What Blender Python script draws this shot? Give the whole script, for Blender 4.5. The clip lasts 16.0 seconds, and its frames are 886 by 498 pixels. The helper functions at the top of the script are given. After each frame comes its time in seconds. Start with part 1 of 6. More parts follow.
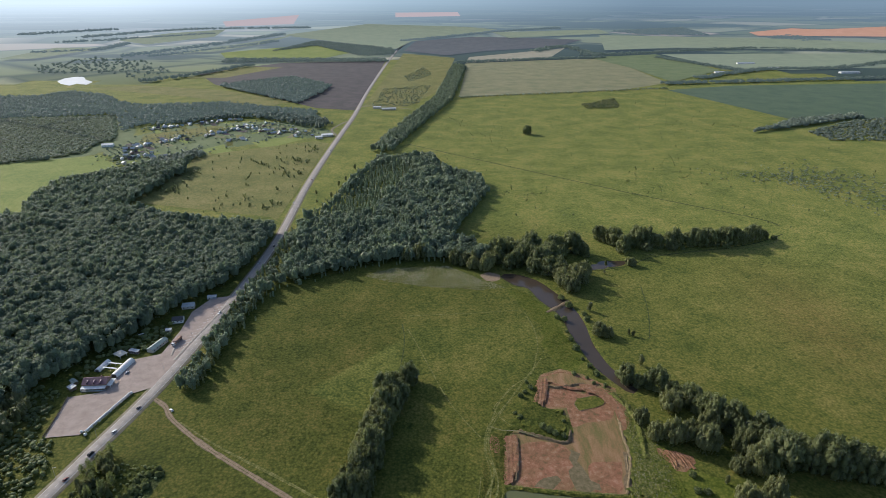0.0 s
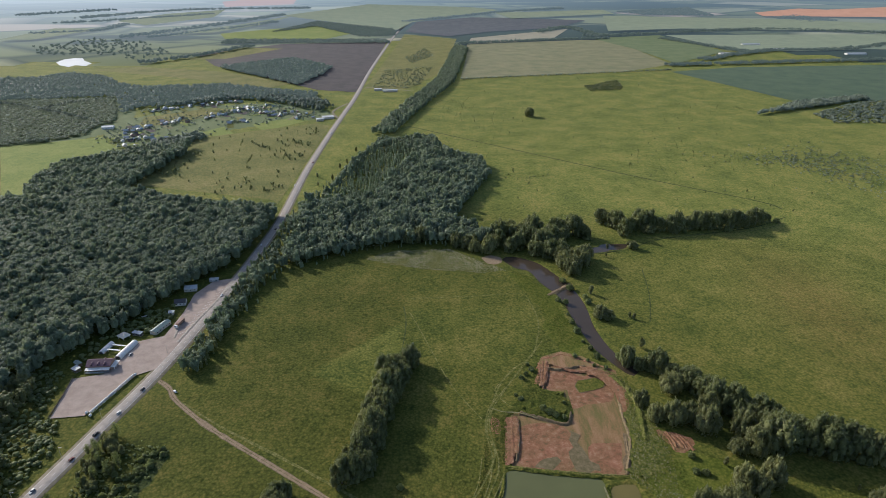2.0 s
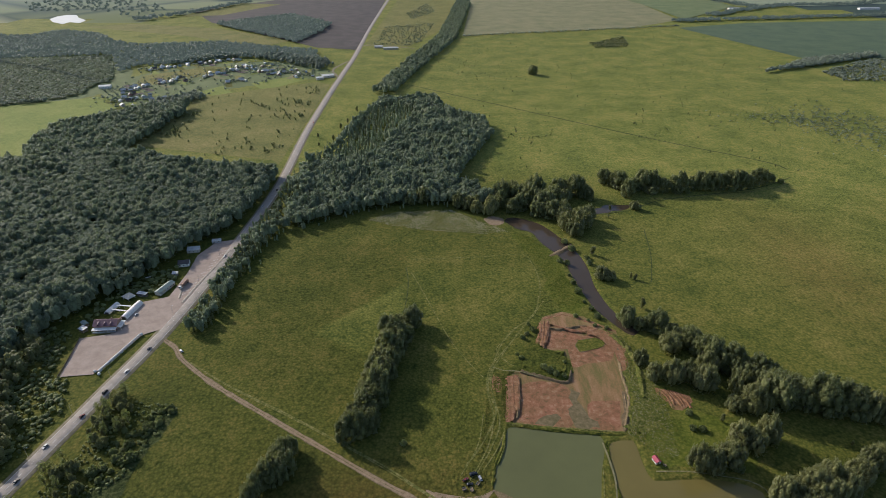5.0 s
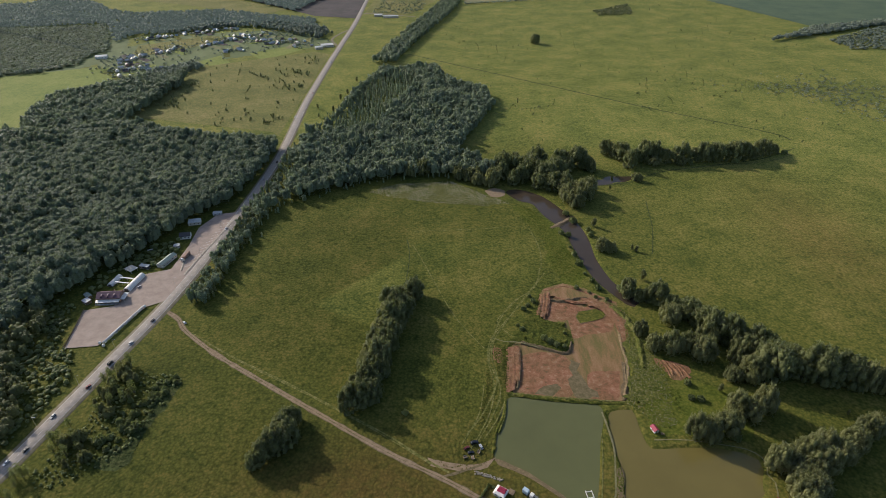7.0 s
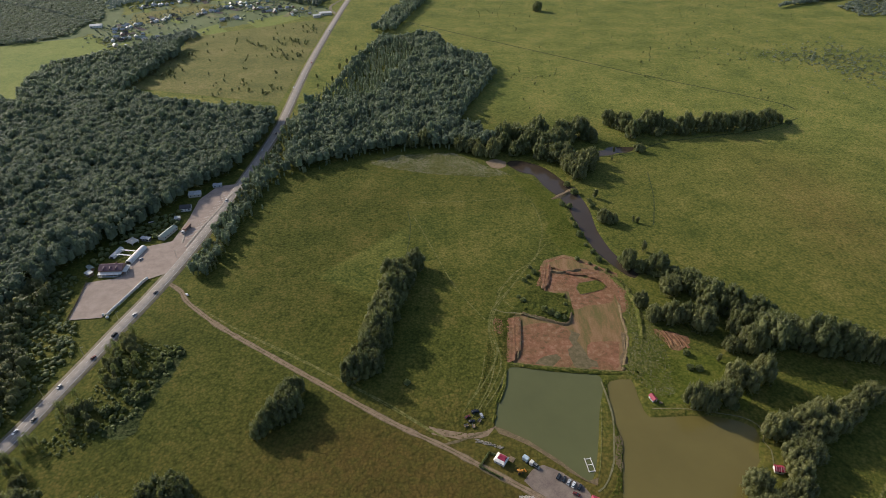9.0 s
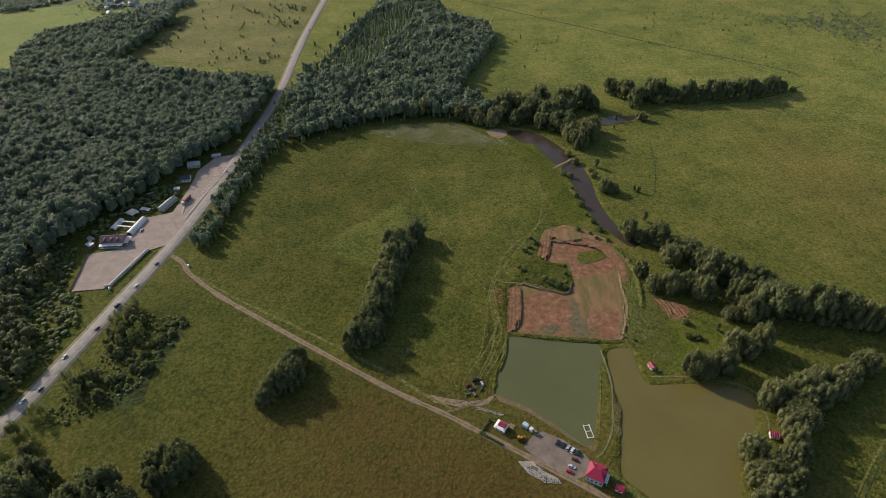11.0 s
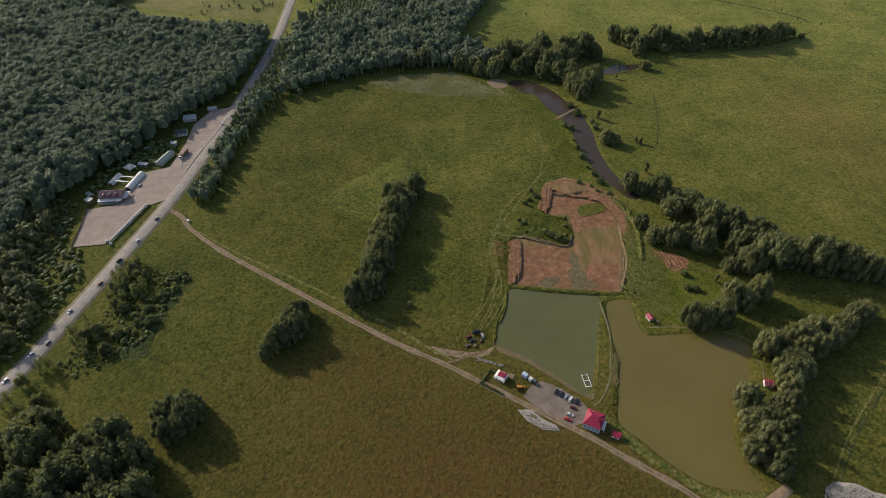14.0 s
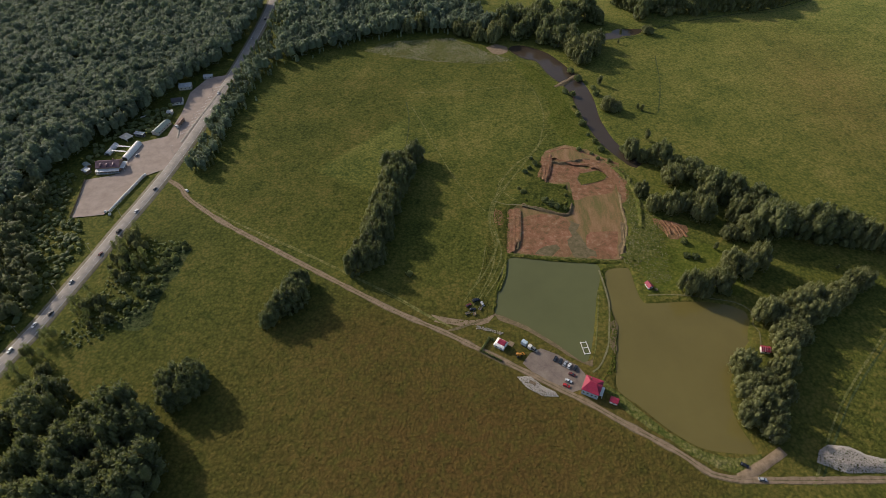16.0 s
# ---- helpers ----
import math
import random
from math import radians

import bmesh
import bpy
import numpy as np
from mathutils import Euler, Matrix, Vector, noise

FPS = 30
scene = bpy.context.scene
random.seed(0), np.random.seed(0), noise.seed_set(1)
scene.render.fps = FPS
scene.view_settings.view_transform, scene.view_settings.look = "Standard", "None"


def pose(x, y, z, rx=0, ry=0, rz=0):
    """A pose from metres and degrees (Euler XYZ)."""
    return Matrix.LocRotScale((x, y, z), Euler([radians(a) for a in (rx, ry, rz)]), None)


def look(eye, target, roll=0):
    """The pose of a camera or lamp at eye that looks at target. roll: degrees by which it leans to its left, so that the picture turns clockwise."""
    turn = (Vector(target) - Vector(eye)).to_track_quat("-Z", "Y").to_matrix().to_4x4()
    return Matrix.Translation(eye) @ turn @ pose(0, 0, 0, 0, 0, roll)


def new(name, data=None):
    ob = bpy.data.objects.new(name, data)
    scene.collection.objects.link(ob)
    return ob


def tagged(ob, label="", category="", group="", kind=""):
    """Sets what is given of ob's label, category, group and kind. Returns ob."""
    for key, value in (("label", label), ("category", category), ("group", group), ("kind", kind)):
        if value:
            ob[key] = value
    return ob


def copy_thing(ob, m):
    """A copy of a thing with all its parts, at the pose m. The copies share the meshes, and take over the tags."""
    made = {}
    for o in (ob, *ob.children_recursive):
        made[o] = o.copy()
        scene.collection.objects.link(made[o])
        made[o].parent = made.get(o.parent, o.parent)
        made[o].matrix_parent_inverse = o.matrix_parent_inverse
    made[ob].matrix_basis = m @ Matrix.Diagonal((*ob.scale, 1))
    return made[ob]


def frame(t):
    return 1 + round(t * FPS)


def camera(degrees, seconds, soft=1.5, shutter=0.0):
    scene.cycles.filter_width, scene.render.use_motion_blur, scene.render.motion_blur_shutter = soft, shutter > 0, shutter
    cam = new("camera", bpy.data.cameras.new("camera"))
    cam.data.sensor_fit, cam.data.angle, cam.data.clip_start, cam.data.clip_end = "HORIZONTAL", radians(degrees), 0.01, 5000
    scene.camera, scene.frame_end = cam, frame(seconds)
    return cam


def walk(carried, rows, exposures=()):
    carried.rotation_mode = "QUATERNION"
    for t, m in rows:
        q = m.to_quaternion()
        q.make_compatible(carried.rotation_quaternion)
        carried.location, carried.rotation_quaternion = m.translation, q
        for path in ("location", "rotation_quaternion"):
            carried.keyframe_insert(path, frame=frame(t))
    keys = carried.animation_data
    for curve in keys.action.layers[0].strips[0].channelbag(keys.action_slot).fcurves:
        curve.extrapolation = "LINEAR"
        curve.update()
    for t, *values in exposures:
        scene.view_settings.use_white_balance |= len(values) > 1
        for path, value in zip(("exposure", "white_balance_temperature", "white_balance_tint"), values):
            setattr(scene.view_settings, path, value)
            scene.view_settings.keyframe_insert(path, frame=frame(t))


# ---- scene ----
EYE = (0.0, 0.0, 300.0)
TURN = [
    (0.0, -0.008, -23.685, 0.041), (0.5, 0.033, -24.105, 0.043), (1.0, 0.073, -24.514, 0.041), (1.5, 0.113, -24.94, 0.035),
    (2.0, 0.153, -25.35, 0.025), (2.5, 0.192, -25.888, 0.011), (3.0, 0.23, -26.538, -0.007), (3.5, 0.268, -27.2, -0.029),
    (4.0, 0.305, -27.844, -0.054), (6.5, 0.48, -31.193, -0.228), (7.0, 0.512, -31.881, -0.272), (7.5, 0.544, -32.547, -0.318),
    (8.0, 0.574, -33.228, -0.368), (8.5, 0.604, -33.923, -0.419), (9.0, 0.633, -34.643, -0.473), (11.5, 0.761, -38.276, -0.775),
    (12.0, 0.783, -39.014, -0.841), (12.5, 0.804, -39.741, -0.909), (13.0, 0.824, -40.532, -0.977), (13.5, 0.843, -41.296, -1.048),
    (14.0, 0.86, -42.077, -1.119), (14.5, 0.876, -42.858, -1.192), (15.0, 0.891, -43.624, -1.265), (15.5, 0.904, -44.432, -1.34),
    (16.0, 0.916, -45.1, -1.415),
]


def aim(yaw, pitch, roll):
    a, b = radians(yaw), radians(pitch)
    way = Vector((-math.sin(a) * math.cos(b), math.cos(a) * math.cos(b), math.sin(b)))
    return look(EYE, Vector(EYE) + way * 100, roll)


cam = camera(74.09, 16.0, soft=0.5)
walk(cam, [(t, aim(yaw, pitch, roll)) for t, yaw, pitch, roll in TURN],
     exposures=[(0.0, 0.36, 5800, 11), (4.0, 0.29, 6020, 12), (9.0, 0.19, 6320, 12), (16.0, 0.07, 6500, 12)])

# ---- light: a low sun ahead on the left, hazy summer sky ----
SUN_FROM = Vector((-0.79, 0.613, 0.0)).normalized()
SUN_EL = 26.5
world = bpy.data.worlds.new("sky")
scene.world = world
world.use_nodes = True
wn = world.node_tree.nodes
sky = wn.new("ShaderNodeTexSky")
sky.sky_type, sky.sun_disc = "NISHITA", False
sky.sun_elevation, sky.sun_rotation = radians(SUN_EL), math.atan2(SUN_FROM.x, SUN_FROM.y)
sky.air_density, sky.dust_density, sky.ozone_density = 1.0, 2.0, 1.0
wn["Background"].inputs["Strength"].default_value = 0.13
world.node_tree.links.new(sky.outputs[0], wn["Background"].inputs["Color"])
sun_lamp = bpy.data.lights.new("sun", "SUN")
sun_lamp.energy, sun_lamp.angle, sun_lamp.color = 3.8, radians(0.6), (1.0, 0.90, 0.74)
sun = new("sun", sun_lamp)
sun.matrix_world = look(SUN_FROM * 1000 * math.cos(radians(SUN_EL)) + Vector((0, 0, 1000 * math.sin(radians(SUN_EL)))), (0, 0, 0))


# ---- materials ----
def material(name, rough=0.9, metal=0.0, spec=0.3, sheen=0.0):
    m = bpy.data.materials.new(name)
    m.use_nodes = True
    b = m.node_tree.nodes["Principled BSDF"]
    b.inputs["Roughness"].default_value = rough
    b.inputs["Metallic"].default_value = metal
    b.inputs["Specular IOR Level"].default_value = spec
    # Bluish sheen at grazing angles stands in for distance haze.
    if sheen:
        b.inputs["Sheen Weight"].default_value, b.inputs["Sheen Roughness"].default_value = sheen, 0.25
        b.inputs["Sheen Tint"].default_value = (0.85, 0.95, 1.0, 1)
    return m, m.node_tree.nodes, m.node_tree.links, b


def where(n, l, scale, src=None, stretch=(1, 1, 1)):
    """World-space coordinates at a real-world scale."""
    geo = n.new("ShaderNodeNewGeometry")
    mp = n.new("ShaderNodeMapping")
    mp.inputs["Scale"].default_value = tuple(scale * s for s in stretch)
    l.new(src or geo.outputs["Position"], mp.inputs["Vector"])
    return mp.outputs[0]


def noise_tex(n, l, size, detail=4.0, rough=0.6, src=None, stretch=(1, 1, 1), distort=0.0):
    t = n.new("ShaderNodeTexNoise")
    t.inputs["Scale"].default_value, t.inputs["Detail"].default_value = 1.0, detail
    t.inputs["Roughness"].default_value, t.inputs["Distortion"].default_value = rough, distort
    l.new(where(n, l, 1.0 / size, src, stretch), t.inputs["Vector"])
    return t.outputs["Fac"]


def ramp(n, l, fac, stops):
    r = n.new("ShaderNodeValToRGB")
    e = r.color_ramp.elements
    while len(e) < len(stops):
        e.new(0.5)
    for el, (p, c) in zip(e, stops):
        el.position, el.color = p, (*c, 1)
    l.new(fac, r.inputs[0])
    return r.outputs[0]


def mix(n, l, fac, a, b, mode="MIX"):
    m = n.new("ShaderNodeMix")
    m.data_type, m.blend_type = "RGBA", mode
    for value, sock in ((fac, m.inputs[0]), (a, m.inputs[6]), (b, m.inputs[7])):
        if isinstance(value, (int, float)):
            sock.default_value = value
        elif isinstance(value, tuple):
            sock.default_value = (*value, 1)
        else:
            l.new(value, sock)
    return m.outputs[2]


def maths(n, l, op, a, b=0.0, clamp=False):
    m = n.new("ShaderNodeMath")
    m.operation, m.use_clamp = op, clamp
    for value, sock in ((a, m.inputs[0]), (b, m.inputs[1])):
        if isinstance(value, (int, float)):
            sock.default_value = value
        else:
            l.new(value, sock)
    return m.outputs[0]


def bump(n, l, b, height, dist, strength=1.0):
    k = n.new("ShaderNodeBump")
    k.inputs["Distance"].default_value, k.inputs["Strength"].default_value = dist, strength
    l.new(height, k.inputs["Height"])
    l.new(k.outputs[0], b.inputs["Normal"])


def attr(n, name):
    a = n.new("ShaderNodeAttribute")
    a.attribute_name = name
    return a.outputs["Fac"]


def haze_glow(n, l, shader, amount, colour=(0.105, 0.145, 0.165)):
    """Paints summer haze over far land by mixing a bluish glow into its shader."""
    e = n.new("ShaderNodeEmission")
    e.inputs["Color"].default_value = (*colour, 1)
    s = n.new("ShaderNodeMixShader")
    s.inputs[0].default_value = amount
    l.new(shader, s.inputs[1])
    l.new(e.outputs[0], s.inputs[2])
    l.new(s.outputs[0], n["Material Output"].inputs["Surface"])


def soil_like(name, stops, size=6.0, fine=0.8, bump_h=0.25, rough=0.95, tint=None, spec=0.2, stretch=(1, 1, 1), far=0.0, veil=(0.105, 0.145, 0.165)):
    """Earth, gravel, stubble or asphalt: two scales of mottling with fine relief."""
    m, n, l, b = material(name, rough, spec=spec, sheen=0.04)
    big = noise_tex(n, l, size, 5, 0.65, stretch=stretch)
    small = noise_tex(n, l, fine, 3, 0.7)
    both = maths(n, l, "ADD", maths(n, l, "MULTIPLY", big, 0.7), maths(n, l, "MULTIPLY", small, 0.3))
    col = ramp(n, l, both, [(0.5 + (p - 0.5) * 0.55, c) for p, c in stops])
    if tint:
        col = mix(n, l, maths(n, l, "MULTIPLY", noise_tex(n, l, size * 4, 3), 0.7), col, tint)
    l.new(col, b.inputs["Base Color"])
    bump(n, l, b, both, bump_h)
    # far: share of haze painted over the field as glow, tinted by veil
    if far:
        haze_glow(n, l, b.outputs[0], far, veil)
    return m


def meadow(name, dark, mid, dry, size=40.0, rust=None, tuft=0.5):
    """Rough grass: wide patches, tussocks and single tufts."""
    m, n, l, b = material(name, 0.9, spec=0.06, sheen=0.02)
    wide = noise_tex(n, l, size, 5, 0.6)
    patch = noise_tex(n, l, size / 7, 4, 0.6, distort=0.8)
    cell = n.new("ShaderNodeTexVoronoi")
    cell.feature = "SMOOTH_F1"
    cell.inputs["Scale"].default_value, cell.inputs["Smoothness"].default_value = 1.0, 0.35
    l.new(where(n, l, 1 / 1.9), cell.inputs["Vector"])
    clump = maths(n, l, "SUBTRACT", 0.95, cell.outputs["Distance"])
    tus = maths(n, l, "ADD", maths(n, l, "MULTIPLY", clump, 0.45), maths(n, l, "MULTIPLY", noise_tex(n, l, 3.2, 3, 0.6), 0.55))
    fine = noise_tex(n, l, 1.0, 2, 0.7)
    v = maths(n, l, "ADD", maths(n, l, "MULTIPLY", wide, 0.40), maths(n, l, "MULTIPLY", patch, 0.30))
    v = maths(n, l, "ADD", v, maths(n, l, "MULTIPLY", tus, 0.30))
    col = ramp(n, l, v, [(0.38, dark), (0.50, mid), (0.62, dry)])
    if rust:
        col = mix(n, l, maths(n, l, "MULTIPLY", attr(n, "rust"), maths(n, l, "MULTIPLY", maths(n, l, "SUBTRACT", patch, 0.05), 1.9, True)), col, rust)
    if rust:
        lush_haze = attr(n, "lush_haze")
        # Raised blue greys the far grass: haze put into the base colour.
        col = mix(n, l, maths(n, l, "MAXIMUM", lush_haze, 0.0, True), col, mix(n, l, 1.0, col, (1.80, 1.80, 2.1), "MULTIPLY"))
        col = mix(n, l, maths(n, l, "MAXIMUM", maths(n, l, "MULTIPLY", lush_haze, -1.0), 0.0, True), col, mix(n, l, 1.0, col, (0.77, 0.79, 0.78), "MULTIPLY"))
    # Tuft tops painted lighter and hollows darker, as low sun would shade them.
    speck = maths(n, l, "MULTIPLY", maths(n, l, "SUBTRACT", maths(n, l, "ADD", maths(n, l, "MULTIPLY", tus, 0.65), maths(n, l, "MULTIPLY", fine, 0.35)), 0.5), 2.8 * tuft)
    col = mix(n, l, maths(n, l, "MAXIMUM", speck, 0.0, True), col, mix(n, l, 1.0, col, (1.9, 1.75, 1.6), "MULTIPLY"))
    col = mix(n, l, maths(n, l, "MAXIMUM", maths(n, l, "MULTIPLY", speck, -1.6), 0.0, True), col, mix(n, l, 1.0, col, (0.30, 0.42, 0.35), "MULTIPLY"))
    l.new(col, b.inputs["Base Color"])
    h = maths(n, l, "ADD", maths(n, l, "MULTIPLY", tus, 0.7), maths(n, l, "MULTIPLY", fine, 0.3))
    bump(n, l, b, h, tuft * 1.8)
    return m


def foliage(name, dark, light, trans=0.3, far=0.0, grain=0.9, veil=(0.105, 0.145, 0.165), through_blue=0.75, gloss=0.25, sheen=0.2):
    """Leaves: each leaf cluster and each tree its own tone, light shining through."""
    m, n, l, b = material(name, 0.5, spec=gloss, sheen=sheen)
    geo = n.new("ShaderNodeNewGeometry")
    info = n.new("ShaderNodeObjectInfo")
    leafy = noise_tex(n, l, grain, 4, 0.75)
    v = maths(n, l, "ADD", maths(n, l, "MULTIPLY", geo.outputs["Random Per Island"], 0.35),
              maths(n, l, "MULTIPLY", info.outputs["Random"], 0.25))
    v = maths(n, l, "ADD", v, maths(n, l, "MULTIPLY", attr(n, "tone"), 0.40))
    v = maths(n, l, "ADD", v, maths(n, l, "MULTIPLY", maths(n, l, "SUBTRACT", leafy, 0.5), 1.5))
    col = ramp(n, l, v, [(0.1, dark), (0.9, light)])
    l.new(col, b.inputs["Base Color"])
    bump(n, l, b, leafy, grain * 0.9)
    t = n.new("ShaderNodeBsdfTranslucent")
    l.new(mix(n, l, 1.0, col, (1.0, 1.0, through_blue), "MULTIPLY"), t.inputs["Color"])
    s = n.new("ShaderNodeMixShader")
    s.inputs[0].default_value = trans
    l.new(b.outputs[0], s.inputs[1])
    l.new(t.outputs[0], s.inputs[2])
    l.new(s.outputs[0], n["Material Output"].inputs["Surface"])
    # far: share of painted haze glow over the leaves
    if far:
        haze_glow(n, l, s.outputs[0], far, veil)
    return m


def plain(name, colour, rough=0.6, metal=0.0, spec=0.4, vary=0.12, size=1.5):
    """Painted or weathered surface with faint streaks."""
    m, n, l, b = material(name, rough, metal, spec)
    f = noise_tex(n, l, size, 5, 0.65)
    lo = tuple(max(c * (1 - vary * 2), 0) for c in colour)
    hi = tuple(min(c * (1 + vary), 1) for c in colour)
    l.new(ramp(n, l, f, [(0.3, lo), (0.7, hi)]), b.inputs["Base Color"])
    bump(n, l, b, f, 0.02)
    return m


def water_mat(name, colour, rough=0.06, ripple=0.012, gloss=0.28):
    m, n, l, b = material(name, rough, spec=gloss)
    f = noise_tex(n, l, 40, 4)
    l.new(ramp(n, l, f, [(0.3, tuple(c * 0.85 for c in colour)), (0.7, colour)]), b.inputs["Base Color"])
    bump(n, l, b, noise_tex(n, l, 1.6, 3), ripple)
    return m


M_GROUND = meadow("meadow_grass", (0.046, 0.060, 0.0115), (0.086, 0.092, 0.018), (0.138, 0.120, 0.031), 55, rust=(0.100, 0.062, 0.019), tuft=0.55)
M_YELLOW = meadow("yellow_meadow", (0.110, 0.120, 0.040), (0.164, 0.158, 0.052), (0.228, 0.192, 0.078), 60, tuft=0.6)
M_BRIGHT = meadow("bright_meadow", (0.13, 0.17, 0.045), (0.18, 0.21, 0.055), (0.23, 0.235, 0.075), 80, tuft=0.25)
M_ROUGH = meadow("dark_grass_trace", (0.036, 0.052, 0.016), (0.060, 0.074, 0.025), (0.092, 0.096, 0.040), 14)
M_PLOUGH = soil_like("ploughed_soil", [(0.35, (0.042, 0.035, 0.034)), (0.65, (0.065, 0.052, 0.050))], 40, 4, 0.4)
# Fields below with far set carry distance haze as a painted glow.
M_PLOUGH_FAR = soil_like("hazed_ploughed_soil", [(0.35, (0.055, 0.045, 0.045)), (0.65, (0.085, 0.068, 0.065))], 40, 4, 0.4, far=0.3)
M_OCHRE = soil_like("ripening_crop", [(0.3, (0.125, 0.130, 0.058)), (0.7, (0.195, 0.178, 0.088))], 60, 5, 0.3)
M_BEIGE = soil_like("hazed_stubble", [(0.3, (0.24, 0.20, 0.13)), (0.7, (0.32, 0.27, 0.18))], 60, 5, 0.3, far=0.3, veil=(0.20, 0.225, 0.19))
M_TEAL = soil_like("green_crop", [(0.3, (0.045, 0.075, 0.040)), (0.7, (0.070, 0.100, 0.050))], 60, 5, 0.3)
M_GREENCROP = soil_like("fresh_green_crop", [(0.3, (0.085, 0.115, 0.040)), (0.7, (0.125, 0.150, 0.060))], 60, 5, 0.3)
M_PALE = soil_like("hazed_pale_crop", [(0.3, (0.15, 0.17, 0.08)), (0.7, (0.21, 0.22, 0.11))], 60, 5, 0.3, far=0.4, veil=(0.20, 0.245, 0.21))
M_PINK = soil_like("hazed_reddish_soil", [(0.3, (0.42, 0.25, 0.17)), (0.7, (0.52, 0.32, 0.23))], 60, 5, 0.3, far=0.85, veil=(0.47, 0.385, 0.38))
M_SALMON = soil_like("hazed_salmon_soil", [(0.3, (0.38, 0.19, 0.11)), (0.7, (0.48, 0.25, 0.16))], 60, 5, 0.3, far=0.45, veil=(0.44, 0.27, 0.20))
M_ASPHALT = soil_like("worn_asphalt", [(0.3, (0.232, 0.205, 0.180)), (0.7, (0.325, 0.288, 0.252))], 5, 0.6, 0.02, 0.85)
M_LOT = soil_like("gravelled_lot", [(0.3, (0.26, 0.205, 0.17)), (0.7, (0.35, 0.28, 0.235))], 9, 0.7, 0.05, 0.9)
M_YARD = soil_like("grey_yard_gravel", [(0.25, (0.13, 0.10, 0.085)), (0.75, (0.235, 0.19, 0.155))], 7, 0.6, 0.05, 0.9)
M_VERGE = soil_like("gravel_verge", [(0.3, (0.13, 0.115, 0.075)), (0.7, (0.22, 0.19, 0.13))], 4, 0.6, 0.08)
M_DIRT = soil_like("dirt_track", [(0.25, (0.150, 0.108, 0.066)), (0.75, (0.275, 0.203, 0.138))], 3, 0.5, 0.08)
M_TRODDEN = soil_like("trodden_earth", [(0.25, (0.075, 0.068, 0.028)), (0.75, (0.175, 0.135, 0.080))], 3, 0.5, 0.08)
M_TRACE = meadow("wheel_trace", (0.076, 0.088, 0.020), (0.132, 0.130, 0.040), (0.205, 0.182, 0.085), 5, tuft=0.5)
M_REDSOIL = soil_like("red_clay", [(0.2, (0.09, 0.06, 0.026)), (0.42, (0.215, 0.084, 0.050)), (0.6, (0.31, 0.135, 0.088)), (0.82, (0.44, 0.27, 0.20))], 4.0, 0.7, 1.2, tint=(0.105, 0.10, 0.035))
M_REDDRY = soil_like("brown_clay_floor", [(0.3, (0.105, 0.088, 0.03)), (0.5, (0.22, 0.118, 0.062)), (0.7, (0.31, 0.165, 0.105))], 7, 0.8, 0.35, tint=(0.105, 0.115, 0.032), stretch=(1, 0.22, 1))
M_WATER1 = water_mat("green_pond_water", (0.108, 0.114, 0.046))
M_WATER2 = water_mat("muddy_pond_water", (0.140, 0.115, 0.036))
M_RIVER = water_mat("brown_river_water", (0.055, 0.042, 0.030), gloss=0.18)
# Pale base colour stands in for sun and sky glint on the lake.
M_LAKE = water_mat("bright_lake_water", (0.30, 0.33, 0.34), 0.38, 0.05, 1.0)
M_LEAF = foliage("broadleaf_leaves", (0.086, 0.106, 0.042), (0.240, 0.256, 0.102), 0.42, grain=0.7)
# Forest, far and young leaves are paler and bluer: haze put into the colour.
M_LEAF_WOOD = foliage("forest_leaves", (0.098, 0.132, 0.086), (0.285, 0.335, 0.205), 0.46, grain=0.8, gloss=0.15, sheen=0.3)
M_LEAF_W = foliage("willow_leaves", (0.102, 0.117, 0.046), (0.285, 0.288, 0.122), 0.42, grain=0.6)
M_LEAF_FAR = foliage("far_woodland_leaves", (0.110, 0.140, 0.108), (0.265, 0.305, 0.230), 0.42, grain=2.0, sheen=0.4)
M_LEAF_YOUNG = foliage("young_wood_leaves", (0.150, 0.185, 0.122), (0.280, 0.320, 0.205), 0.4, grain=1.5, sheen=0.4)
# Haze over these two woods is painted on as a bluish glow.
M_LEAF_DIST = foliage("hazed_distant_woods", (0.055, 0.076, 0.052), (0.150, 0.178, 0.118), far=0.30, veil=(0.120, 0.160, 0.150), grain=3.0)
M_LEAF_SKYLINE = foliage("hazed_skyline_woods", (0.050, 0.070, 0.050), (0.120, 0.148, 0.105), far=0.42, veil=(0.18, 0.235, 0.25), grain=3.0)
M_SCRUB = foliage("scrub_leaves", (0.100, 0.128, 0.046), (0.270, 0.300, 0.115), 0.45, grain=0.5)
M_TUFT_DRY = foliage("dry_weed_tufts", (0.10, 0.095, 0.045), (0.29, 0.265, 0.165), 0.2, grain=0.5)
M_BARK = plain("grey_bark", (0.14, 0.12, 0.10), 0.9, vary=0.3, size=0.4)


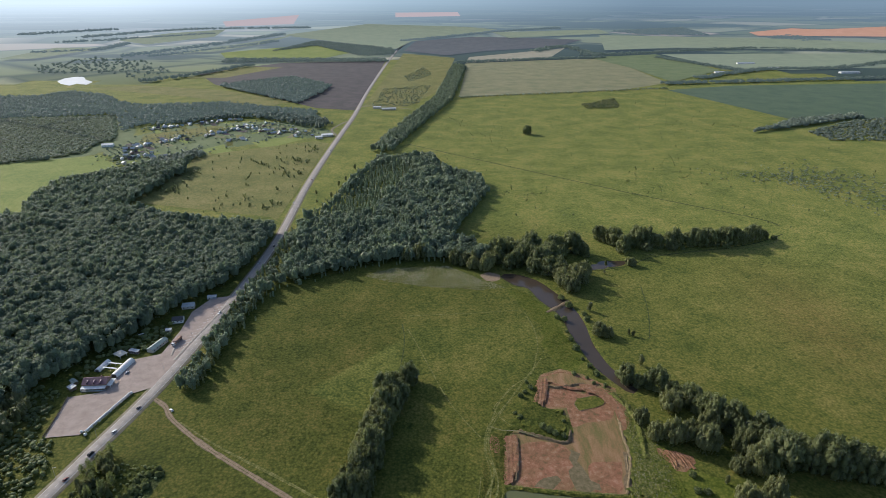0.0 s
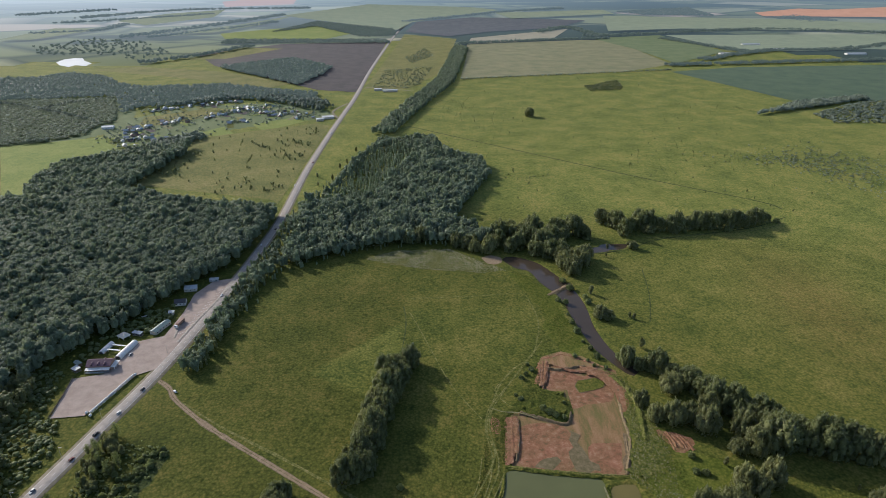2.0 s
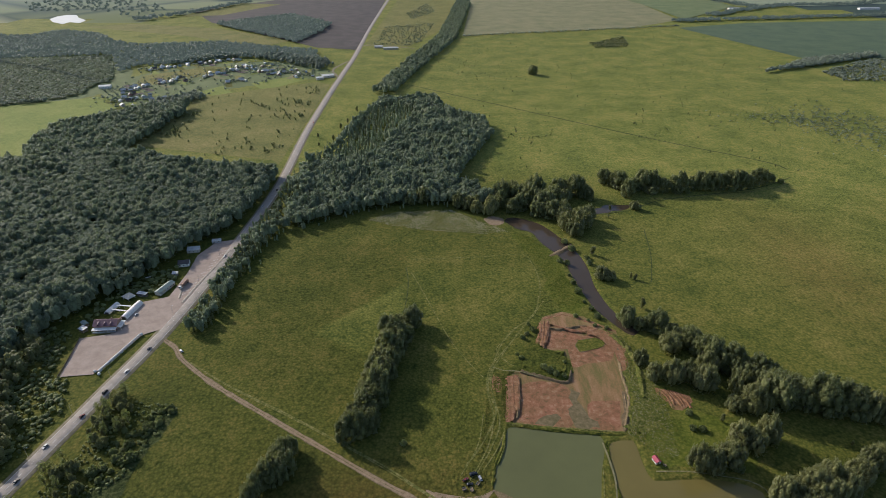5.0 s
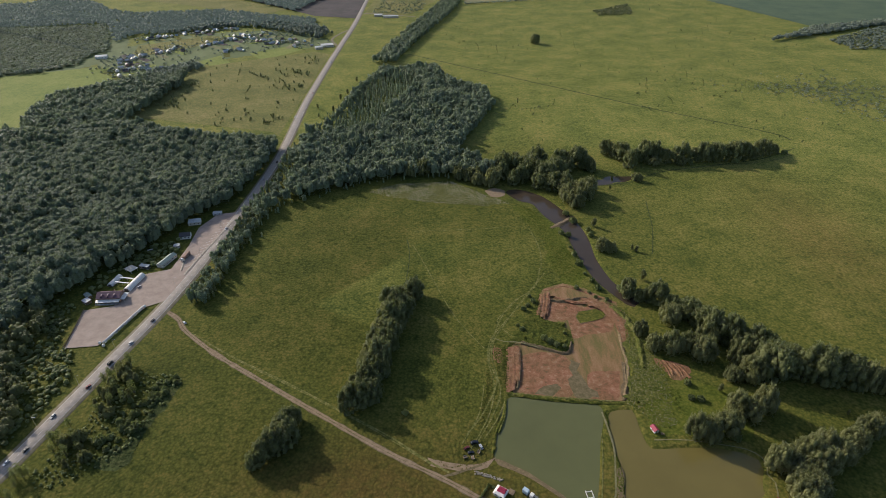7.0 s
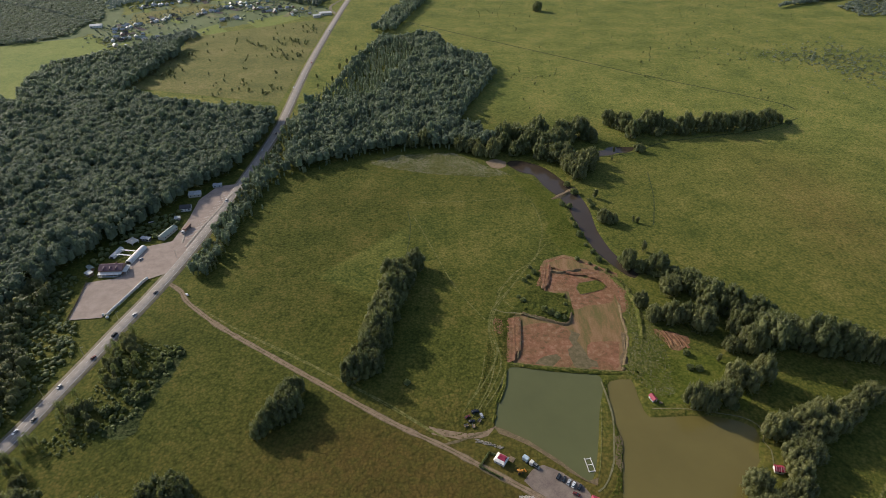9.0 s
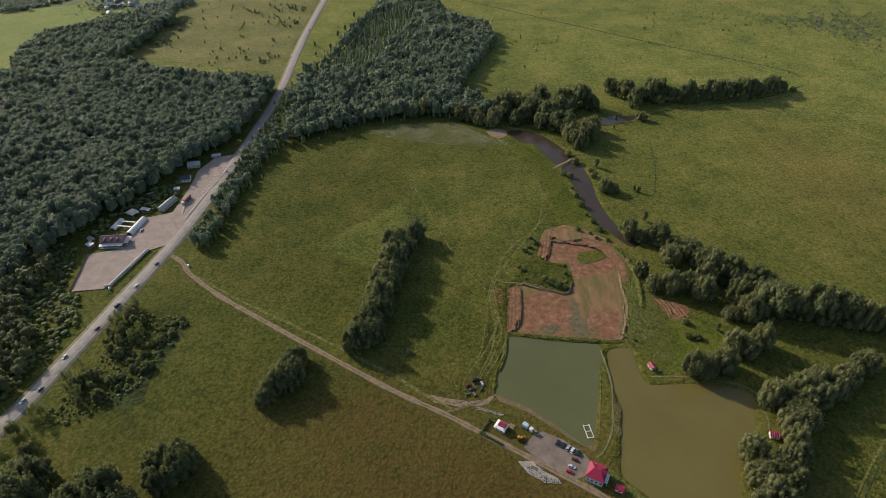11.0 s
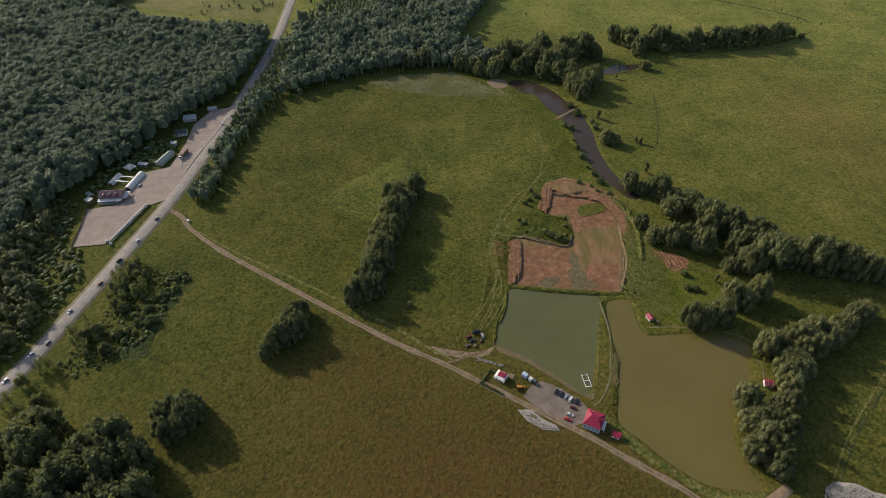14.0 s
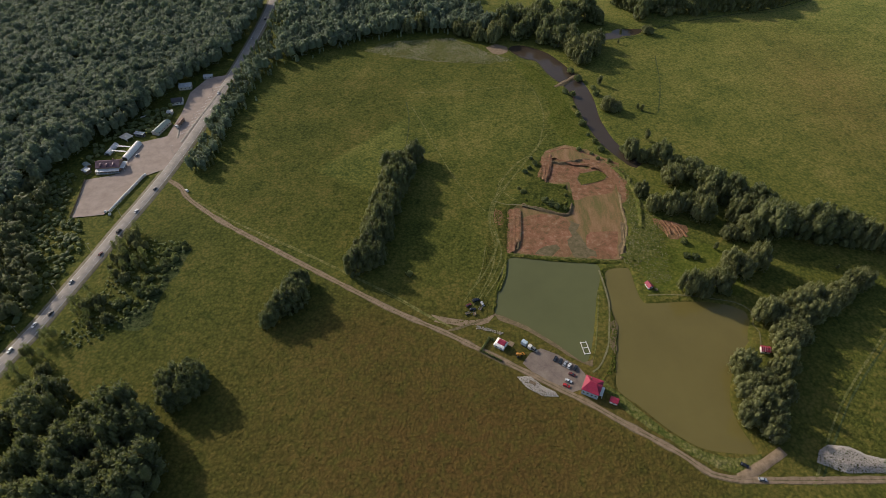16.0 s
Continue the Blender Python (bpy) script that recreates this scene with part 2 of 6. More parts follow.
# ---- building helpers ----
def mesh_np(name, v, quads=None, tris=None, mat=None, parent=None, tone=None, smooth=True):
    """One mesh object from arrays of vertices, quads and triangles."""
    v = np.asarray(v, np.float32)
    q = np.zeros((0, 4), np.int32) if quads is None else np.asarray(quads, np.int32)
    t = np.zeros((0, 3), np.int32) if tris is None else np.asarray(tris, np.int32)
    me = bpy.data.meshes.new(name)
    me.vertices.add(len(v))
    me.vertices.foreach_set("co", v.ravel())
    me.loops.add(t.size + q.size)
    me.loops.foreach_set("vertex_index", np.concatenate([t.ravel(), q.ravel()]).astype(np.int32))
    me.polygons.add(len(t) + len(q))
    me.polygons.foreach_set("loop_start", np.concatenate([np.arange(len(t)) * 3, t.size + np.arange(len(q)) * 4]).astype(np.int32))
    me.update(calc_edges=True)
    me.validate()
    if tris is not None and smooth:
        me.polygons.foreach_set("use_smooth", np.ones(len(t) + len(q), bool))
    if tone is not None:
        a = me.attributes.new("tone", "FLOAT", "POINT")
        a.data.foreach_set("value", np.asarray(tone, np.float32))
    if mat:
        me.materials.append(mat)
    ob = new(name, me)
    ob.parent = parent
    return ob


def part(name, bm, mat, parent=None, label=""):
    me = bpy.data.meshes.new(name)
    bm.to_mesh(me)
    bm.free()
    if mat:
        me.materials.append(mat)
    ob = new(name, me)
    ob.parent = parent
    if label:
        ob["label"] = label
    return ob


def warp(x, y):
    """Past three kilometres, draws flat land nearer and up along the camera's sight lines."""
    d = np.hypot(x, y)
    far = np.maximum(d - 3000.0, 0.0)
    r = np.where(d > 3000, 3000 + 1750 * (1 - np.exp(-far / 1750)), d)
    k = r / np.maximum(d, 1e-6)
    return x * k, y * k, 300.0 * (1 - k)


def smooth_line(pts, step=6.0, closed=False):
    """A soft line through a few points of the plan."""
    p = [np.array(a, float) for a in pts]
    n = len(p)
    out = []
    for i in range(n if closed else n - 1):
        if closed:
            a, b, c, d = p[i - 1], p[i], p[(i + 1) % n], p[(i + 2) % n]
        else:
            a, b, c, d = p[max(i - 1, 0)], p[i], p[i + 1], p[min(i + 2, n - 1)]
        m = max(1, int(np.linalg.norm(c - b) / step))
        for s in np.arange(m) / m:
            out.append(0.5 * (2 * b + (c - a) * s + (2 * a - 5 * b + 4 * c - d) * s * s + (3 * b - a - 3 * c + d) * s ** 3))
    if not closed:
        out.append(p[-1])
    return np.array(out)


def inside(px, py, poly):
    poly = np.asarray(poly, float)
    hit = np.zeros(np.shape(px), bool)
    for (x0, y0), (x1, y1) in zip(poly, np.roll(poly, -1, 0)):
        cross = (y0 > py) != (y1 > py)
        with np.errstate(divide="ignore", invalid="ignore"):
            hit ^= cross & (px < (x1 - x0) * (py - y0) / (y1 - y0) + x0)
    return hit


def away(px, py, line, closed=True):
    """Distance from points to an outline or a line."""
    line = np.asarray(line, float)
    best = np.full(np.shape(px), 1e9)
    ends = np.roll(line, -1, 0) if closed else line[1:]
    for (x0, y0), (x1, y1) in zip(line, ends):
        dx, dy = x1 - x0, y1 - y0
        s = np.clip(((px - x0) * dx + (py - y0) * dy) / max(dx * dx + dy * dy, 1e-9), 0, 1)
        best = np.minimum(best, np.hypot(px - x0 - s * dx, py - y0 - s * dy))
    return best


def patch(name, pts, z, mat, soft=True, label="", category="field", cut=0, rag=0.0, parent=None):
    """A flat piece of land, draped on the ground sheet."""
    out = smooth_line(pts, 5.0 if cut == 0 else cut * 0.3, True) if soft else np.array(pts, float)
    if rag:
        out = out + np.array([[noise.noise((a * 0.15, b * 0.15, 3)), noise.noise((a * 0.15, b * 0.15, 9))] for a, b in out]) * rag
    bm = bmesh.new()
    edges = []
    vs = [bm.verts.new((a, b, 0)) for a, b in out]
    edges = [bm.edges.new((vs[i], vs[(i + 1) % len(vs)])) for i in range(len(vs))]
    bmesh.ops.triangle_fill(bm, use_beauty=True, edges=edges)
    if cut:
        lo, hi = out.min(0), out.max(0)
        for axis in (0, 1):
            for c in np.arange(lo[axis] + cut, hi[axis], cut):
                co, no = [0, 0, 0], [0, 0, 0]
                co[axis], no[axis] = c, 1
                bmesh.ops.bisect_plane(bm, geom=bm.verts[:] + bm.edges[:] + bm.faces[:], plane_co=co, plane_no=no)
    for v in bm.verts:
        x, y, h = warp(v.co.x, v.co.y)
        v.co = (x, y, h + z)
    bmesh.ops.recalc_face_normals(bm, faces=bm.faces[:])
    for f in bm.faces:
        if f.normal.z < 0:
            f.normal_flip()
    ob = part(name, bm, mat, parent)
    return tagged(ob, label, category, kind="structure") if label else ob


def ribbon(name, pts, width, z, mat, step=6.0, thick=0.0, wander=0.0, parent=None):
    """A strip of even width along a line of the plan, with a crown and sloped sides."""
    c = smooth_line(pts, step)
    d = np.gradient(c, axis=0)
    d /= np.linalg.norm(d, axis=1)[:, None]
    nrm = np.stack([-d[:, 1], d[:, 0]], 1)
    w = np.full(len(c), width / 2.0)
    if wander:
        w = w * (1 + wander * np.array([noise.noise((a * 0.11, b * 0.11, 5)) for a, b in c]))
    prof = [(1.0, 0.0), (0.0, 0.04), (-1.0, 0.0)]
    if thick:
        prof = [(1.0 + 2 * thick / (width / 2), -thick)] + prof + [(-1.0 - 2 * thick / (width / 2), -thick)]
    v = []
    for s, h in prof:
        xy = c + nrm * (w * s)[:, None]
        x, y, g = warp(xy[:, 0], xy[:, 1])
        v.append(np.stack([x, y, g + z + h], 1))
    n, k = len(c), len(prof)
    v = np.concatenate(v)
    i = np.arange(n - 1)
    q = np.concatenate([np.stack([j * n + i, (j + 1) * n + i, (j + 1) * n + i + 1, j * n + i + 1], 1) for j in range(k - 1)])
    return mesh_np(name, v, q, mat=mat, parent=parent)


def bank(name, pts, width, height, mat, label, step=1.5, base=-0.1):
    """A heaped ridge of earth with an uneven crest and ragged feet."""
    c = smooth_line(pts, step)
    d = np.gradient(c, axis=0)
    d /= np.linalg.norm(d, axis=1)[:, None]
    nrm = np.stack([-d[:, 1], d[:, 0]], 1)
    prof = ((1.0, 0.0), (0.62, 0.45), (0.25, 0.9), (-0.1, 1.0), (-0.45, 0.6), (-0.75, 0.3), (-1.0, 0.0))
    v = []
    for j, (s, h) in enumerate(prof):
        xy = c + nrm * (s * width / 2)
        k = np.array([(noise.noise((a * 0.5, e * 0.5, j)), noise.noise((a * 0.35, e * 0.35, j + 20))) for a, e in xy])
        xy = xy + nrm * (k[:, :1] * width * 0.3)
        v.append(np.stack([xy[:, 0], xy[:, 1], base + h * height * np.clip(0.8 + k[:, 1] * 1.1, 0.15, 2)], 1))
    n, m = len(c), len(prof)
    i = np.arange(n - 1)
    q = np.concatenate([np.stack([j * n + i, (j + 1) * n + i, (j + 1) * n + i + 1, j * n + i + 1], 1) for j in range(m - 1)])
    return tagged(mesh_np(name, np.concatenate(v), q, mat=mat), label, "earth bank", kind="structure")


# ---- plan ----
POND_1 = [(43, 289), (73, 285), (103, 281), (96, 250), (88, 218), (82, 202), (79, 202), (65, 215), (48, 229), (30, 239), (33, 259)]
POND_2 = [(107, 272), (109, 276), (115, 278), (124, 278), (125, 261), (126, 250), (128, 246), (128, 246), (138, 246), (149, 247), (161, 247), 
          (172, 246), (183, 243), (190, 238), (190, 231), (186, 224), (183, 216), (185, 217), (170, 200), (159, 178), (158, 160), (162, 147), 
          (163, 143), (147, 144), (133, 147), (118, 159), (106, 173), (97, 182), (99, 197), (103, 213), (106, 224), (106, 233), (105, 249)]
RIVER = [(67, 607), (80, 585), (94, 577), (103, 550), (118, 519), (123, 480), (130, 439), (137, 420), (151, 395), (156, 392), (162, 398),
         (152, 419), (146, 431), (140, 466), (140, 505), (134, 538), (124, 564), (106, 597), (80, 614)]
REACH = [(165, 622), (192, 648), (219, 653), (232, 648), (201, 631)]
PIT = [(80, 405), (118, 409), (136, 389), (138, 374), (132, 321), (120, 285), (81, 288), (44, 295), (47, 340), (60, 350), (90, 337), (96, 361), (78, 376)]
BASIN = [(57, 333), (89, 330), (86, 292), (50, 298)]
ROAD = [(-300, 120), (-284, 170), (-275, 206), (-267, 235), (-260, 270), (-254, 300), (-249, 328), (-242, 362), (-236, 398), (-231, 440), (-227, 486), (-224, 541),
        (-221, 590), (-219, 640), (-218, 700), (-220, 764), (-229, 940), (-233, 1164), (-234, 1350), (-235, 1583), (-249, 2058), (-258, 2973), (-253, 3488), (-232, 3967)]
TRACK = [(-232, 384), (-219, 374), (-211, 363), (-198, 351), (-170, 329), (-120, 296), (-80, 270), (-36, 242), (-3, 224), (18, 211), (36, 200), (66, 181),
         (79, 173), (94, 162), (120, 144), (134, 132), (145, 129), (173, 128), (221, 128), (300, 128)]
LOT = [(-292, 338), (-302, 385), (-280, 391), (-276, 407), (-279, 436), (-254, 447), (-253, 487), (-256, 523), (-246, 552), (-227, 557), (-228, 520), (-233, 440), (-240, 398),
       (-252, 390), (-268, 341)]

# ---- the ground sheet ----
def stops(parts):
    out = []
    for a, b, s in parts:
        out += list(np.arange(a, b, s))
    return out


def outward(start, first, ratio, end):
    out, x, s = [], start, first
    while x < end:
        out.append(x)
        x, s = x + s, s * ratio
    return out + [end]


gx = [-a for a in outward(360, 14, 1.12, 60000)[::-1]] + stops([(-346, 20, 6), (20, 204, 2)]) + outward(204, 8, 1.10, 60000)
gy = [-a for a in outward(0, 60, 1.2, 60000)[::-1]] + stops([(20, 130, 10), (130, 300, 2), (300, 420, 2), (420, 620, 2.5)]) + outward(620, 8, 1.06, 60000)
GX, GY = np.meshgrid(np.array(gx), np.array(gy))


def dig(poly, depth, edge):
    o = smooth_line(poly, 5.0, True)
    lo, hi = o.min(0) - 12, o.max(0) + 12
    near = (GX > lo[0]) & (GX < hi[0]) & (GY > lo[1]) & (GY < hi[1])
    out = np.zeros(GX.shape)
    px, py = GX[near], GY[near]
    d = away(px, py, o) * np.where(inside(px, py, o), 1, -1)
    out[near] = -depth * np.clip((d + edge * 0.6) / edge, 0, 1)
    return out


hx, hy, hz = warp(GX, GY)
low = np.minimum.reduce([dig(POND_1, 1.4, 2.5), dig(POND_2, 1.4, 2.5), dig(RIVER, 1.6, 3.0), dig(REACH, 1.4, 3.0), dig(PIT, 1.2, 2.0)])
hz = hz + low
ny, nx = GX.shape
idx = np.arange(nx * ny).reshape(ny, nx)
quads = np.stack([idx[:-1, :-1], idx[:-1, 1:], idx[1:, 1:], idx[1:, :-1]], -1).reshape(-1, 4)
dist = np.hypot(GX, GY).ravel()
FAR = 2700.0
wob = np.sin(GX.ravel() * 0.004) * 220 + np.sin(GX.ravel() * 0.011 + 1) * 90
isfar = (dist + wob)[quads].mean(1) > FAR
allv = np.stack([hx.ravel(), hy.ravel(), hz.ravel()], 1)


def sheet(name, q, mat):
    used = np.unique(q)
    back = np.zeros(len(allv), np.int64)
    back[used] = np.arange(len(used))
    ob = mesh_np(name, allv[used], back[q], mat=mat)
    return ob, used


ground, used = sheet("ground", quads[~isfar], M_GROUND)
fx, fy = GX.ravel()[used], GY.ravel()[used]
# Last outline: darker field below the track, lens fall-off included in its tone.
LUSH = (([(-101, 406), (-41, 469), (-37, 420), (-59, 385), (-62, 366), (-108, 391)], 0.4), ([(-169, 394), (-168, 481), (-135, 545), (-42, 548), (-41, 471), (-101, 408), (-138, 386)], -0.35),
        ([(-108, 389), (-63, 362), (-67, 329), (-84, 299), (-140, 330), (-180, 364), (-162, 386)], -0.4), ([(-34, 493), (83, 500), (90, 465), (50, 397), (-17, 415)], 0.12),
        ([(-237, 295), (-225, 319), (-203, 325), (-194, 273), (-201, 248), (-222, 234)], -0.5),
        ([(-225, 372), (-170, 329), (-120, 294), (-36, 240), (70, 177), (140, 126), (140, 40), (-140, 40), (-240, 200)], -0.5))


def growth(ob, px, py):
    """How dry or green the grass grows, place by place, plus distance haze in its colour."""
    rust = np.exp(-(((px - 10) / 150) ** 2 + ((py - 140) / 85) ** 2)) + 0.4 * np.exp(-(((px + 60) / 60) ** 2 + ((py - 225) / 30) ** 2))
    rust += 0.40 * np.exp(-(((px - 372) / 60) ** 2 + ((py - 500) / 130) ** 2)) + 0.06 * np.exp(-(((px - 300) / 160) ** 2 + ((py - 480) / 150) ** 2))
    # First term brightens grass past about 660 m, painted distance haze included.
    lush_haze = 0.98 * np.clip((np.hypot(px * 0.55, py) - 660) / 160, 0, 1) + 0.68 * np.exp(-(((px - 390) / 220) ** 2 + ((py - 570) / 230) ** 2)) + 0.16 * np.exp(-(((px + 40) / 150) ** 2 + ((py - 480) / 100) ** 2))
    for poly, amount in LUSH:
        p = np.array(poly, float)
        lo, hi = p.min(0) - 12, p.max(0) + 12
        near = (px > lo[0]) & (px < hi[0]) & (py > lo[1]) & (py < hi[1])
        d = away(px[near], py[near], p) * np.where(inside(px[near], py[near], p), 1, -1)
        lush_haze[near] += amount * np.clip(d / 6 + 0.5, 0, 1)
    for key, val in (("rust", np.clip(rust, 0, 1)), ("lush_haze", lush_haze)):
        at = ob.data.attributes.new(key, "FLOAT", "POINT")
        at.data.foreach_set("value", val.astype(np.float32))


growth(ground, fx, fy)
tagged(ground, "wide rough green meadow with tussocks and drier patches", "ground", kind="structure")


def backdrop_mat():
    """Distant country: fields and dark woods, with summer haze painted on as glow."""
    m, n, l, b = material("distant_country", 1.0, spec=0.0)
    plan = n.new("ShaderNodeAttribute")
    plan.attribute_name = "plan"
    vor = n.new("ShaderNodeTexVoronoi")
    vor.inputs["Scale"].default_value = 1.0
    l.new(where(n, l, 1 / 650, plan.outputs["Vector"], (0.75, 1, 1)), vor.inputs["Vector"])
    sep = n.new("ShaderNodeSeparateColor")
    l.new(vor.outputs["Color"], sep.inputs[0])
    fields = ramp(n, l, sep.outputs[0], [(0.0, (0.11, 0.13, 0.06)), (0.3, (0.21, 0.22, 0.11)), (0.55, (0.14, 0.16, 0.08)), (0.8, (0.33, 0.32, 0.20)), (1.0, (0.42, 0.33, 0.25))])
    edge = n.new("ShaderNodeTexVoronoi")
    edge.feature = "DISTANCE_TO_EDGE"
    edge.inputs["Scale"].default_value = 1.0
    l.new(where(n, l, 1 / 650, plan.outputs["Vector"], (0.75, 1, 1)), edge.inputs["Vector"])
    hedge = maths(n, l, "SUBTRACT", 1.0, maths(n, l, "MULTIPLY", edge.outputs["Distance"], 16.0, True), True)
    wood = noise_tex(n, l, 2200, 6, 0.62, src=plan.outputs["Vector"], stretch=(0.45, 1, 1))
    is_wood = maths(n, l, "MULTIPLY", maths(n, l, "SUBTRACT", wood, 0.49), 40.0, True)
    col = mix(n, l, maths(n, l, "MAXIMUM", is_wood, maths(n, l, "MULTIPLY", hedge, 0.8)), fields, (0.040, 0.056, 0.040))
    l.new(col, b.inputs["Base Color"])
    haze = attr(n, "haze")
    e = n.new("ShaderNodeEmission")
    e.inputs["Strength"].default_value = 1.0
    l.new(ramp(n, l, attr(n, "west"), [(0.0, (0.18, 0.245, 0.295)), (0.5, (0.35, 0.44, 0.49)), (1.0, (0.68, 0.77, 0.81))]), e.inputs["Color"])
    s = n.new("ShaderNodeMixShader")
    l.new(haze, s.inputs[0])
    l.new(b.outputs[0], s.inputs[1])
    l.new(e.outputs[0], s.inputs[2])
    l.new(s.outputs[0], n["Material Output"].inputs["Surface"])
    return m


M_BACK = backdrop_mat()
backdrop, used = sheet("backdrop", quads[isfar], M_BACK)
fx, fy = GX.ravel()[used], GY.ravel()[used]
fd = np.hypot(fx, fy)
# Painted haze: thicker with distance, whiter towards the sun on the left.
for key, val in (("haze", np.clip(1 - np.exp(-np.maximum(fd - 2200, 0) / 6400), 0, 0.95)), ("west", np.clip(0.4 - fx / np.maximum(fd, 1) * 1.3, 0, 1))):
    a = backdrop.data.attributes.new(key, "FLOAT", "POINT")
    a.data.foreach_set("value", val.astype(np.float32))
a = backdrop.data.attributes.new("plan", "FLOAT_VECTOR", "POINT")
a.data.foreach_set("vector", np.stack([fx, fy, fx * 0], 1).astype(np.float32).ravel())
tagged(backdrop, "hazy distant country of fields and woods", "backdrop", kind="structure")

# ---- water ----
for nm, poly, z, mat, lab in (("water_pond", POND_1, -0.55, M_WATER1, "still murky green pond with earth banks"),
                              ("water_pond_large", POND_2, -0.55, M_WATER2, "still muddy olive-brown fish pond"),
                              ("water_river", RIVER, -0.8, M_RIVER, "narrow dark brown slow river"),
                              ("water_backwater", REACH, -0.8, M_RIVER, "pale backwater reach of the river")):
    big = np.array(poly, float)
    patch(nm, big + (big - big.mean(0)) / np.linalg.norm(big - big.mean(0), axis=1)[:, None] * 0.6, z, mat, label=lab, category="water")
patch("water_lake", [(-1406, 2204), (-1421, 2279), (-1404, 2318), (-1372, 2318), (-1324, 2242), (-1264, 2182), (-1248, 2113), (-1296, 2135), (-1295, 2091), (-1353, 2135)], 0.5, M_LAKE, False, label="bright lake glinting in the sun", category="water")

# ---- fields ----
def field(pts, mat, label, z=0.35, cut=0, soft=False, rag=0.0):
    return patch("field", pts, z, mat, soft, label, "field", cut, rag)


field([(-837, 1079), (-683, 1150), (-607, 1067), (-668, 915), (-628, 846), (-604, 743)], M_BRIGHT, "bright yellow-green mown meadow beside the forest")
field([(-517, 873), (-472, 1048), (-491, 1137), (-442, 1173), (-277, 1272), (-245, 1246), (-237, 782), (-249, 798)], M_YELLOW, "yellowish meadow dotted with young trees")
field([(-982, 2434), (-734, 2799), (-270, 2897), (-243, 1632), (-355, 1666), (-508, 1826), (-803, 2123)], M_PLOUGH, "dark purple-brown ploughed field beside the road", 0.5)
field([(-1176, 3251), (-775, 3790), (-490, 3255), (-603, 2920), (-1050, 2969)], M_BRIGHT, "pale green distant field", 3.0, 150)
field([(-1167, 4526), (-737, 6093), (232, 5620), (451, 5209), (-203, 3967), (-263, 3418)], M_PALE, "wide pale green field far away", 8.0, 150)
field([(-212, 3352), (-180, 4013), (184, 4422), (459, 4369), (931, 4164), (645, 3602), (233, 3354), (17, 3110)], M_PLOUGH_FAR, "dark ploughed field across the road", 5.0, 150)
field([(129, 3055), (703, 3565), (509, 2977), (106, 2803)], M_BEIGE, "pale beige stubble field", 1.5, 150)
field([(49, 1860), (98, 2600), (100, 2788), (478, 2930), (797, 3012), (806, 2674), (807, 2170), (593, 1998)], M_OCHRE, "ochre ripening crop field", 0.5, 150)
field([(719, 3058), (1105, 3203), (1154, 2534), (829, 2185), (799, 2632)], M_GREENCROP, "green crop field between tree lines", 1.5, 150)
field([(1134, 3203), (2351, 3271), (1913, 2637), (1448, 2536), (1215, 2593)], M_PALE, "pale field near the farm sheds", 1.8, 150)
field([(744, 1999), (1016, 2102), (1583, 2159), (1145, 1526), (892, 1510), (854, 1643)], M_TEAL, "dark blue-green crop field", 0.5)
field([(2383, 4867), (2998, 5389), (3149, 5232), (3999, 5655), (3123, 4388), (2267, 4494)], M_SALMON, "pinkish tilled field near the skyline", 9.0, 150)
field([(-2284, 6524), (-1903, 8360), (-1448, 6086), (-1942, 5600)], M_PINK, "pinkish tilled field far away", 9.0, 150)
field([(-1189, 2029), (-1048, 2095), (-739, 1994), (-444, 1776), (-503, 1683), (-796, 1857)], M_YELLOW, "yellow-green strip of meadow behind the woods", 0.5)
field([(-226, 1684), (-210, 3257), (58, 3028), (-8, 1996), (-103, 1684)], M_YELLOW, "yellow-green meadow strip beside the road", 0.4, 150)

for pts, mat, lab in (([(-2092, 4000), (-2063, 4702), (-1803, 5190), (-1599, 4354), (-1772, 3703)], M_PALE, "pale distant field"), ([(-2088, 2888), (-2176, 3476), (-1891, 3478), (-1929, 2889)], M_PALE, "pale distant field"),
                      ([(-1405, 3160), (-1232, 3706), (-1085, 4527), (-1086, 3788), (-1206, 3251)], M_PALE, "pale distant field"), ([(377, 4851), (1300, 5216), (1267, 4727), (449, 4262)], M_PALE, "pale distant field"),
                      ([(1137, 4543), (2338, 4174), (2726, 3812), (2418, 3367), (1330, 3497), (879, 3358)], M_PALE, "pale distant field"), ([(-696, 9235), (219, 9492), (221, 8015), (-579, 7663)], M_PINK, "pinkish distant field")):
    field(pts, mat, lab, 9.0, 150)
field([(-961, 2268), (-874, 2666), (-691, 2625), (-823, 2300)], M_YELLOW, "light green field beside the wood", 0.6)

# ---- roads ----
road = ribbon("road", ROAD, 8.4, 0.55, M_ASPHALT, 6.0, 0.5)
tagged(road, "grey worn asphalt two-lane highway", "road", kind="structure")
verge = ribbon("road_verge", ROAD, 12.5, 0.42, M_VERGE, 6.0, 0.45)
tagged(verge, "gravelly verge along the highway", "verge", kind="structure")
tagged(ribbon("dirt_road", TRACK, 3.9, 0.10, M_TRODDEN, 3.0, 0.1, 0.5), "pale rutted dirt track across the meadow", "track", kind="structure")
tl = smooth_line(TRACK, 6.0)
td = np.gradient(tl, axis=0)
tn = np.stack([-td[:, 1], td[:, 0]], 1) / np.linalg.norm(td, axis=1)[:, None]
for s in (-0.95, 0.95):
    tagged(ribbon("wheel_rut", [tuple(p) for p in tl + tn * s], 1.5, 0.17, M_DIRT, 3.0, 0.0, 0.6), "pale worn wheel rut of the dirt track", "track", kind="structure")
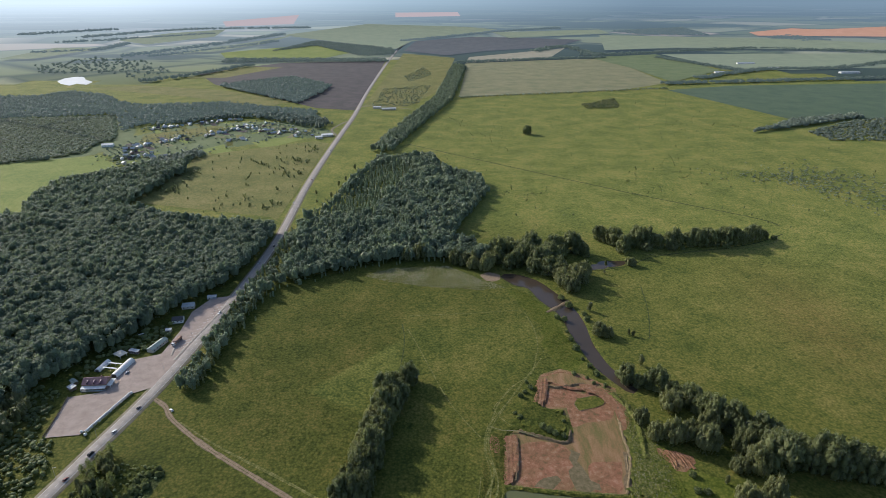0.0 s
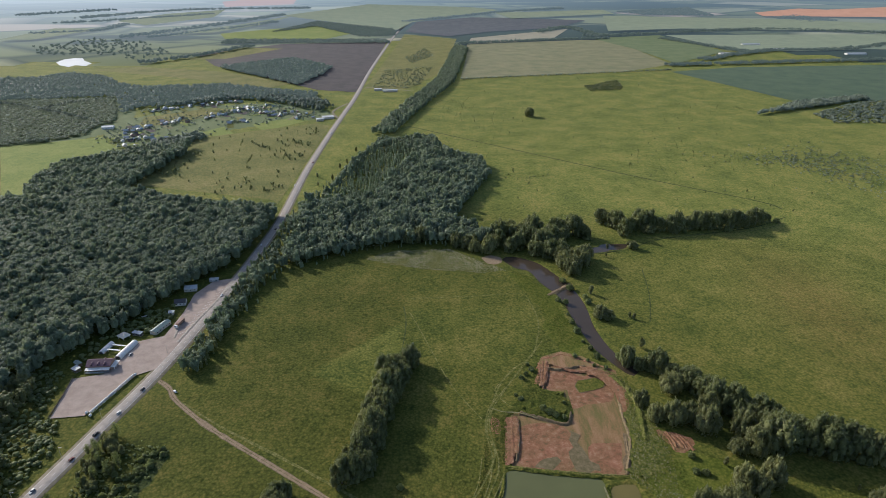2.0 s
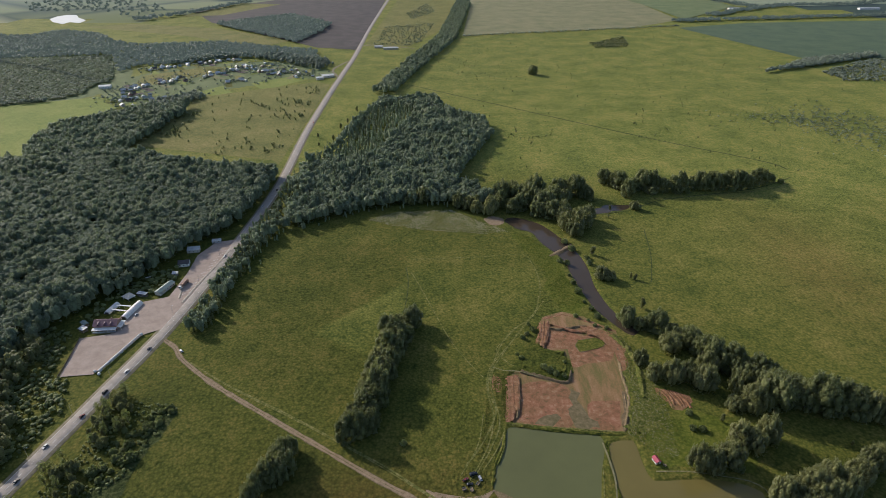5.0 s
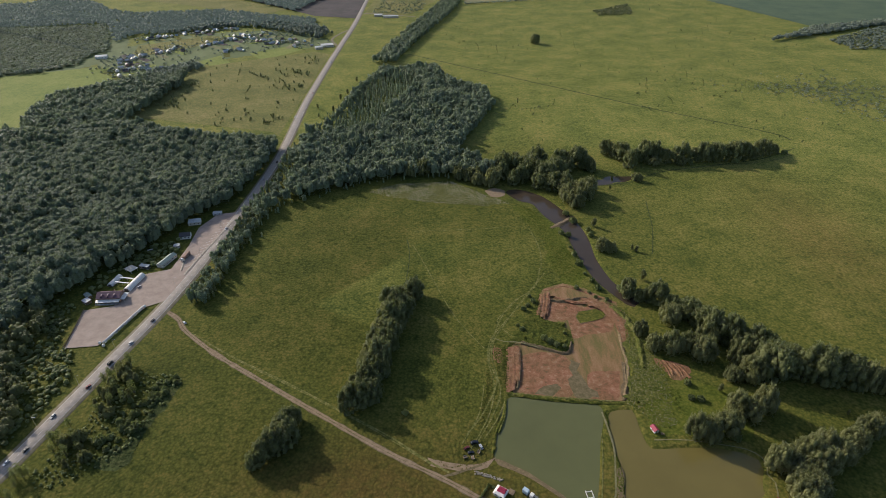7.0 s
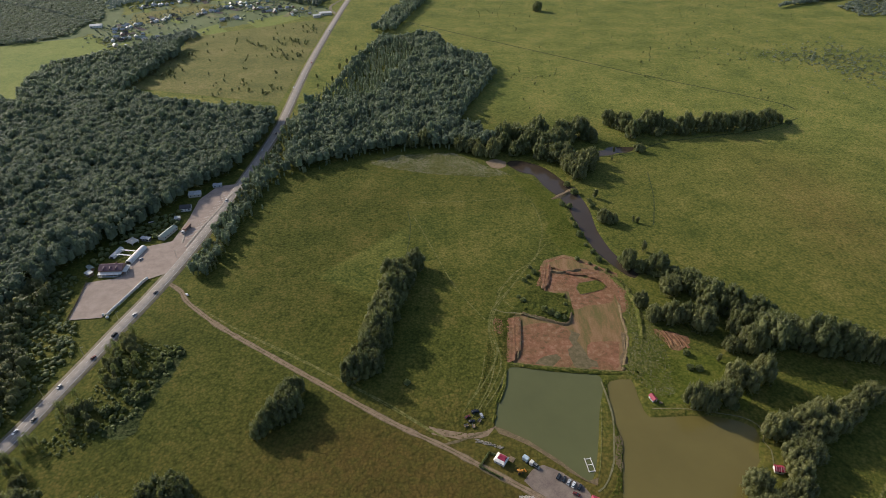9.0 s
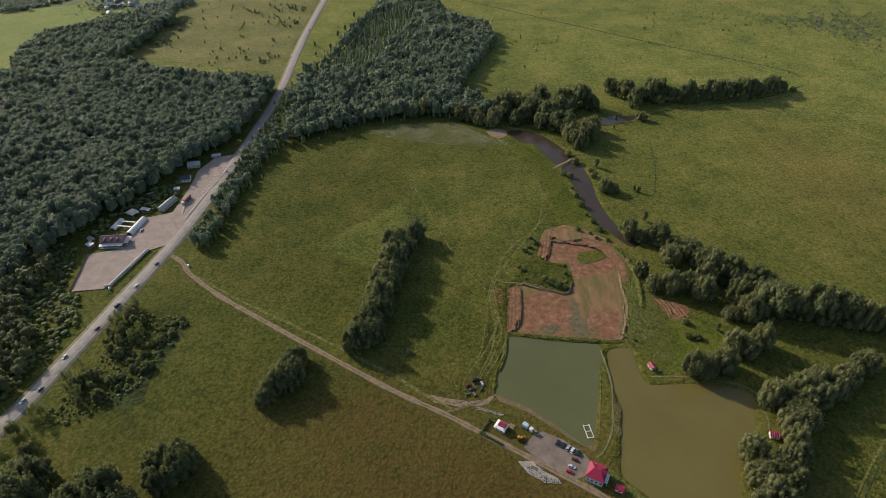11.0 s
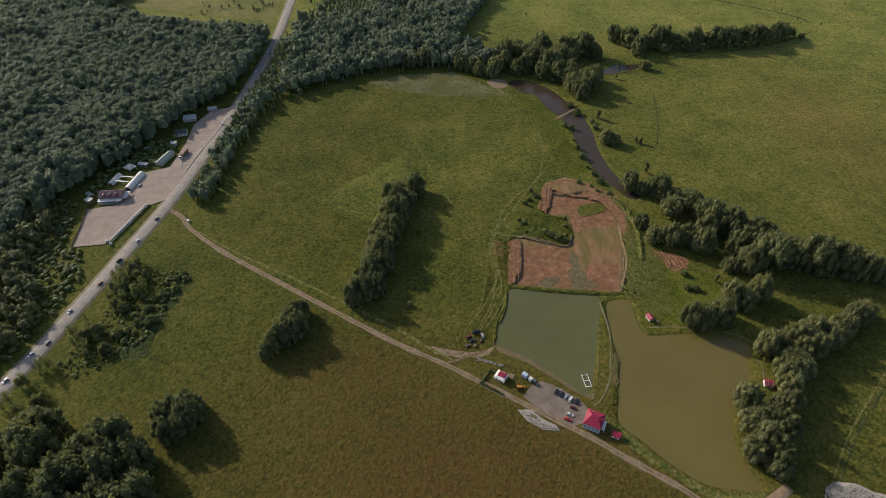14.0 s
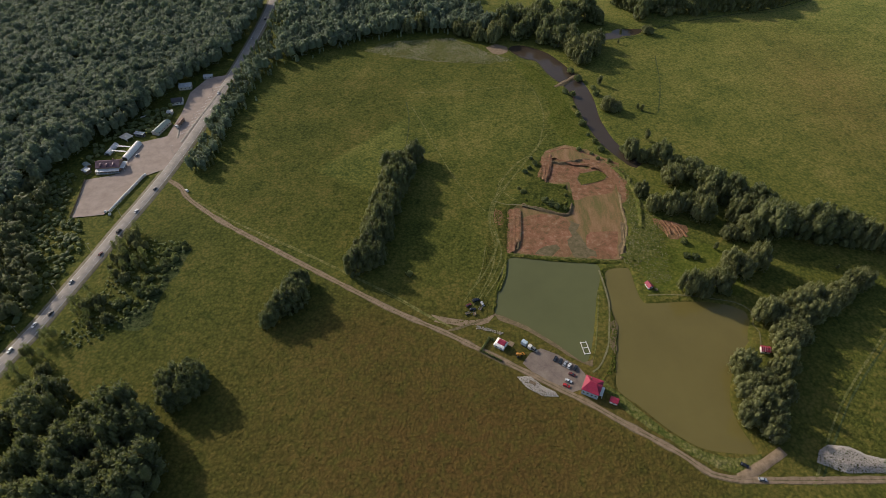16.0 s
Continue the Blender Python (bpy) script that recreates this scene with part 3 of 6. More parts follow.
tagged(ribbon("dirt_branch", [(148, 129), (162, 136), (176, 144)], 5.0, 0.14, M_DIRT, 3.0, 0.1, 0.3), "short dirt spur to the pond", "track", kind="structure")
patch("parking_lot", LOT, 0.5, M_LOT, False, "pinkish-grey gravelled lorry park beside the highway", "parking lot")
patch("yard", [(43, 201), (49, 208), (55, 211), (66, 206), (76, 198), (80, 188), (70, 181), (52, 192)], 0.1, M_YARD, True, "bare gravel yard beside the lodge", "yard", rag=1.5)
for line, w in (([(-202, 357), (-162, 330), (-113, 302), (-61, 270), (-37, 255), (-14, 238), (1, 228)], 1.3),
                ([(-78, 1246), (123, 1069), (315, 902), (448, 799), (471, 765)], 3.0)):
    tagged(ribbon("footpath", line, w, 0.22, M_ROUGH if w > 2 else M_TRACE, 5.0, 0.0, 0.4), "faint wheel trace in the grass", "path", kind="structure")
patch("clay_pit", PIT, -1.14, M_REDDRY, True, "excavated brown clay pit floor", "pit", rag=1.0)
patch("clay_basin", BASIN, -1.06, M_REDSOIL, True, "raw red clay basin floor", "pit", rag=1.0)


# ---- trees ----
def ico(sub):
    bm = bmesh.new()
    bmesh.ops.create_icosphere(bm, subdivisions=sub, radius=1.0)
    v = np.array([a.co[:] for a in bm.verts])
    f = np.array([[a.index for a in p.verts] for p in bm.faces])
    bm.free()
    return v, f


ICO1, ICO2, ICO3 = ico(1), ico(2), ico(3)


def crown_arrays(rng, lobes, leaves, leaf, ball=ICO1, core=0.80, rough=0.35, trim=False, upright=0.7, flat=0.0):
    """Clumps of leaf sprays on a few uneven lobes, with dark inner masses behind them."""
    vs, ts, qs, base = [], [], [], 0
    first = ball
    for j, (cx, cy, cz, rx, ry, rz) in enumerate(lobes):
        ball = first if j == 0 or not trim else ICO1
        v = ball[0] * (rx, ry, rz) * core
        k = np.array([1 + rough * noise.noise(Vector(p) * 1.1 + Vector((cx * 3.1, cy * 2.7, cz))) for p in ball[0] * 1.6])
        v = v * k[:, None] + (cx, cy, cz)
        vs.append(v)
        f = ball[1]
        if trim:
            f = f[ball[0][f][:, :, 2].min(1) > (-0.75 if len(f) < 100 else -0.45)]
        ts.append(f + base)
        base += len(v)
    weight = np.array([a[3] * a[5] for a in lobes])
    pick = rng.choice(len(lobes), leaves, p=weight / weight.sum())
    L = np.array(lobes)[pick]
    d = rng.normal(size=(leaves, 3))
    d[:, 2] += 0.35
    d /= np.linalg.norm(d, axis=1)[:, None]
    pos = L[:, :3] + d * L[:, 3:] * rng.uniform(0.72, 1.12, (leaves, 1))
    a = d * 0.55 + rng.normal(scale=0.35, size=d.shape)
    a[:, 2] += upright
    a /= np.linalg.norm(a, axis=1)[:, None]
    b = np.cross(a, rng.normal(size=d.shape) + d * 0.3)
    b /= np.linalg.norm(b, axis=1)[:, None]
    lie = rng.random(leaves) < flat
    out = d + rng.normal(scale=0.28, size=d.shape)
    out[:, 2] += 0.25
    out /= np.linalg.norm(out, axis=1)[:, None]
    side = np.cross(out, rng.normal(size=d.shape))
    side /= np.linalg.norm(side, axis=1)[:, None]
    a[lie], b[lie] = side[lie], np.cross(out, side)[lie]
    nrm = np.cross(a, b)
    s = leaf * rng.uniform(0.55, 1.35, (leaves, 1))
    fold = nrm * s * 0.2
    quad = np.stack([pos - a * s * 0.8, pos + b * s * 0.5 - fold, pos + a * s * 1.0, pos - b * s * 0.45 - fold], 1).reshape(-1, 3)
    qs = np.arange(leaves * 4).reshape(-1, 4) + base
    vs.append(quad)
    return np.concatenate(vs), np.concatenate(ts), qs


def lobes_for(rng, h, r, kind):
    """Upright plumes that lean a little with the wind, the inner ones tallest."""
    out = []
    if kind in ("slim", "airy"):
        for i in range(5):
            f = 0.25 + 0.16 * i
            w = r * (0.75 - 0.5 * abs(f - 0.5)) * rng.uniform(0.85, 1.1)
            out.append((rng.normal(0, r * 0.12), rng.normal(0, r * 0.12), h * f, w, w, h * 0.15))
        return out
    n = 24 if kind == "broad" else 20
    for i in range(n):
        a = i * 2.4 + rng.uniform(-0.4, 0.4)
        q = r * 0.80 * math.sqrt((i + 0.3) / n)
        w = r * rng.uniform(0.16, 0.28)
        tall = h * (0.97 - 0.48 * (q / r) ** 2) * rng.uniform(0.78, 1.06)
        hz = w * rng.uniform(1.7, 2.6) if kind == "broad" else w * rng.uniform(1.3, 2.1)
        out.append((q * math.cos(a) + 0.06 * tall, q * math.sin(a), max(tall - hz, hz * 0.9), w, w, hz))
    for i in range(9):
        a, w = i * 0.698 + rng.uniform(-0.2, 0.2), r * rng.uniform(0.20, 0.32)
        out.append((r * 0.62 * math.cos(a), r * 0.62 * math.sin(a), w * 1.3, w, w, w * 1.5))
    out.append((0, 0, h * 0.40, r * 0.70, r * 0.70, h * 0.36))
    return out


def trunk_mesh(rng, h, r):
    """Tapered stem with limbs."""
    bm = bmesh.new()

    def limb(p, q, a, b):
        way = Vector(q) - Vector(p)
        m = Matrix.Translation((Vector(p) + Vector(q)) / 2) @ way.to_track_quat("Z", "Y").to_matrix().to_4x4()
        bmesh.ops.create_cone(bm, segments=6, radius1=a, radius2=b, depth=way.length, matrix=m)
    w = 0.02 * h + 0.05
    limb((0, 0, -0.3), (0, 0, h * 0.35), w, w * 0.75)
    limb((0, 0, h * 0.34), (rng.normal(0, 0.2), rng.normal(0, 0.2), h * 0.75), w * 0.75, w * 0.2)
    for i in range(4):
        a, z = i * 1.57 + rng.uniform(0, 1), h * rng.uniform(0.22, 0.4)
        limb((0, 0, z), (math.cos(a) * r * 0.6, math.sin(a) * r * 0.6, z + h * 0.25), w * 0.45, w * 0.12)
    return bm


def make_tree(name, seed, h, r, kind, mat, leaves, leaf, label, category="tree"):
    rng = np.random.default_rng(seed)
    root = new(name)
    part("trunk", trunk_mesh(rng, h, r), M_BARK, root)
    v, t, q = crown_arrays(rng, lobes_for(rng, h, r, kind), leaves, leaf, ICO1, 0.78 if kind != "airy" else 0.32, 0.7, True, 0.9, 0.35)
    mesh_np("crown", v, q, t, mat, root, tone=np.full(len(v), rng.uniform(0.2, 0.8)))
    return tagged(root, label, category)


TEMPLATES = {}
for i in range(3):
    TEMPLATES["broad", i] = ("broadleaf_tree", 10 + i, 11.5, 4.9, "broad", M_LEAF, 1500, 0.45, "full-crowned dark green broadleaf tree")
    TEMPLATES["willow", i] = ("willow_tree", 20 + i, 9.0, 6.2, "round", M_LEAF_W, 1500, 0.47, "rounded grey-green willow with drooping sprays")
    TEMPLATES["slim", i] = ("young_tree", 30 + i, 11.0, 3.7, "slim", M_LEAF_W, 1200, 0.42, "slender upright green tree")
    TEMPLATES["birch", i] = ("birch_tree", 50 + i, 11.0, 3.4, "airy", M_SCRUB, 800, 0.34, "thin airy birch with see-through crown")
    TEMPLATES["bush", i] = ("bush", 40 + i, 3.6, 2.4, "round", M_SCRUB, 420, 0.46, "low rounded green bush")
made_trees = {}


def plant(kind, x, y, size=1.0, group="", rng=random, z=0.0, tall=1.0):
    key = (kind, rng.randrange(3))
    m = Matrix.LocRotScale((x, y, z), Euler((0, 0, rng.uniform(0, 6.28))), Vector((size * rng.uniform(0.9, 1.1), size * rng.uniform(0.9, 1.1), size * tall * rng.uniform(0.88, 1.12))))
    if key not in made_trees:
        spec = TEMPLATES[key]
        ob = make_tree(spec[0], *spec[1:8], spec[8], "bush" if kind == "bush" else "tree")
        ob.matrix_basis = m
        made_trees[key] = ob
    else:
        ob = copy_thing(made_trees[key], m)
    if group:
        ob["group"] = group
    return ob


def scatter(poly, step, seed, jitter=0.42):
    rng = np.random.default_rng(seed)
    p = np.array(poly, float)
    lo, hi = p.min(0), p.max(0)
    xs, ys = np.meshgrid(np.arange(lo[0], hi[0], step), np.arange(lo[1], hi[1], step * 0.87))
    xs[1::2] += step / 2
    xs = xs + rng.uniform(-jitter, jitter, xs.shape) * step
    ys = ys + rng.uniform(-jitter, jitter, ys.shape) * step
    keep = inside(xs, ys, p)
    return np.stack([xs[keep], ys[keep]], 1)


def wood_templates(seed, h, r, leaves, leaf, ball, kinds, side=2):
    rng = np.random.default_rng(seed)
    out = []
    for k in kinds:
        if k == "slim":
            lob = lobes_for(rng, h, r, k)[0:4]
        else:
            lob = [(0, 0, h * 0.50, r * 0.95, r * 0.95, h * 0.46)]
            for i in range(side):
                a, q = i * 6.28 / side + rng.uniform(-0.5, 0.5), r * rng.uniform(0.35, 0.72)
                w = r * rng.uniform(0.30, 0.46)
                lob.append((q * math.cos(a), q * math.sin(a), h * rng.uniform(0.66, 0.90) - q * 0.45, w, w, w * rng.uniform(1.0, 1.5)))
        out.append(crown_arrays(rng, lob, leaves, leaf, ball, 0.88, 0.6, True, flat=0.65))
    return out


def canopy_templates(seed, h, r, leaves, leaf, n, clumps=5):
    """Round-topped crowns that close up into a canopy: a dome of clumps with shallow gaps."""
    rng = np.random.default_rng(seed)
    out = []
    for _ in range(n):
        lob = [(0, 0, h * 0.76, r * 0.96, r * 0.96, h * 0.22)]
        for i in range(clumps):
            a, q = i * 2.4 + rng.uniform(-0.5, 0.5), r * 0.85 * math.sqrt((i + 0.4) / clumps)
            w = r * rng.uniform(0.24, 0.40)
            lob.append((q * math.cos(a), q * math.sin(a), h * (0.93 - 0.16 * (q / r) ** 2) * rng.uniform(0.95, 1.04) - w * 0.4, w, w, w * 0.85))
        out.append(crown_arrays(rng, lob, leaves, leaf, ICO1, 0.86, 0.4, True, 0.3, 0.85))
    return out


def woodland(name, pts, seed, temps, mat, lo, hi, label, category="woodland", uneven=0.0, stands=()):
    """A stand of many trees, too many to count, as one mass of crowns.

    uneven: how much height and tone change from place to place; stands: (outline, templates, size, tone) of other growth."""
    rng = np.random.default_rng(seed)
    V, T, Q, C, base = [], [], [], [], 0
    for x, y in pts:
        kinds, grow, tint = temps, 1.0, 0.0
        for outline, other, size, tone in stands:
            if inside(np.array([x]), np.array([y]), outline)[0]:
                kinds, grow, tint = other, size, tone
        zone = noise.noise((x * 0.022, y * 0.022, seed)) + 0.6 * noise.noise((x * 0.07, y * 0.07, seed + 5))
        v, t, q = kinds[rng.integers(len(kinds))]
        a, s = rng.uniform(0, 6.28), rng.uniform(lo, hi) * grow * (1 + uneven * zone * 0.55)
        sw = s * rng.uniform(0.82, 1.2) * (1 - uneven * rng.uniform(-0.2, 0.25))
        if uneven and rng.random() < 0.07:
            s, sw = s * 1.25, sw * 0.85
        ca, sa = math.cos(a), math.sin(a)
        wx, wy, wz = warp(x, y)
        V.append(np.stack([(v[:, 0] * ca - v[:, 1] * sa) * sw + wx, (v[:, 0] * sa + v[:, 1] * ca) * sw + wy, v[:, 2] * s + wz], 1))
        T.append(t + base)
        Q.append(q + base)
        C.append(np.full(len(v), rng.uniform(0, 1) * (1 - 0.4 * uneven) + uneven * (0.2 + 0.5 * zone) + tint))
        base += len(v)
    ob = mesh_np(name, np.concatenate(V), np.concatenate(Q), np.concatenate(T), mat, tone=np.concatenate(C))
    return tagged(ob, label, category, kind="stuff")


W_NEAR = wood_templates(1, 16.5, 5.0, 60, 1.0, ICO1, ["broad"] * 8, 5)
W_CANOPY = canopy_templates(11, 15.5, 4.1, 84, 0.92, 8)
W_LOW = canopy_templates(13, 3.4, 3.2, 16, 1.3, 6, 2)
W_PLUME = wood_templates(7, 17.0, 3.2, 60, 0.7, ICO1, ["slim"] * 4)
W_MID = wood_templates(2, 15.0, 5.0, 44, 1.3, ICO1, ["broad"] * 4)
W_FAR = wood_templates(3, 12.0, 7.0, 9, 2.9, ICO1, ["broad"] * 4, 1)
W_SHRUB = wood_templates(4, 3.5, 2.4, 16, 0.9, ICO1, ["round"] * 4, 1)
FOREST = [(-226, 740), (-230, 661), (-236, 586), (-258, 558), (-273, 532), (-281, 500), (-298, 462), (-318, 430), (-330, 395), (-346, 340), (-372, 330), (-385, 352),
          (-480, 500), (-560, 620), (-640, 745), (-560, 800), (-465, 815), (-384, 775), (-300, 752)]
woodland("forest_depth", scatter([(-390, 352), (-430, 270), (-600, 330), (-800, 640), (-648, 745), (-565, 620), (-485, 500)], 9.0, 9), 9, W_FAR, M_LEAF_WOOD, 0.8, 1.1, "forest going on into the distance")
ARM = [(-600, 780), (-632, 859), (-637, 938), (-555, 1025), (-476, 1079), (-461, 1024), (-473, 885), (-475, 825), (-537, 800)]
WOOD = [(-217, 395), (-218, 505), (-212, 600), (-206, 700), (-196, 760), (-180, 790), (-165, 850), (-150, 980), (-118, 1110), (-25, 1125), (-8, 1055), (62, 968), (74, 908), (32, 783),
        (8, 707), (36, 690), (58, 660), (50, 640), (6, 648), (-49, 646), (-101, 628), (-149, 598), (-183, 577), (-197, 528), (-200, 458), (-203, 392)]
trees_at = scatter(FOREST, 6.3, 1, 0.5)
rim_of = away(trees_at[:, 0], trees_at[:, 1], FOREST) < 8.0
woodland("broadleaf_forest", trees_at[~rim_of], 1, W_CANOPY, M_LEAF_WOOD, 1.12, 1.34, "dense dark green broadleaf forest beside the highway", uneven=0.25)
woodland("forest_margin", trees_at[rim_of], 12, W_NEAR, M_LEAF_WOOD, 0.98, 1.22, "full-crowned dark trees along the forest edge", uneven=0.35)
woodland("forest_arm", scatter(ARM, 8.6, 2, 0.55), 2, W_NEAR, M_LEAF_WOOD, 1.0, 1.4, "dark arm of woodland reaching past the meadow")
BIRCH = [(-131, 1037), (-84, 1099), (-49, 1020), (-79, 902), (-100, 790), (-170, 785), (-190, 740), (-160, 850)]
woodland("river_wood", scatter(WOOD, 6.0, 3, 0.55), 3, W_NEAR + W_PLUME[:1], M_LEAF_WOOD, 0.75, 1.15, "dense mixed wood between highway and river", uneven=0.8, stands=[(BIRCH, W_PLUME, 0.75, 0.45), ([(-230, 380), (-230, 740), (-190, 740), (-180, 590), (-194, 528), (-198, 390)], W_NEAR + W_PLUME, 0.68, 0.15)])
woodland("roadside_row", scatter([(-217, 394), (-218, 480), (-214, 570), (-188, 578), (-194, 528), (-197, 458), (-199, 392)], 5.0, 67, 0.5), 67, W_PLUME, M_LEAF, 0.4, 0.65, "light green row of trees along the highway", "trees", uneven=0.5)
rim = np.concatenate([smooth_line([(66, 950), (52, 884), (42, 831), (20, 782), (8, 738), (30, 729)], 5.0), smooth_line([(-150, 1000), (-168, 900), (-190, 800), (-204, 720)], 6.0),
                      smooth_line([(-196, 500), (-180, 572), (-146, 594), (-100, 623), (-49, 641), (0, 640)], 6.0)])
rim = rim + np.random.default_rng(66).normal(0, 4.5, rim.shape)
woodland("wood_margin", rim, 66, W_PLUME, M_LEAF_WOOD, 0.25, 0.65, "young trees along the ragged edge of the wood", "saplings", uneven=0.6)
BELT = [(-149, 1179), (-107, 1165), (27, 1779), (98, 2599), (60, 2700), (40, 2660), (-24, 1831)]
woodland("shelter_belt", scatter(BELT, 10.5, 4), 4, W_MID, M_LEAF_WOOD, 0.85, 1.2, "long dark shelter belt of tall trees")
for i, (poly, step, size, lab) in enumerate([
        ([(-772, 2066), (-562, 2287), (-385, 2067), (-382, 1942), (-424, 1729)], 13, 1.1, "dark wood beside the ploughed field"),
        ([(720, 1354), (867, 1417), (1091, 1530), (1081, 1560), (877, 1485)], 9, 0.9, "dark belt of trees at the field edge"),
        ([(-1112, 1500), (-1500, 1700), (-1351, 1835), (-1248, 1845), (-1200, 1930), (-1075, 1890), (-935, 1739), (-849, 1690), (-643, 1740), (-343, 1599), (-304, 1460), (-533, 1535), (-640, 1450), (-735, 1432), (-746, 1358), (-862, 1560)], 12, 0.85, "hazy blue-green woodland behind the village"),
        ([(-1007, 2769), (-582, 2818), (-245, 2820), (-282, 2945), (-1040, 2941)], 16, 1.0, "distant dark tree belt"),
        ([(-926, 3323), (-824, 4041), (-285, 3500), (-245, 3170), (-408, 3081), (-755, 3689)], 18, 1.0, "distant dark tree belt beyond the fields")]):
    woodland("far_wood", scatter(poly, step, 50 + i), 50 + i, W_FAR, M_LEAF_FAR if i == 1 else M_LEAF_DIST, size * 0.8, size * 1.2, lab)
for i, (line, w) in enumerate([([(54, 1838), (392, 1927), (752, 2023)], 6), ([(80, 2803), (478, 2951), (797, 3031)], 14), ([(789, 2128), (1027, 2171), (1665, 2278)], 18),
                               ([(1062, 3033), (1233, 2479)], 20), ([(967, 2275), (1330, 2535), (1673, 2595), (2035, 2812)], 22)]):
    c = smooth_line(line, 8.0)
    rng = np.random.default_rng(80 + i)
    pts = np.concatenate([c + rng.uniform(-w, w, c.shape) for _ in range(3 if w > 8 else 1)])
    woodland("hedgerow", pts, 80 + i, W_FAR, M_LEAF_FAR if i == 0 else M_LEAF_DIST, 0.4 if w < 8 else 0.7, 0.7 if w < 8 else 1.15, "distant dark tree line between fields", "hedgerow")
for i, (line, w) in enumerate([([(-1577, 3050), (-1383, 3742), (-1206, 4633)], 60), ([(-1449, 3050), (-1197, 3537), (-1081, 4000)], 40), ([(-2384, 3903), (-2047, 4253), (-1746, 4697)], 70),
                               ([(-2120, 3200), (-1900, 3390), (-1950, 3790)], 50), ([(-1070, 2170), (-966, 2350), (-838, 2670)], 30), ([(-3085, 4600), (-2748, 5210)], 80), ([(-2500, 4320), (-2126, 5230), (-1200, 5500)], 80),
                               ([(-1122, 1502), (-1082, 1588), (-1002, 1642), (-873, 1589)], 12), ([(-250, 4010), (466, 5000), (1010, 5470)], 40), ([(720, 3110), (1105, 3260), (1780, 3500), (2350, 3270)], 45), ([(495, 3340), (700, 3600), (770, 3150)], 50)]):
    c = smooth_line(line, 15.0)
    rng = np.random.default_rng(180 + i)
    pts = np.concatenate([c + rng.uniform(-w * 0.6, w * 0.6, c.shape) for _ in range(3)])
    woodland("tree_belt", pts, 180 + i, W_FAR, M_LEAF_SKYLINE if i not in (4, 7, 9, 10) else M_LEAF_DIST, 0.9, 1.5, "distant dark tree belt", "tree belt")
for i, (poly, lab) in enumerate((([(2267, 4380), (2560, 4620), (2600, 4150), (2330, 4000)], "distant dark wood beside the pinkish field"), ([(1380, 5080), (2130, 5600), (1990, 4640), (1500, 4700)], "distant dark wood near the skyline"),
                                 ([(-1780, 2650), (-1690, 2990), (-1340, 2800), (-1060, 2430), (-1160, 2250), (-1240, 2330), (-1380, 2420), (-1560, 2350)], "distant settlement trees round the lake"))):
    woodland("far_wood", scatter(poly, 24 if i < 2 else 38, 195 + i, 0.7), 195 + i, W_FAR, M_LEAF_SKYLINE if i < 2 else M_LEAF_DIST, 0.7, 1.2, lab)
woodland("scrubland", scatter([(-1180, 1500), (-994, 1510), (-859, 1545), (-800, 1440), (-717, 1275), (-739, 1225), (-724, 1164), (-778, 1104), (-900, 1050), (-1100, 1250)], 8.0, 60, 0.55), 60, W_LOW, M_LEAF_YOUNG, 1.2, 1.9, "young green woodland covering an old field", "scrub")
for line in ([(-1098, 1464), (-940, 1387), (-766, 1275)], [(-953, 1387), (-931, 1464), (-855, 1535)], [(-800, 1100), (-780, 1108), (-765, 1112)]):
    c = smooth_line(line, 5.0)
    woodland("tree_row", c + np.random.default_rng(62).normal(0, 2.5, c.shape), 62, W_MID, M_LEAF_FAR, 0.45, 0.75, "dark row of trees across the young wood", "trees")
rb = np.random.default_rng(61)
bushy = np.concatenate([np.array(c) + rb.normal(0, 1, (n, 2)) * (sx, sy) for c, sx, sy, n in (((620, 985), 30, 34, 200), ((690, 1000), 40, 46, 260), ((640, 900), 24, 44, 110), ((560, 1010), 44, 20, 90), ((720, 900), 46, 56, 180))])
woodland("meadow_bushes", bushy, 61, W_SHRUB, M_LEAF_YOUNG, 0.25, 0.85, "dark bushes scattered over the meadow", "scrub")

field([(-1180, 1500), (-996, 1570), (-817, 1497), (-719, 1366), (-683, 1229), (-719, 1115), (-778, 1086), (-900, 1050), (-1100, 1250)], M_GREENCROP, "overgrown light green field beside the village", 0.3, 0, True, 10)


# ---- planted trees, place by place ----
def grove(kind, spots, group, cap=9.9, seed=0, tall=1.0, back=0.0):
    rng = random.Random(seed)
    for x, y, s in spots:
        plant(kind, x, y + back, min(s, cap), group, rng, tall=tall)


grove("broad", [(163, 400, 1.3), (170, 399, 1.4), (177, 396, 1.5), (184, 387, 1.6), (194, 379, 1.6), (201, 366, 1.6), (207, 355, 1.6), (215, 348, 1.6), (220, 338, 1.6),
                (228, 335, 1.6), (234, 328, 1.5), (240, 322, 1.6), (251, 323, 1.6), (229, 311, 1.9), (240, 314, 1.8), (253, 309, 1.7), (262, 306, 1.8), (271, 303, 1.7), (281, 303, 1.6)],
      "trees of the riverside belt", seed=1)
grove("willow", [(156, 339, 1.5), (151, 356, 1.2), (168, 336, 1.6), (181, 337, 1.6), (189, 328, 1.5), (203, 307, 1.9), (215, 306, 1.8), (291, 298, 1.5), (301, 295, 1.6), (311, 292, 1.6),
                 (322, 290, 1.5), (196, 345, 1.5), (178, 372, 1.3), (213, 325, 1.6), (153, 404, 0.8)], "trees of the riverside belt", cap=1.3, seed=2, tall=1.25)
grove("willow", [(211, 279, 1.6), (198, 271, 1.2), (192, 275, 1.1), (158, 256, 1.3), (167, 255, 1.4), (179, 260, 1.2)], "willows beside the pond", cap=1.2, seed=3, tall=1.3)
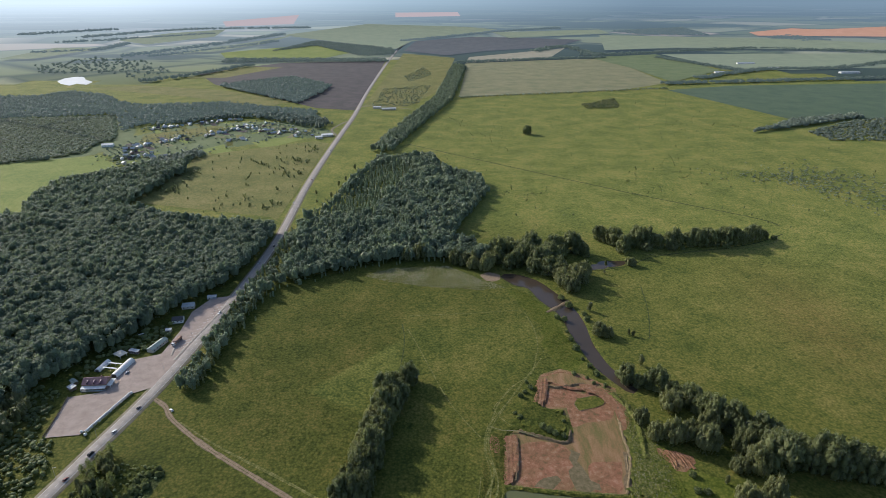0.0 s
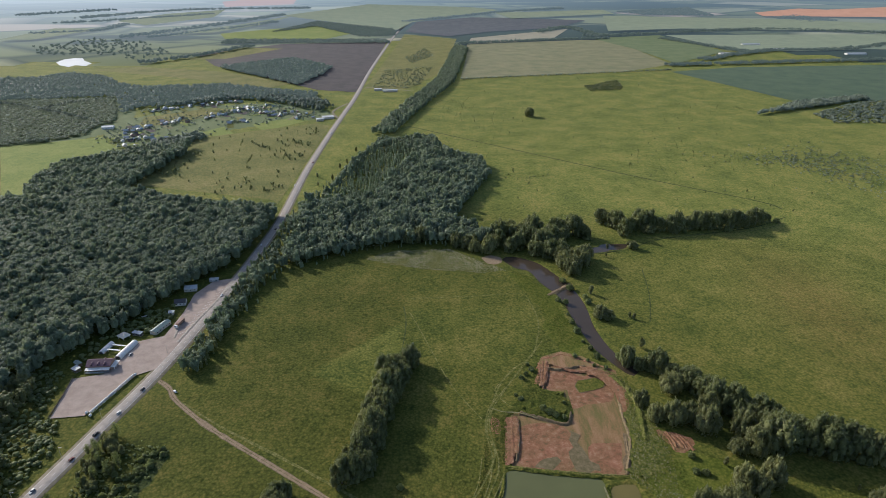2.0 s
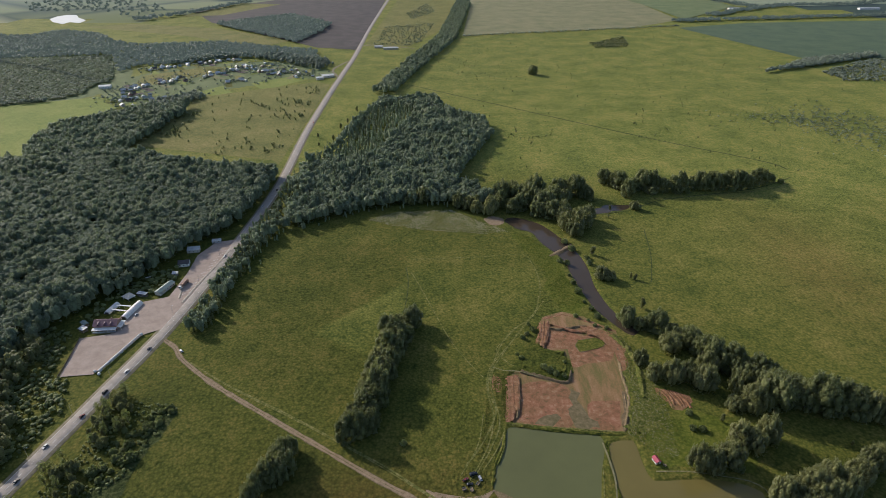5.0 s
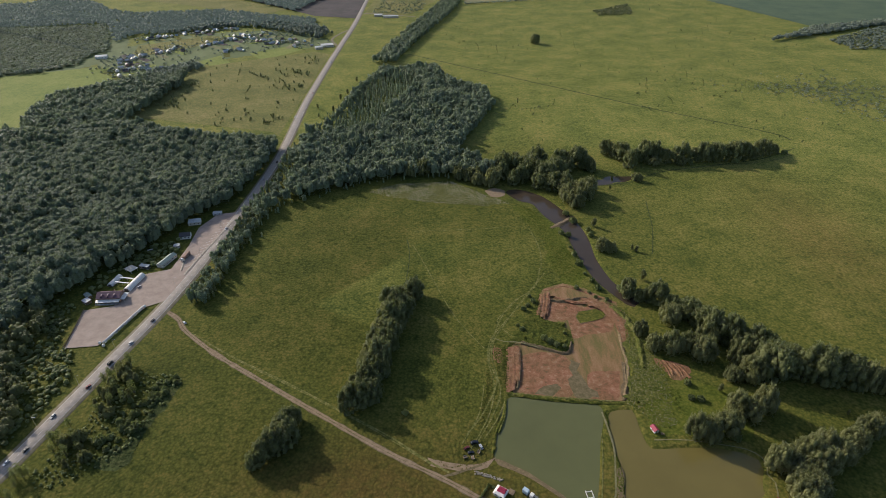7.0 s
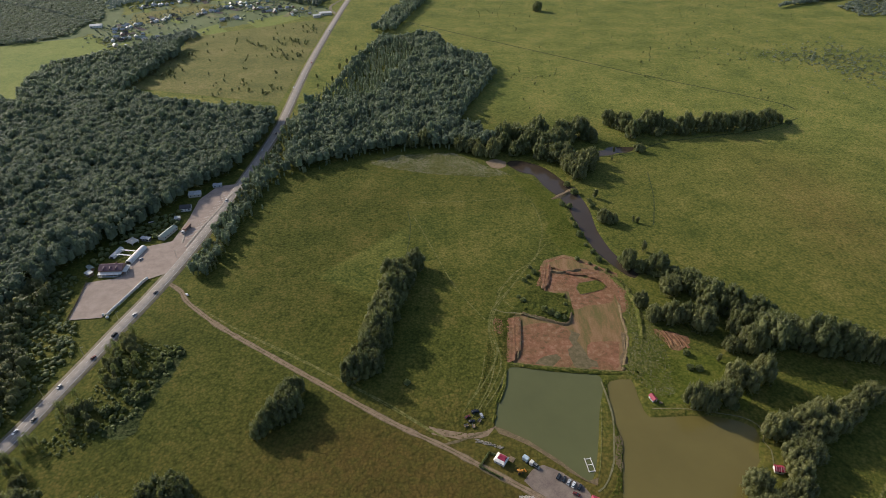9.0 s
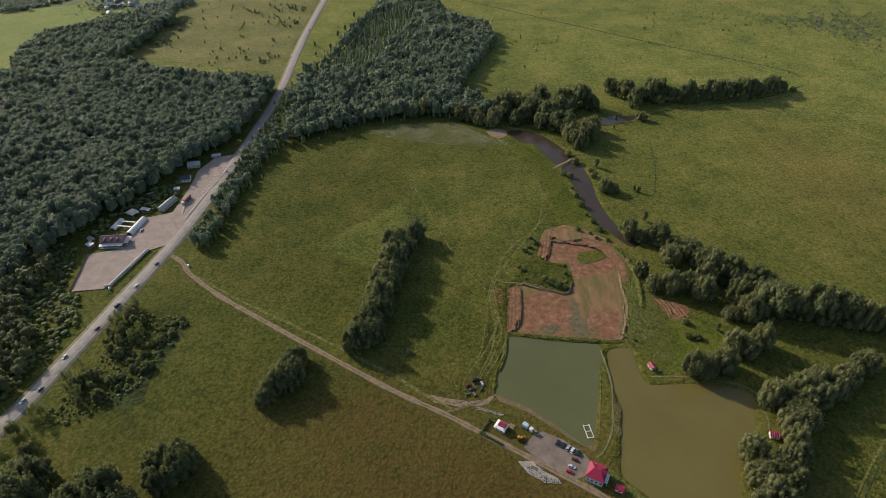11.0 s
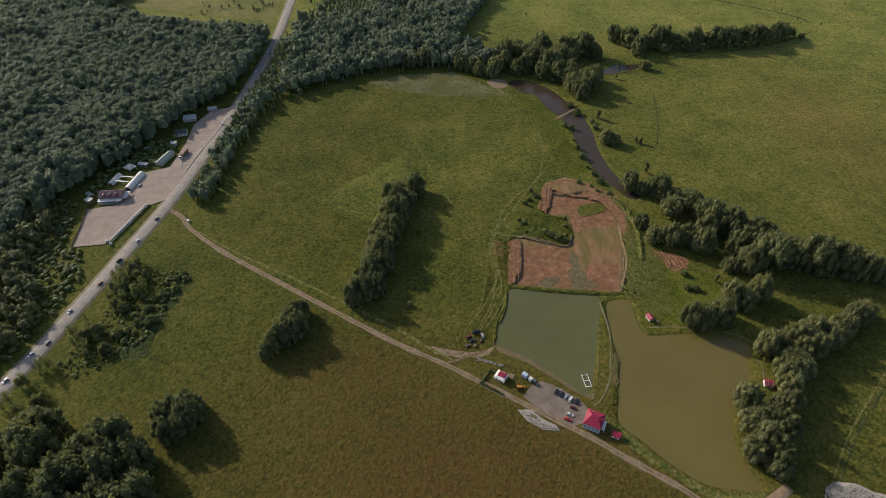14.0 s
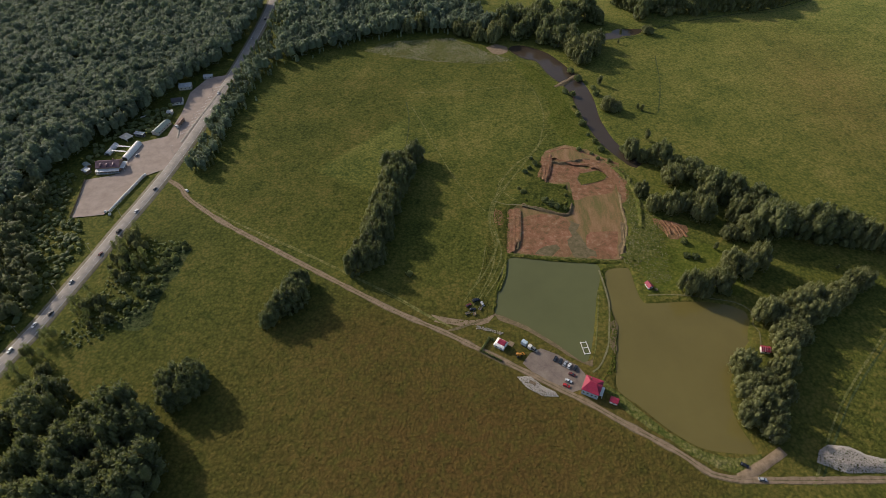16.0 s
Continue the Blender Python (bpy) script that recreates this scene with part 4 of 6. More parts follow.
grove("bush", [(167, 288, 1.2), (173, 287, 1.0), (183, 254, 1.3), (169, 302, 1.1), (-28, 274, 0.9)], "meadow bushes", seed=4)
grove("slim", [(189, 295, 0.6), (265, 274, 0.6)], "young trees", seed=5)
grove("willow", [(208, 223, 1.6), (212, 216, 1.6), (227, 232, 1.6), (240, 239, 1.5), (252, 246, 1.4), (264, 256, 1.3), (274, 261, 1.1), (232, 245, 1.5),
                 (220, 239, 1.5), (198, 233, 1.2), (171, 194, 1.3), (169, 179, 1.5), (178, 183, 1.5), (171, 168, 1.5), (176, 161, 1.5), (185, 175, 1.5), (164, 162, 1.1), (173, 153, 1.1),
                 (218, 228, 1.4), (205, 234, 1.3), (200, 203, 1.1), (203, 213, 1.2), (197, 193, 1.0), (189, 189, 1.1)], "willows beside the pond", cap=1.2, seed=6, tall=1.15)
grove("broad", [(-182, 150, 1.9), (-169, 147, 1.8), (-195, 159, 1.8), (-185, 165, 1.8), (-170, 158, 1.7), (-179, 134, 1.9), (-161, 131, 1.9), (-200, 147, 1.8), (-225, 162, 1.8), (-238, 168, 1.6),
                (-227, 180, 1.4), (-241, 180, 1.4), (-199, 132, 1.8), (-217, 138, 1.7), (-227, 135, 1.6), (-246, 159, 1.6), (-183, 123, 1.9), (-163, 118, 1.9), (-201, 117, 1.8),
                (-221, 117, 1.8), (-256, 148, 1.7), (-174, 120, 1.8)], "trees of the old grove", seed=7)
rr = random.Random(8)
for outline, step, seed in (([(-246, 301), (-240, 315), (-236, 327), (-225, 315), (-212, 300), (-214, 289), (-222, 281), (-223, 265), (-236, 274), (-241, 289)], 7.0, 28),
                            ([(-253, 253), (-246, 264), (-232, 258), (-226, 241), (-218, 232), (-228, 228), (-243, 238)], 7.2, 29), ([(-262, 232), (-252, 232), (-240, 200), (-246, 186), (-262, 186), (-270, 205)], 8.0, 30)):
    for x, y in scatter(outline, step, seed, 0.5):
        kind = rr.choice(["birch", "birch", "birch", "slim", "willow"])
        plant(kind, x, y, rr.uniform(0.55, 0.8) if kind == "willow" else rr.uniform(0.75, 1.1), "roadside trees", rr)
for x, y in scatter([(-217, 284), (-195, 312), (-188, 303), (-200, 270), (-206, 246), (-217, 237), (-225, 251), (-221, 265)], 6.0, 31, 0.5):
    plant("bush", x, y, rr.uniform(0.6, 1.15), "roadside bushes", rr)
plant("bush", -202, 261, 1.7, "roadside bushes", rr)
plant("bush", -220, 250, 1.6, "roadside bushes", rr)
grove("broad", [(-117, 232, 0.85), (-114, 238, 1.1), (-110, 244, 1.25), (-108, 252, 1.2), (-105, 260, 1.1), (-101, 267, 0.95), (-105, 243, 1.25), (-101, 252, 1.25)], "trees of a lone clump", seed=10)
grove("broad", [(-164, 178, 1.0), (-163, 186, 1.2), (-158, 191, 1.2), (-152, 192, 1.2), (-149, 186, 1.3), (-154, 181, 1.35), (-159, 175, 1.1)], "trees of a lone clump", seed=11)
grove("broad", [(-66, 278, 1.35), (-58, 283, 1.35), (-53, 299, 1.4), (-56, 311, 1.5), (-50, 323, 1.45), (-50, 339, 1.5), (-45, 349, 1.45), (-47, 366, 1.5), (-40, 366, 1.4), (-44, 385, 1.5),
                (-36, 384, 1.45), (-32, 400, 1.4), (-27, 405, 1.3), (-62, 288, 1.3), (-52, 288, 1.2), (-48, 311, 1.3), (-57, 303, 1.3), (-55, 342, 1.2), (-52, 361, 1.2), (-41, 357, 1.3), (-42, 375, 1.4), (-38, 393, 1.3), (-50, 330, 1.4), (-44, 340, 1.2)], "trees of the meadow copse", seed=12)
grove("willow", [(-61, 294, 1.2), (-58, 318, 1.2), (-56, 330, 1.2), (-53, 353, 1.2), (-48, 376, 1.2), (-40, 400, 1.2)], "trees of the meadow copse", seed=13)
grove("broad", [(89, 663, 1.8), (101, 649, 1.8), (116, 636, 1.8), (132, 645, 1.7), (145, 662, 1.7), (80, 676, 1.8), (112, 672, 1.9), (161, 676, 1.8), (170, 670, 1.5), (176, 662, 1.1), (97, 672, 1.8), (125, 660, 1.7), (60, 655, 1.7), (70, 665, 1.7), (147, 678, 1.7), (108, 640, 1.5), (135, 672, 1.7), (88, 633, 1.5), (77, 626, 1.4), (106, 618, 1.6), (122, 611, 1.7), (64, 641, 1.5), (136, 612, 1.5), (154, 409, 1.1)], "trees on the river bank", seed=14)
grove("willow", [(35, 626, 1.0), (52, 630, 1.3), (26, 636, 1.3), (134, 582, 1.6), (141, 571, 1.7), (153, 587, 1.6), (134, 601, 1.6), (160, 607, 1.5), (147, 596, 1.6), (225, 636, 0.95), (149, 481, 1.0),
                 (156, 478, 0.95), (15, 640, 1.3), (-29, 655, 1.5), (-44, 650, 1.2), (34, 640, 1.4), (49, 622, 1.2)], "trees on the river bank", seed=15)
grove("bush", [(119, 485, 0.8), (120, 471, 1.1), (122, 455, 1.4), (124, 439, 0.8), (128, 428, 1.1), (131, 416, 1.4), (135, 401, 0.8), (114, 511, 1.1)], "bushes on the river bank", seed=27)
grove("slim", [(150, 526, 1.15), (177, 480, 0.95), (181, 478, 0.7), (173, 430, 1.2), (194, 633, 1.0), (187, 612, 0.7)], "young trees", seed=16)
grove("bush", [(131, 535, 1.9), (143, 518, 1.4), (143, 507, 1.2), (121, 507, 1.3), (221, 738, 1.5), (438, 717, 1.9), (304, 682, 1.6), (362, 688, 1.6), (158, 412, 1.8), (150, 415, 1.5), (126, 552, 1.3)],
      "bushes on the river bank", seed=17)
grove("broad", [(216, 700, 1.9), (207, 709, 1.4), (224, 668, 1.5), (241, 689, 1.5), (252, 689, 1.8), (262, 686, 1.7), (274, 684, 1.9), (286, 684, 1.7), (298, 687, 1.8), (312, 689, 1.8), (325, 689, 1.7),
                (338, 690, 1.8), (350, 690, 1.7), (363, 691, 1.8), (376, 694, 1.7), (388, 699, 1.8), (400, 704, 1.5), (412, 709, 1.3), (425, 712, 1.0), (232, 678, 1.3), (221, 692, 1.6)],
      "trees of the wooded spur", cap=1.6, seed=18, back=6.0)
grove("willow", [(258, 676, 1.2), (290, 676, 1.1)], "trees of the wooded spur", cap=1.1, seed=19, back=5.0)
grove("broad", [(193, 1340, 1.5)], "", seed=20)
grove("slim", [(-162, 1049, 1.0), (-168, 978, 0.9), (-166, 931, 1.0), (-204, 901, 0.8), (-175, 946, 1.0), (-177, 887, 1.0), (-195, 860, 0.7), (-136, 1060, 0.9)], "young trees", seed=21)

# scattered growth that nobody could count
W_SLIM = wood_templates(6, 8.0, 2.6, 24, 1.1, ICO1, ["slim"] * 3)
rs = np.random.default_rng(7)


def strewn(poly, n, seed):
    rng = np.random.default_rng(seed)
    p = np.array(poly, float)
    out = rng.uniform(p.min(0), p.max(0), (n * 4, 2))
    return out[inside(out[:, 0], out[:, 1], p)][:n]


B_FIELD = [(-500, 890), (-470, 1040), (-480, 1130), (-277, 1262), (-250, 1240), (-246, 800), (-262, 810)]
woodland("field_saplings", np.concatenate([strewn(B_FIELD, 60, 31)] + [np.array(c) + rs.normal(0, s, (n, 2)) for c, s, n in (((-446, 925), 14, 26), ((-450, 1025), 10, 9), ((-490, 893), 12, 8), ((-300, 1070), 26, 22), ((-274, 1020), 15, 14), ((-280, 1110), 14, 12), ((-279, 1180), 18, 9), ((-314, 866), 24, 18), ((-262, 853), 10, 10))]), 31, W_SLIM, M_LEAF, 0.45, 1.0, "small dark young trees dotted over the meadow", "saplings")
EAST_FIELD = [(90, 720), (110, 960), (-10, 1130), (-40, 1240), (70, 1800), (740, 1960), (820, 1600), (690, 1350), (870, 1250), (740, 900), (480, 740), (300, 780), (170, 720)]
woodland("meadow_saplings", strewn(EAST_FIELD, 420, 32), 32, W_SLIM, M_LEAF, 0.25, 0.62, "small dark bushes dotted over the wide meadow", "saplings")
knots = np.concatenate([np.array(c) + rs.normal(0, s, (n, 2)) for c, s, n in
                        (((130, 900), 25, 26), ((60, 1480), 50, 40), ((560, 1500), 70, 40), ((700, 1430), 40, 24), ((330, 1000), 50, 26), ((90, 1320), 40, 30), ((450, 1060), 45, 24), ((520, 1000), 45, 30))])
woodland("meadow_thicket", knots, 33, W_SLIM, M_LEAF, 0.2, 0.65, "loose knots of dark bushes on the meadow", "thicket")
woodland("roadside_scrub", strewn([(-205, 1700), (-200, 2040), (-40, 2100), (-75, 1690)], 520, 34), 34, W_SHRUB, M_LEAF_YOUNG, 0.4, 1.2, "pale green scrub beside the highway", "scrub")
woodland("far_thicket", strewn([(-150, 2335), (-121, 2181), (-40, 2400), (-86, 2640)], 240, 35), 35, W_SHRUB, M_LEAF_YOUNG, 0.5, 1.3, "distant green scrub patch", "scrub")
woodland("round_thicket", scatter([(401, 1719), (525, 1830), (495, 1674), (401, 1648)], 9, 36), 36, W_SHRUB, M_LEAF, 0.8, 1.8, "dark round thicket on the meadow", "thicket")
woodland("wedge_scrub", scatter([(849, 1359), (1023, 1489), (1145, 1526), (972, 1275), (850, 1274)], 8.5, 37, 0.8), 37, W_SHRUB, M_LEAF_FAR, 0.8, 1.8, "dense dark scrub beside the tree belt", "scrub")
LEFT_SCRUB = [(-287, 215), (-276, 255), (-268, 300), (-282, 335), (-300, 340), (-310, 390), (-335, 400), (-380, 300), (-360, 220)]
woodland("ditch_scrub", strewn(LEFT_SCRUB, 1500, 38), 38, W_SHRUB, M_SCRUB, 0.25, 1.0, "tangled green scrub below the lorry park", "scrub")
woodland("ditch_trees", scatter([(-300, 205), (-286, 240), (-277, 251), (-280, 276), (-300, 296), (-314, 306), (-318, 330), (-318, 365), (-345, 385), (-385, 300), (-365, 200)], 7.5, 39, 0.6), 39, W_NEAR + W_PLUME, M_LEAF_W, 0.5, 0.9, "dark trees in the damp ground beside the highway", "woodland", uneven=0.5)
woodland("ditch_thicket", scatter([(-300, 262), (-306, 300), (-325, 335), (-345, 385), (-400, 360), (-390, 260), (-330, 235)], 6.5, 45, 0.6), 45, W_NEAR + W_PLUME, M_LEAF_W, 0.45, 0.75, "dense dark trees in the damp hollow beside the forest", "woodland", uneven=0.6)
woodland("road_ditch_weeds", strewn([(-244, 302), (-215, 318), (-190, 306), (-196, 255), (-214, 228), (-238, 212), (-250, 225), (-236, 262)], 420, 44), 44, W_SHRUB, M_SCRUB, 0.15, 0.55, "rank weeds beside the highway", "weeds")

# ---- more ground: traces, banks, bare patches ----
M_DRY = meadow("dry_weeds", (0.062, 0.080, 0.016), (0.105, 0.108, 0.028), (0.17, 0.152, 0.065), 9, tuft=0.7)
M_LIME = meadow("short_green_grass", (0.058, 0.076, 0.012), (0.090, 0.103, 0.017), (0.124, 0.122, 0.028), 25, tuft=0.4)
M_PATH = soil_like("pale_footpath", [(0.3, (0.11, 0.108, 0.045)), (0.7, (0.20, 0.18, 0.10))], 3, 0.5, 0.05)
M_BANK = soil_like("earth_bank", [(0.3, (0.10, 0.075, 0.04)), (0.7, (0.19, 0.14, 0.08))], 3, 0.6, 0.25)
patch("reed_ground", [(-88, 610), (-57, 626), (5, 630), (41, 594), (64, 579), (40, 578), (-19, 585), (-60, 600)], 0.06, M_DRY, True, "brownish dry ground below the wood", "ground", rag=10)
patch("weedy_bank", [(134, 402), (150, 372), (152, 335), (150, 296), (124, 284), (135, 325), (140, 372)], 0.08, M_DRY, True, "pale weedy spoil bank beside the pit", "ground", rag=9)
patch("pond_meadow", [(132, 256), (134, 282), (150, 290), (165, 308), (200, 290), (200, 264), (190, 252), (176, 254), (160, 256), (146, 256)], 0.05, M_LIME, True, "short bright grass above the pond", "ground", rag=3)
patch("river_lawn", [(88, 566), (100, 545), (114, 515), (118, 480), (126, 438), (112, 418), (98, 440), (94, 500), (80, 540), (70, 572)], 0.05, M_LIME, True, "bright green grass along the river", "ground", rag=9)
patch("green_islet", [(105, 379), (109, 385), (123, 389), (131, 384), (127, 378), (115, 373), (107, 371)], -0.85, M_GROUND, True, "green grassy islet in the pit", "islet", rag=1)
patch("red_floor", [(80, 396), (100, 401), (111, 392), (128, 398), (137, 392), (136, 378), (129, 361), (109, 357), (97, 352), (97, 374), (80, 376)], -1.08, M_REDSOIL, True, "raw red clay floor of the upper pit", "pit", rag=2)
patch("red_spoil", [(153, 328), (166, 323), (176, 319), (172, 309), (160, 306)], 0.07, M_REDSOIL, True, "red clay spoil strewn on the grass", "spoil", rag=5)
patch("mud_strip", [(129, 326), (133, 325), (129, 305), (124, 288), (120, 287), (122, 301), (125, 305)], -1.0, M_BANK, True, "grey-brown muddy strip at the pit edge", "pit", rag=0.6)
patch("spoil_rim", [(112, 404), (128, 399), (141, 388), (143, 366), (137, 345), (134, 362), (131, 380), (118, 394)], 0.1, M_REDSOIL, True, "reddish spoil along the pit rim", "spoil", rag=5)
patch("red_apron", [(101, 312), (112, 317), (125, 316), (121, 300), (118, 288), (102, 287), (99, 300)], -1.07, M_REDSOIL, True, "raw red clay at the low end of the pit", "pit", rag=3)
for outline in ([(60, 294), (66, 302), (75, 303), (80, 296), (72, 292)], [(88, 292), (89, 312), (90, 328), (95, 322), (97, 304), (104, 290)]):
    patch("weed_patch", outline, -1.0, M_TRODDEN, True, "dry green weeds grown over the clay floor", "grass", rag=6)
for i, line in enumerate(([(84, 410), (81, 394), (77, 377)], [(87, 411), (84, 396), (80, 380)], [(81, 408), (78, 393), (74, 380)], [(92, 405), (103, 399), (117, 397), (128, 401)], [(84, 414), (102, 420), (116, 413), (128, 406), (142, 396)],
                          [(47, 340), (45.5, 318), (43.5, 298)], [(50, 341), (48.5, 320), (46.5, 300)], [(53, 342), (52, 322), (49.5, 305)])):
    bank("clay_ridge", line, 3.4 + (i % 3) * 0.5, 0.5 if i < 5 else 0.3, M_REDSOIL, "ridge of dug red clay at the pit", base=-0.12 if i < 5 else -0.02)
patch("rim_earth", [(80, 408), (84, 416), (102, 424), (118, 416), (130, 407), (144, 396), (141, 391), (128, 399), (112, 404), (98, 402), (90, 406)], 0.06, M_REDDRY, True, "bare brown earth round the pit's upper rim", "ground", rag=3)
patch("bare_shore", [(102.5, 233), (105.5, 233), (105, 222), (100, 207), (98, 212), (101, 222)], 0.03, M_BANK, True, "bare brown earth on the dike's shore", "shore", rag=1.2)
patch("weed_bed", [(-204, 303), (-188, 303), (-196, 255), (-195, 232), (-214, 230), (-217, 237), (-206, 246), (-200, 270)], 0.06, M_ROUGH, True, "bed of dark rank weeds beside the bushes", "ground", rag=3)
patch("sandy_bank", [(44, 610), (55, 616), (66, 609), (64, 597), (55, 592), (47, 598)], 0.08, M_DIRT, True, "bare sandy bank at the head of the river", "ground", rag=2.5)
patch("red_blotch", [(36, 341), (41, 338), (40, 322), (36, 323)], 0.09, M_REDSOIL, True, "small bare red clay patch in the weeds", "ground", rag=3)
bank("spoil_mound", [(56, 360), (66, 352), (80, 350), (90, 345)], 17, 2.2, M_GROUND, "weedy mound of old spoil beside the pit", base=-0.9)
bank("spoil_mound", [(74, 371), (84, 370), (94, 368)], 7, 1.6, M_GROUND, "weedy mound of old spoil beside the pit", base=-0.9)
bank("pond_levee", [(43, 292.5), (81, 288), (121, 284.5)], 2.6, 0.7, M_DRY, "pale weedy levee between pit and pond", base=0.0)
patch("red_strip", [(46, 341), (53, 341), (49, 318), (47, 296), (41, 293), (43, 315)], 0.1, M_REDSOIL, True, "raw red clay strip beside the basin", "pit", rag=1)
patch("pond_shore", [(28, 239), (31, 234), (49, 224.5), (66, 210.5), (79, 200.5), (84, 198), (86, 203), (80, 201), (66, 214), (49, 228), (31, 238)], 0.06, M_BANK, True, "bare earth shore of the pond", "shore", rag=1)
patch("dam", [(88, 190), (98, 178), (118, 156), (134, 144), (150, 140), (164, 142), (158, 134), (142, 133), (118, 150), (96, 170)], 0.05, M_DRY, True, "grassy earth dam along the pond", "dam", rag=1.5)
for i in range(5):
    bank("clay_furrow", [(155 + 3.4 * i + (i % 2), 328 - 1.6 * i), (159 + 3.1 * i, 319 - 0.8 * i), (160 + 3.3 * i - (i % 2), 308 + (i * 7) % 4)], 2.2 + (i % 3) * 0.7, 0.7, M_REDSOIL, "ridge of heaped red clay")
for line, w, h, m, z in (([(80, 403), (98, 400), (117, 404), (134, 388)], 4.0, 1.5, M_BANK, -1.1), ([(57, 347), (72, 341), (90, 335), (95, 348)], 3.6, 1.7, M_BANK, -1.1), ([(40, 293), (81, 286.5), (121, 283.5)], 3.6, 0.9, M_GROUND, -0.2),
                         ([(78, 403), (80, 388), (79, 374)], 3.4, 1.4, M_REDSOIL, -1.1), ([(138, 376), (134, 345), (132, 318), (121, 287)], 3.2, 1.3, M_BANK, -1.1), ([(54, 340), (53, 318), (49, 298)], 2.6, 1.3, M_BANK, -1.1),
                         ([(137, 392), (146, 372), (147, 345), (143, 318)], 6.0, 1.6, M_DRY, -0.2), ([(130, 322), (127, 305), (124, 290)], 1.2, 0.5, M_BANK, -1.1),
                         ([(105, 379), (109, 385), (123, 389), (131, 384), (127, 378), (115, 373), (107, 371), (105, 379)], 1.0, 0.3, M_BANK, -1.12), ([(40, 288), (37, 272), (31, 258), (28, 242)], 2.2, 0.5, M_GROUND, -0.15),
                         ([(40, 286), (38, 272), (33, 258)], 1.4, 0.4, M_DRY, -0.1)):
    bank("earth_bank", line, w, h, m, "low uneven earth bank", base=z)
TRACES = []
for line, w, m in (([(103, 276), (104, 263), (104, 246), (101, 230), (97, 213), (91, 201)], 0.9, M_PATH), ([(99, 258), (97, 246), (93, 228), (89, 212), (86, 203)], 0.6, M_TRACE), ([(131, 253), (151, 253), (169, 250), (186, 246), (193, 240), (194, 234), (191, 228), (193, 222), (190, 212)], 0.7, M_PATH),
                   ([(91, 201), (88, 197), (84, 194)], 0.8, M_PATH), ([(85, 449), (76, 419), (57, 399), (44, 377), (33, 342), (31, 323), (35, 304), (25, 277), (12, 256)], 1.0, M_TRACE),
                   ([(88, 441), (65, 403), (48, 372), (37, 351), (33, 331), (35, 313), (37, 295), (33, 279)], 0.8, M_TRACE), ([(83, 432), (59, 391), (45, 369), (33, 348), (30, 325), (33, 301), (28, 274), (14, 244)], 0.7, M_TRACE),
                   ([(37, 290), (28, 268), (18, 249)], 0.7, M_TRACE), ([(26, 301), (21, 274), (9, 249)], 0.6, M_TRACE), ([(40, 287), (32, 268), (23, 253)], 0.7, M_TRACE), ([(60, 402), (48, 385), (40, 372), (45, 360), (52, 352)], 0.7, M_TRACE),
                   ([(36, 351), (44, 347), (56, 346), (70, 340)], 0.8, M_PATH), ([(222, 695), (255, 668), (300, 672), (345, 681), (395, 690), (432, 705), (446, 725), (436, 742), (410, 745)], 1.2, M_TRACE), ([(-34, 490), (-25, 466), (-14, 434), (3, 385), (16, 359), (28, 339)], 0.8, M_TRACE),
                   ([(-34, 516), (32, 521), (77, 526), (86, 507), (89, 477), (86, 449)], 0.9, M_TRACE), ([(220, 582), (210, 524), (195, 473)], 1.0, M_ROUGH), ([(270, 220), (228, 180), (207, 156), (184, 125)], 1.2, M_TRACE),
                   ([(274, 219), (232, 180), (211, 156), (188, 126)], 1.0, M_ROUGH), ([(-40, 500), (-36, 470), (-37, 430), (-42, 410)], 0.9, M_ROUGH), ([(-190, 348), (-150, 322), (-100, 293), (-50, 262), (-10, 234)], 0.8, M_TRACE),
                   ([(165, 620), (215, 632), (260, 660), (320, 677), (400, 700), (460, 735)], 1.3, M_ROUGH)):
    TRACES.append(line)
    tagged(ribbon("footpath", line, w * 1.2, 0.14, m, 4.0, 0.0, 0.6), "faint worn trace through the grass", "path", kind="structure")
tagged(ribbon("river_dam", [(106, 523), (118, 533), (134, 547)], 3.2, 0.25, M_BANK, 3.0, 1.0, 0.5), "narrow earth causeway across the river", "causeway", kind="structure")
tagged(ribbon("side_road", [(-233, 1690), (-200, 1700), (-85, 1650)], 6, 0.5, M_VERGE, 10.0, 0.2), "side road joining the highway", "road", kind="structure")
tagged(ribbon("station_drive", [(-234, 1500), (-255, 1440), (-262, 1380), (-240, 1320)], 5, 0.5, M_VERGE, 8.0, 0.2), "service drive beside the highway", "road", kind="structure")

# ---- shapes ----
def box(bm, size, at=(0, 0, 0), rz=0.0, bevel=0.0):
    """A box on its base at a place."""
    r = bmesh.ops.create_cube(bm, size=1.0, matrix=Matrix.LocRotScale((at[0], at[1], at[2] + size[2] / 2), Euler((0, 0, rz)), size))
    if bevel:
        es = list({e for v in r["verts"] for e in v.link_edges})
        bmesh.ops.bevel(bm, geom=es, offset=bevel, segments=1, affect="EDGES")
    return bm


def cyl(bm, r, depth, at, axis="Z", seg=12, r2=None):
    turn = {"Z": Euler((0, 0, 0)), "X": Euler((0, radians(90), 0)), "Y": Euler((radians(90), 0, 0))}[axis]
    bmesh.ops.create_cone(bm, cap_ends=True, segments=seg, radius1=r, radius2=r if r2 is None else r2, depth=depth, matrix=Matrix.LocRotScale(at, turn, None))
    return bm


def hull(bm, pts):
    vs = [bm.verts.new(p) for p in pts]
    bmesh.ops.convex_hull(bm, input=vs)
    return bm


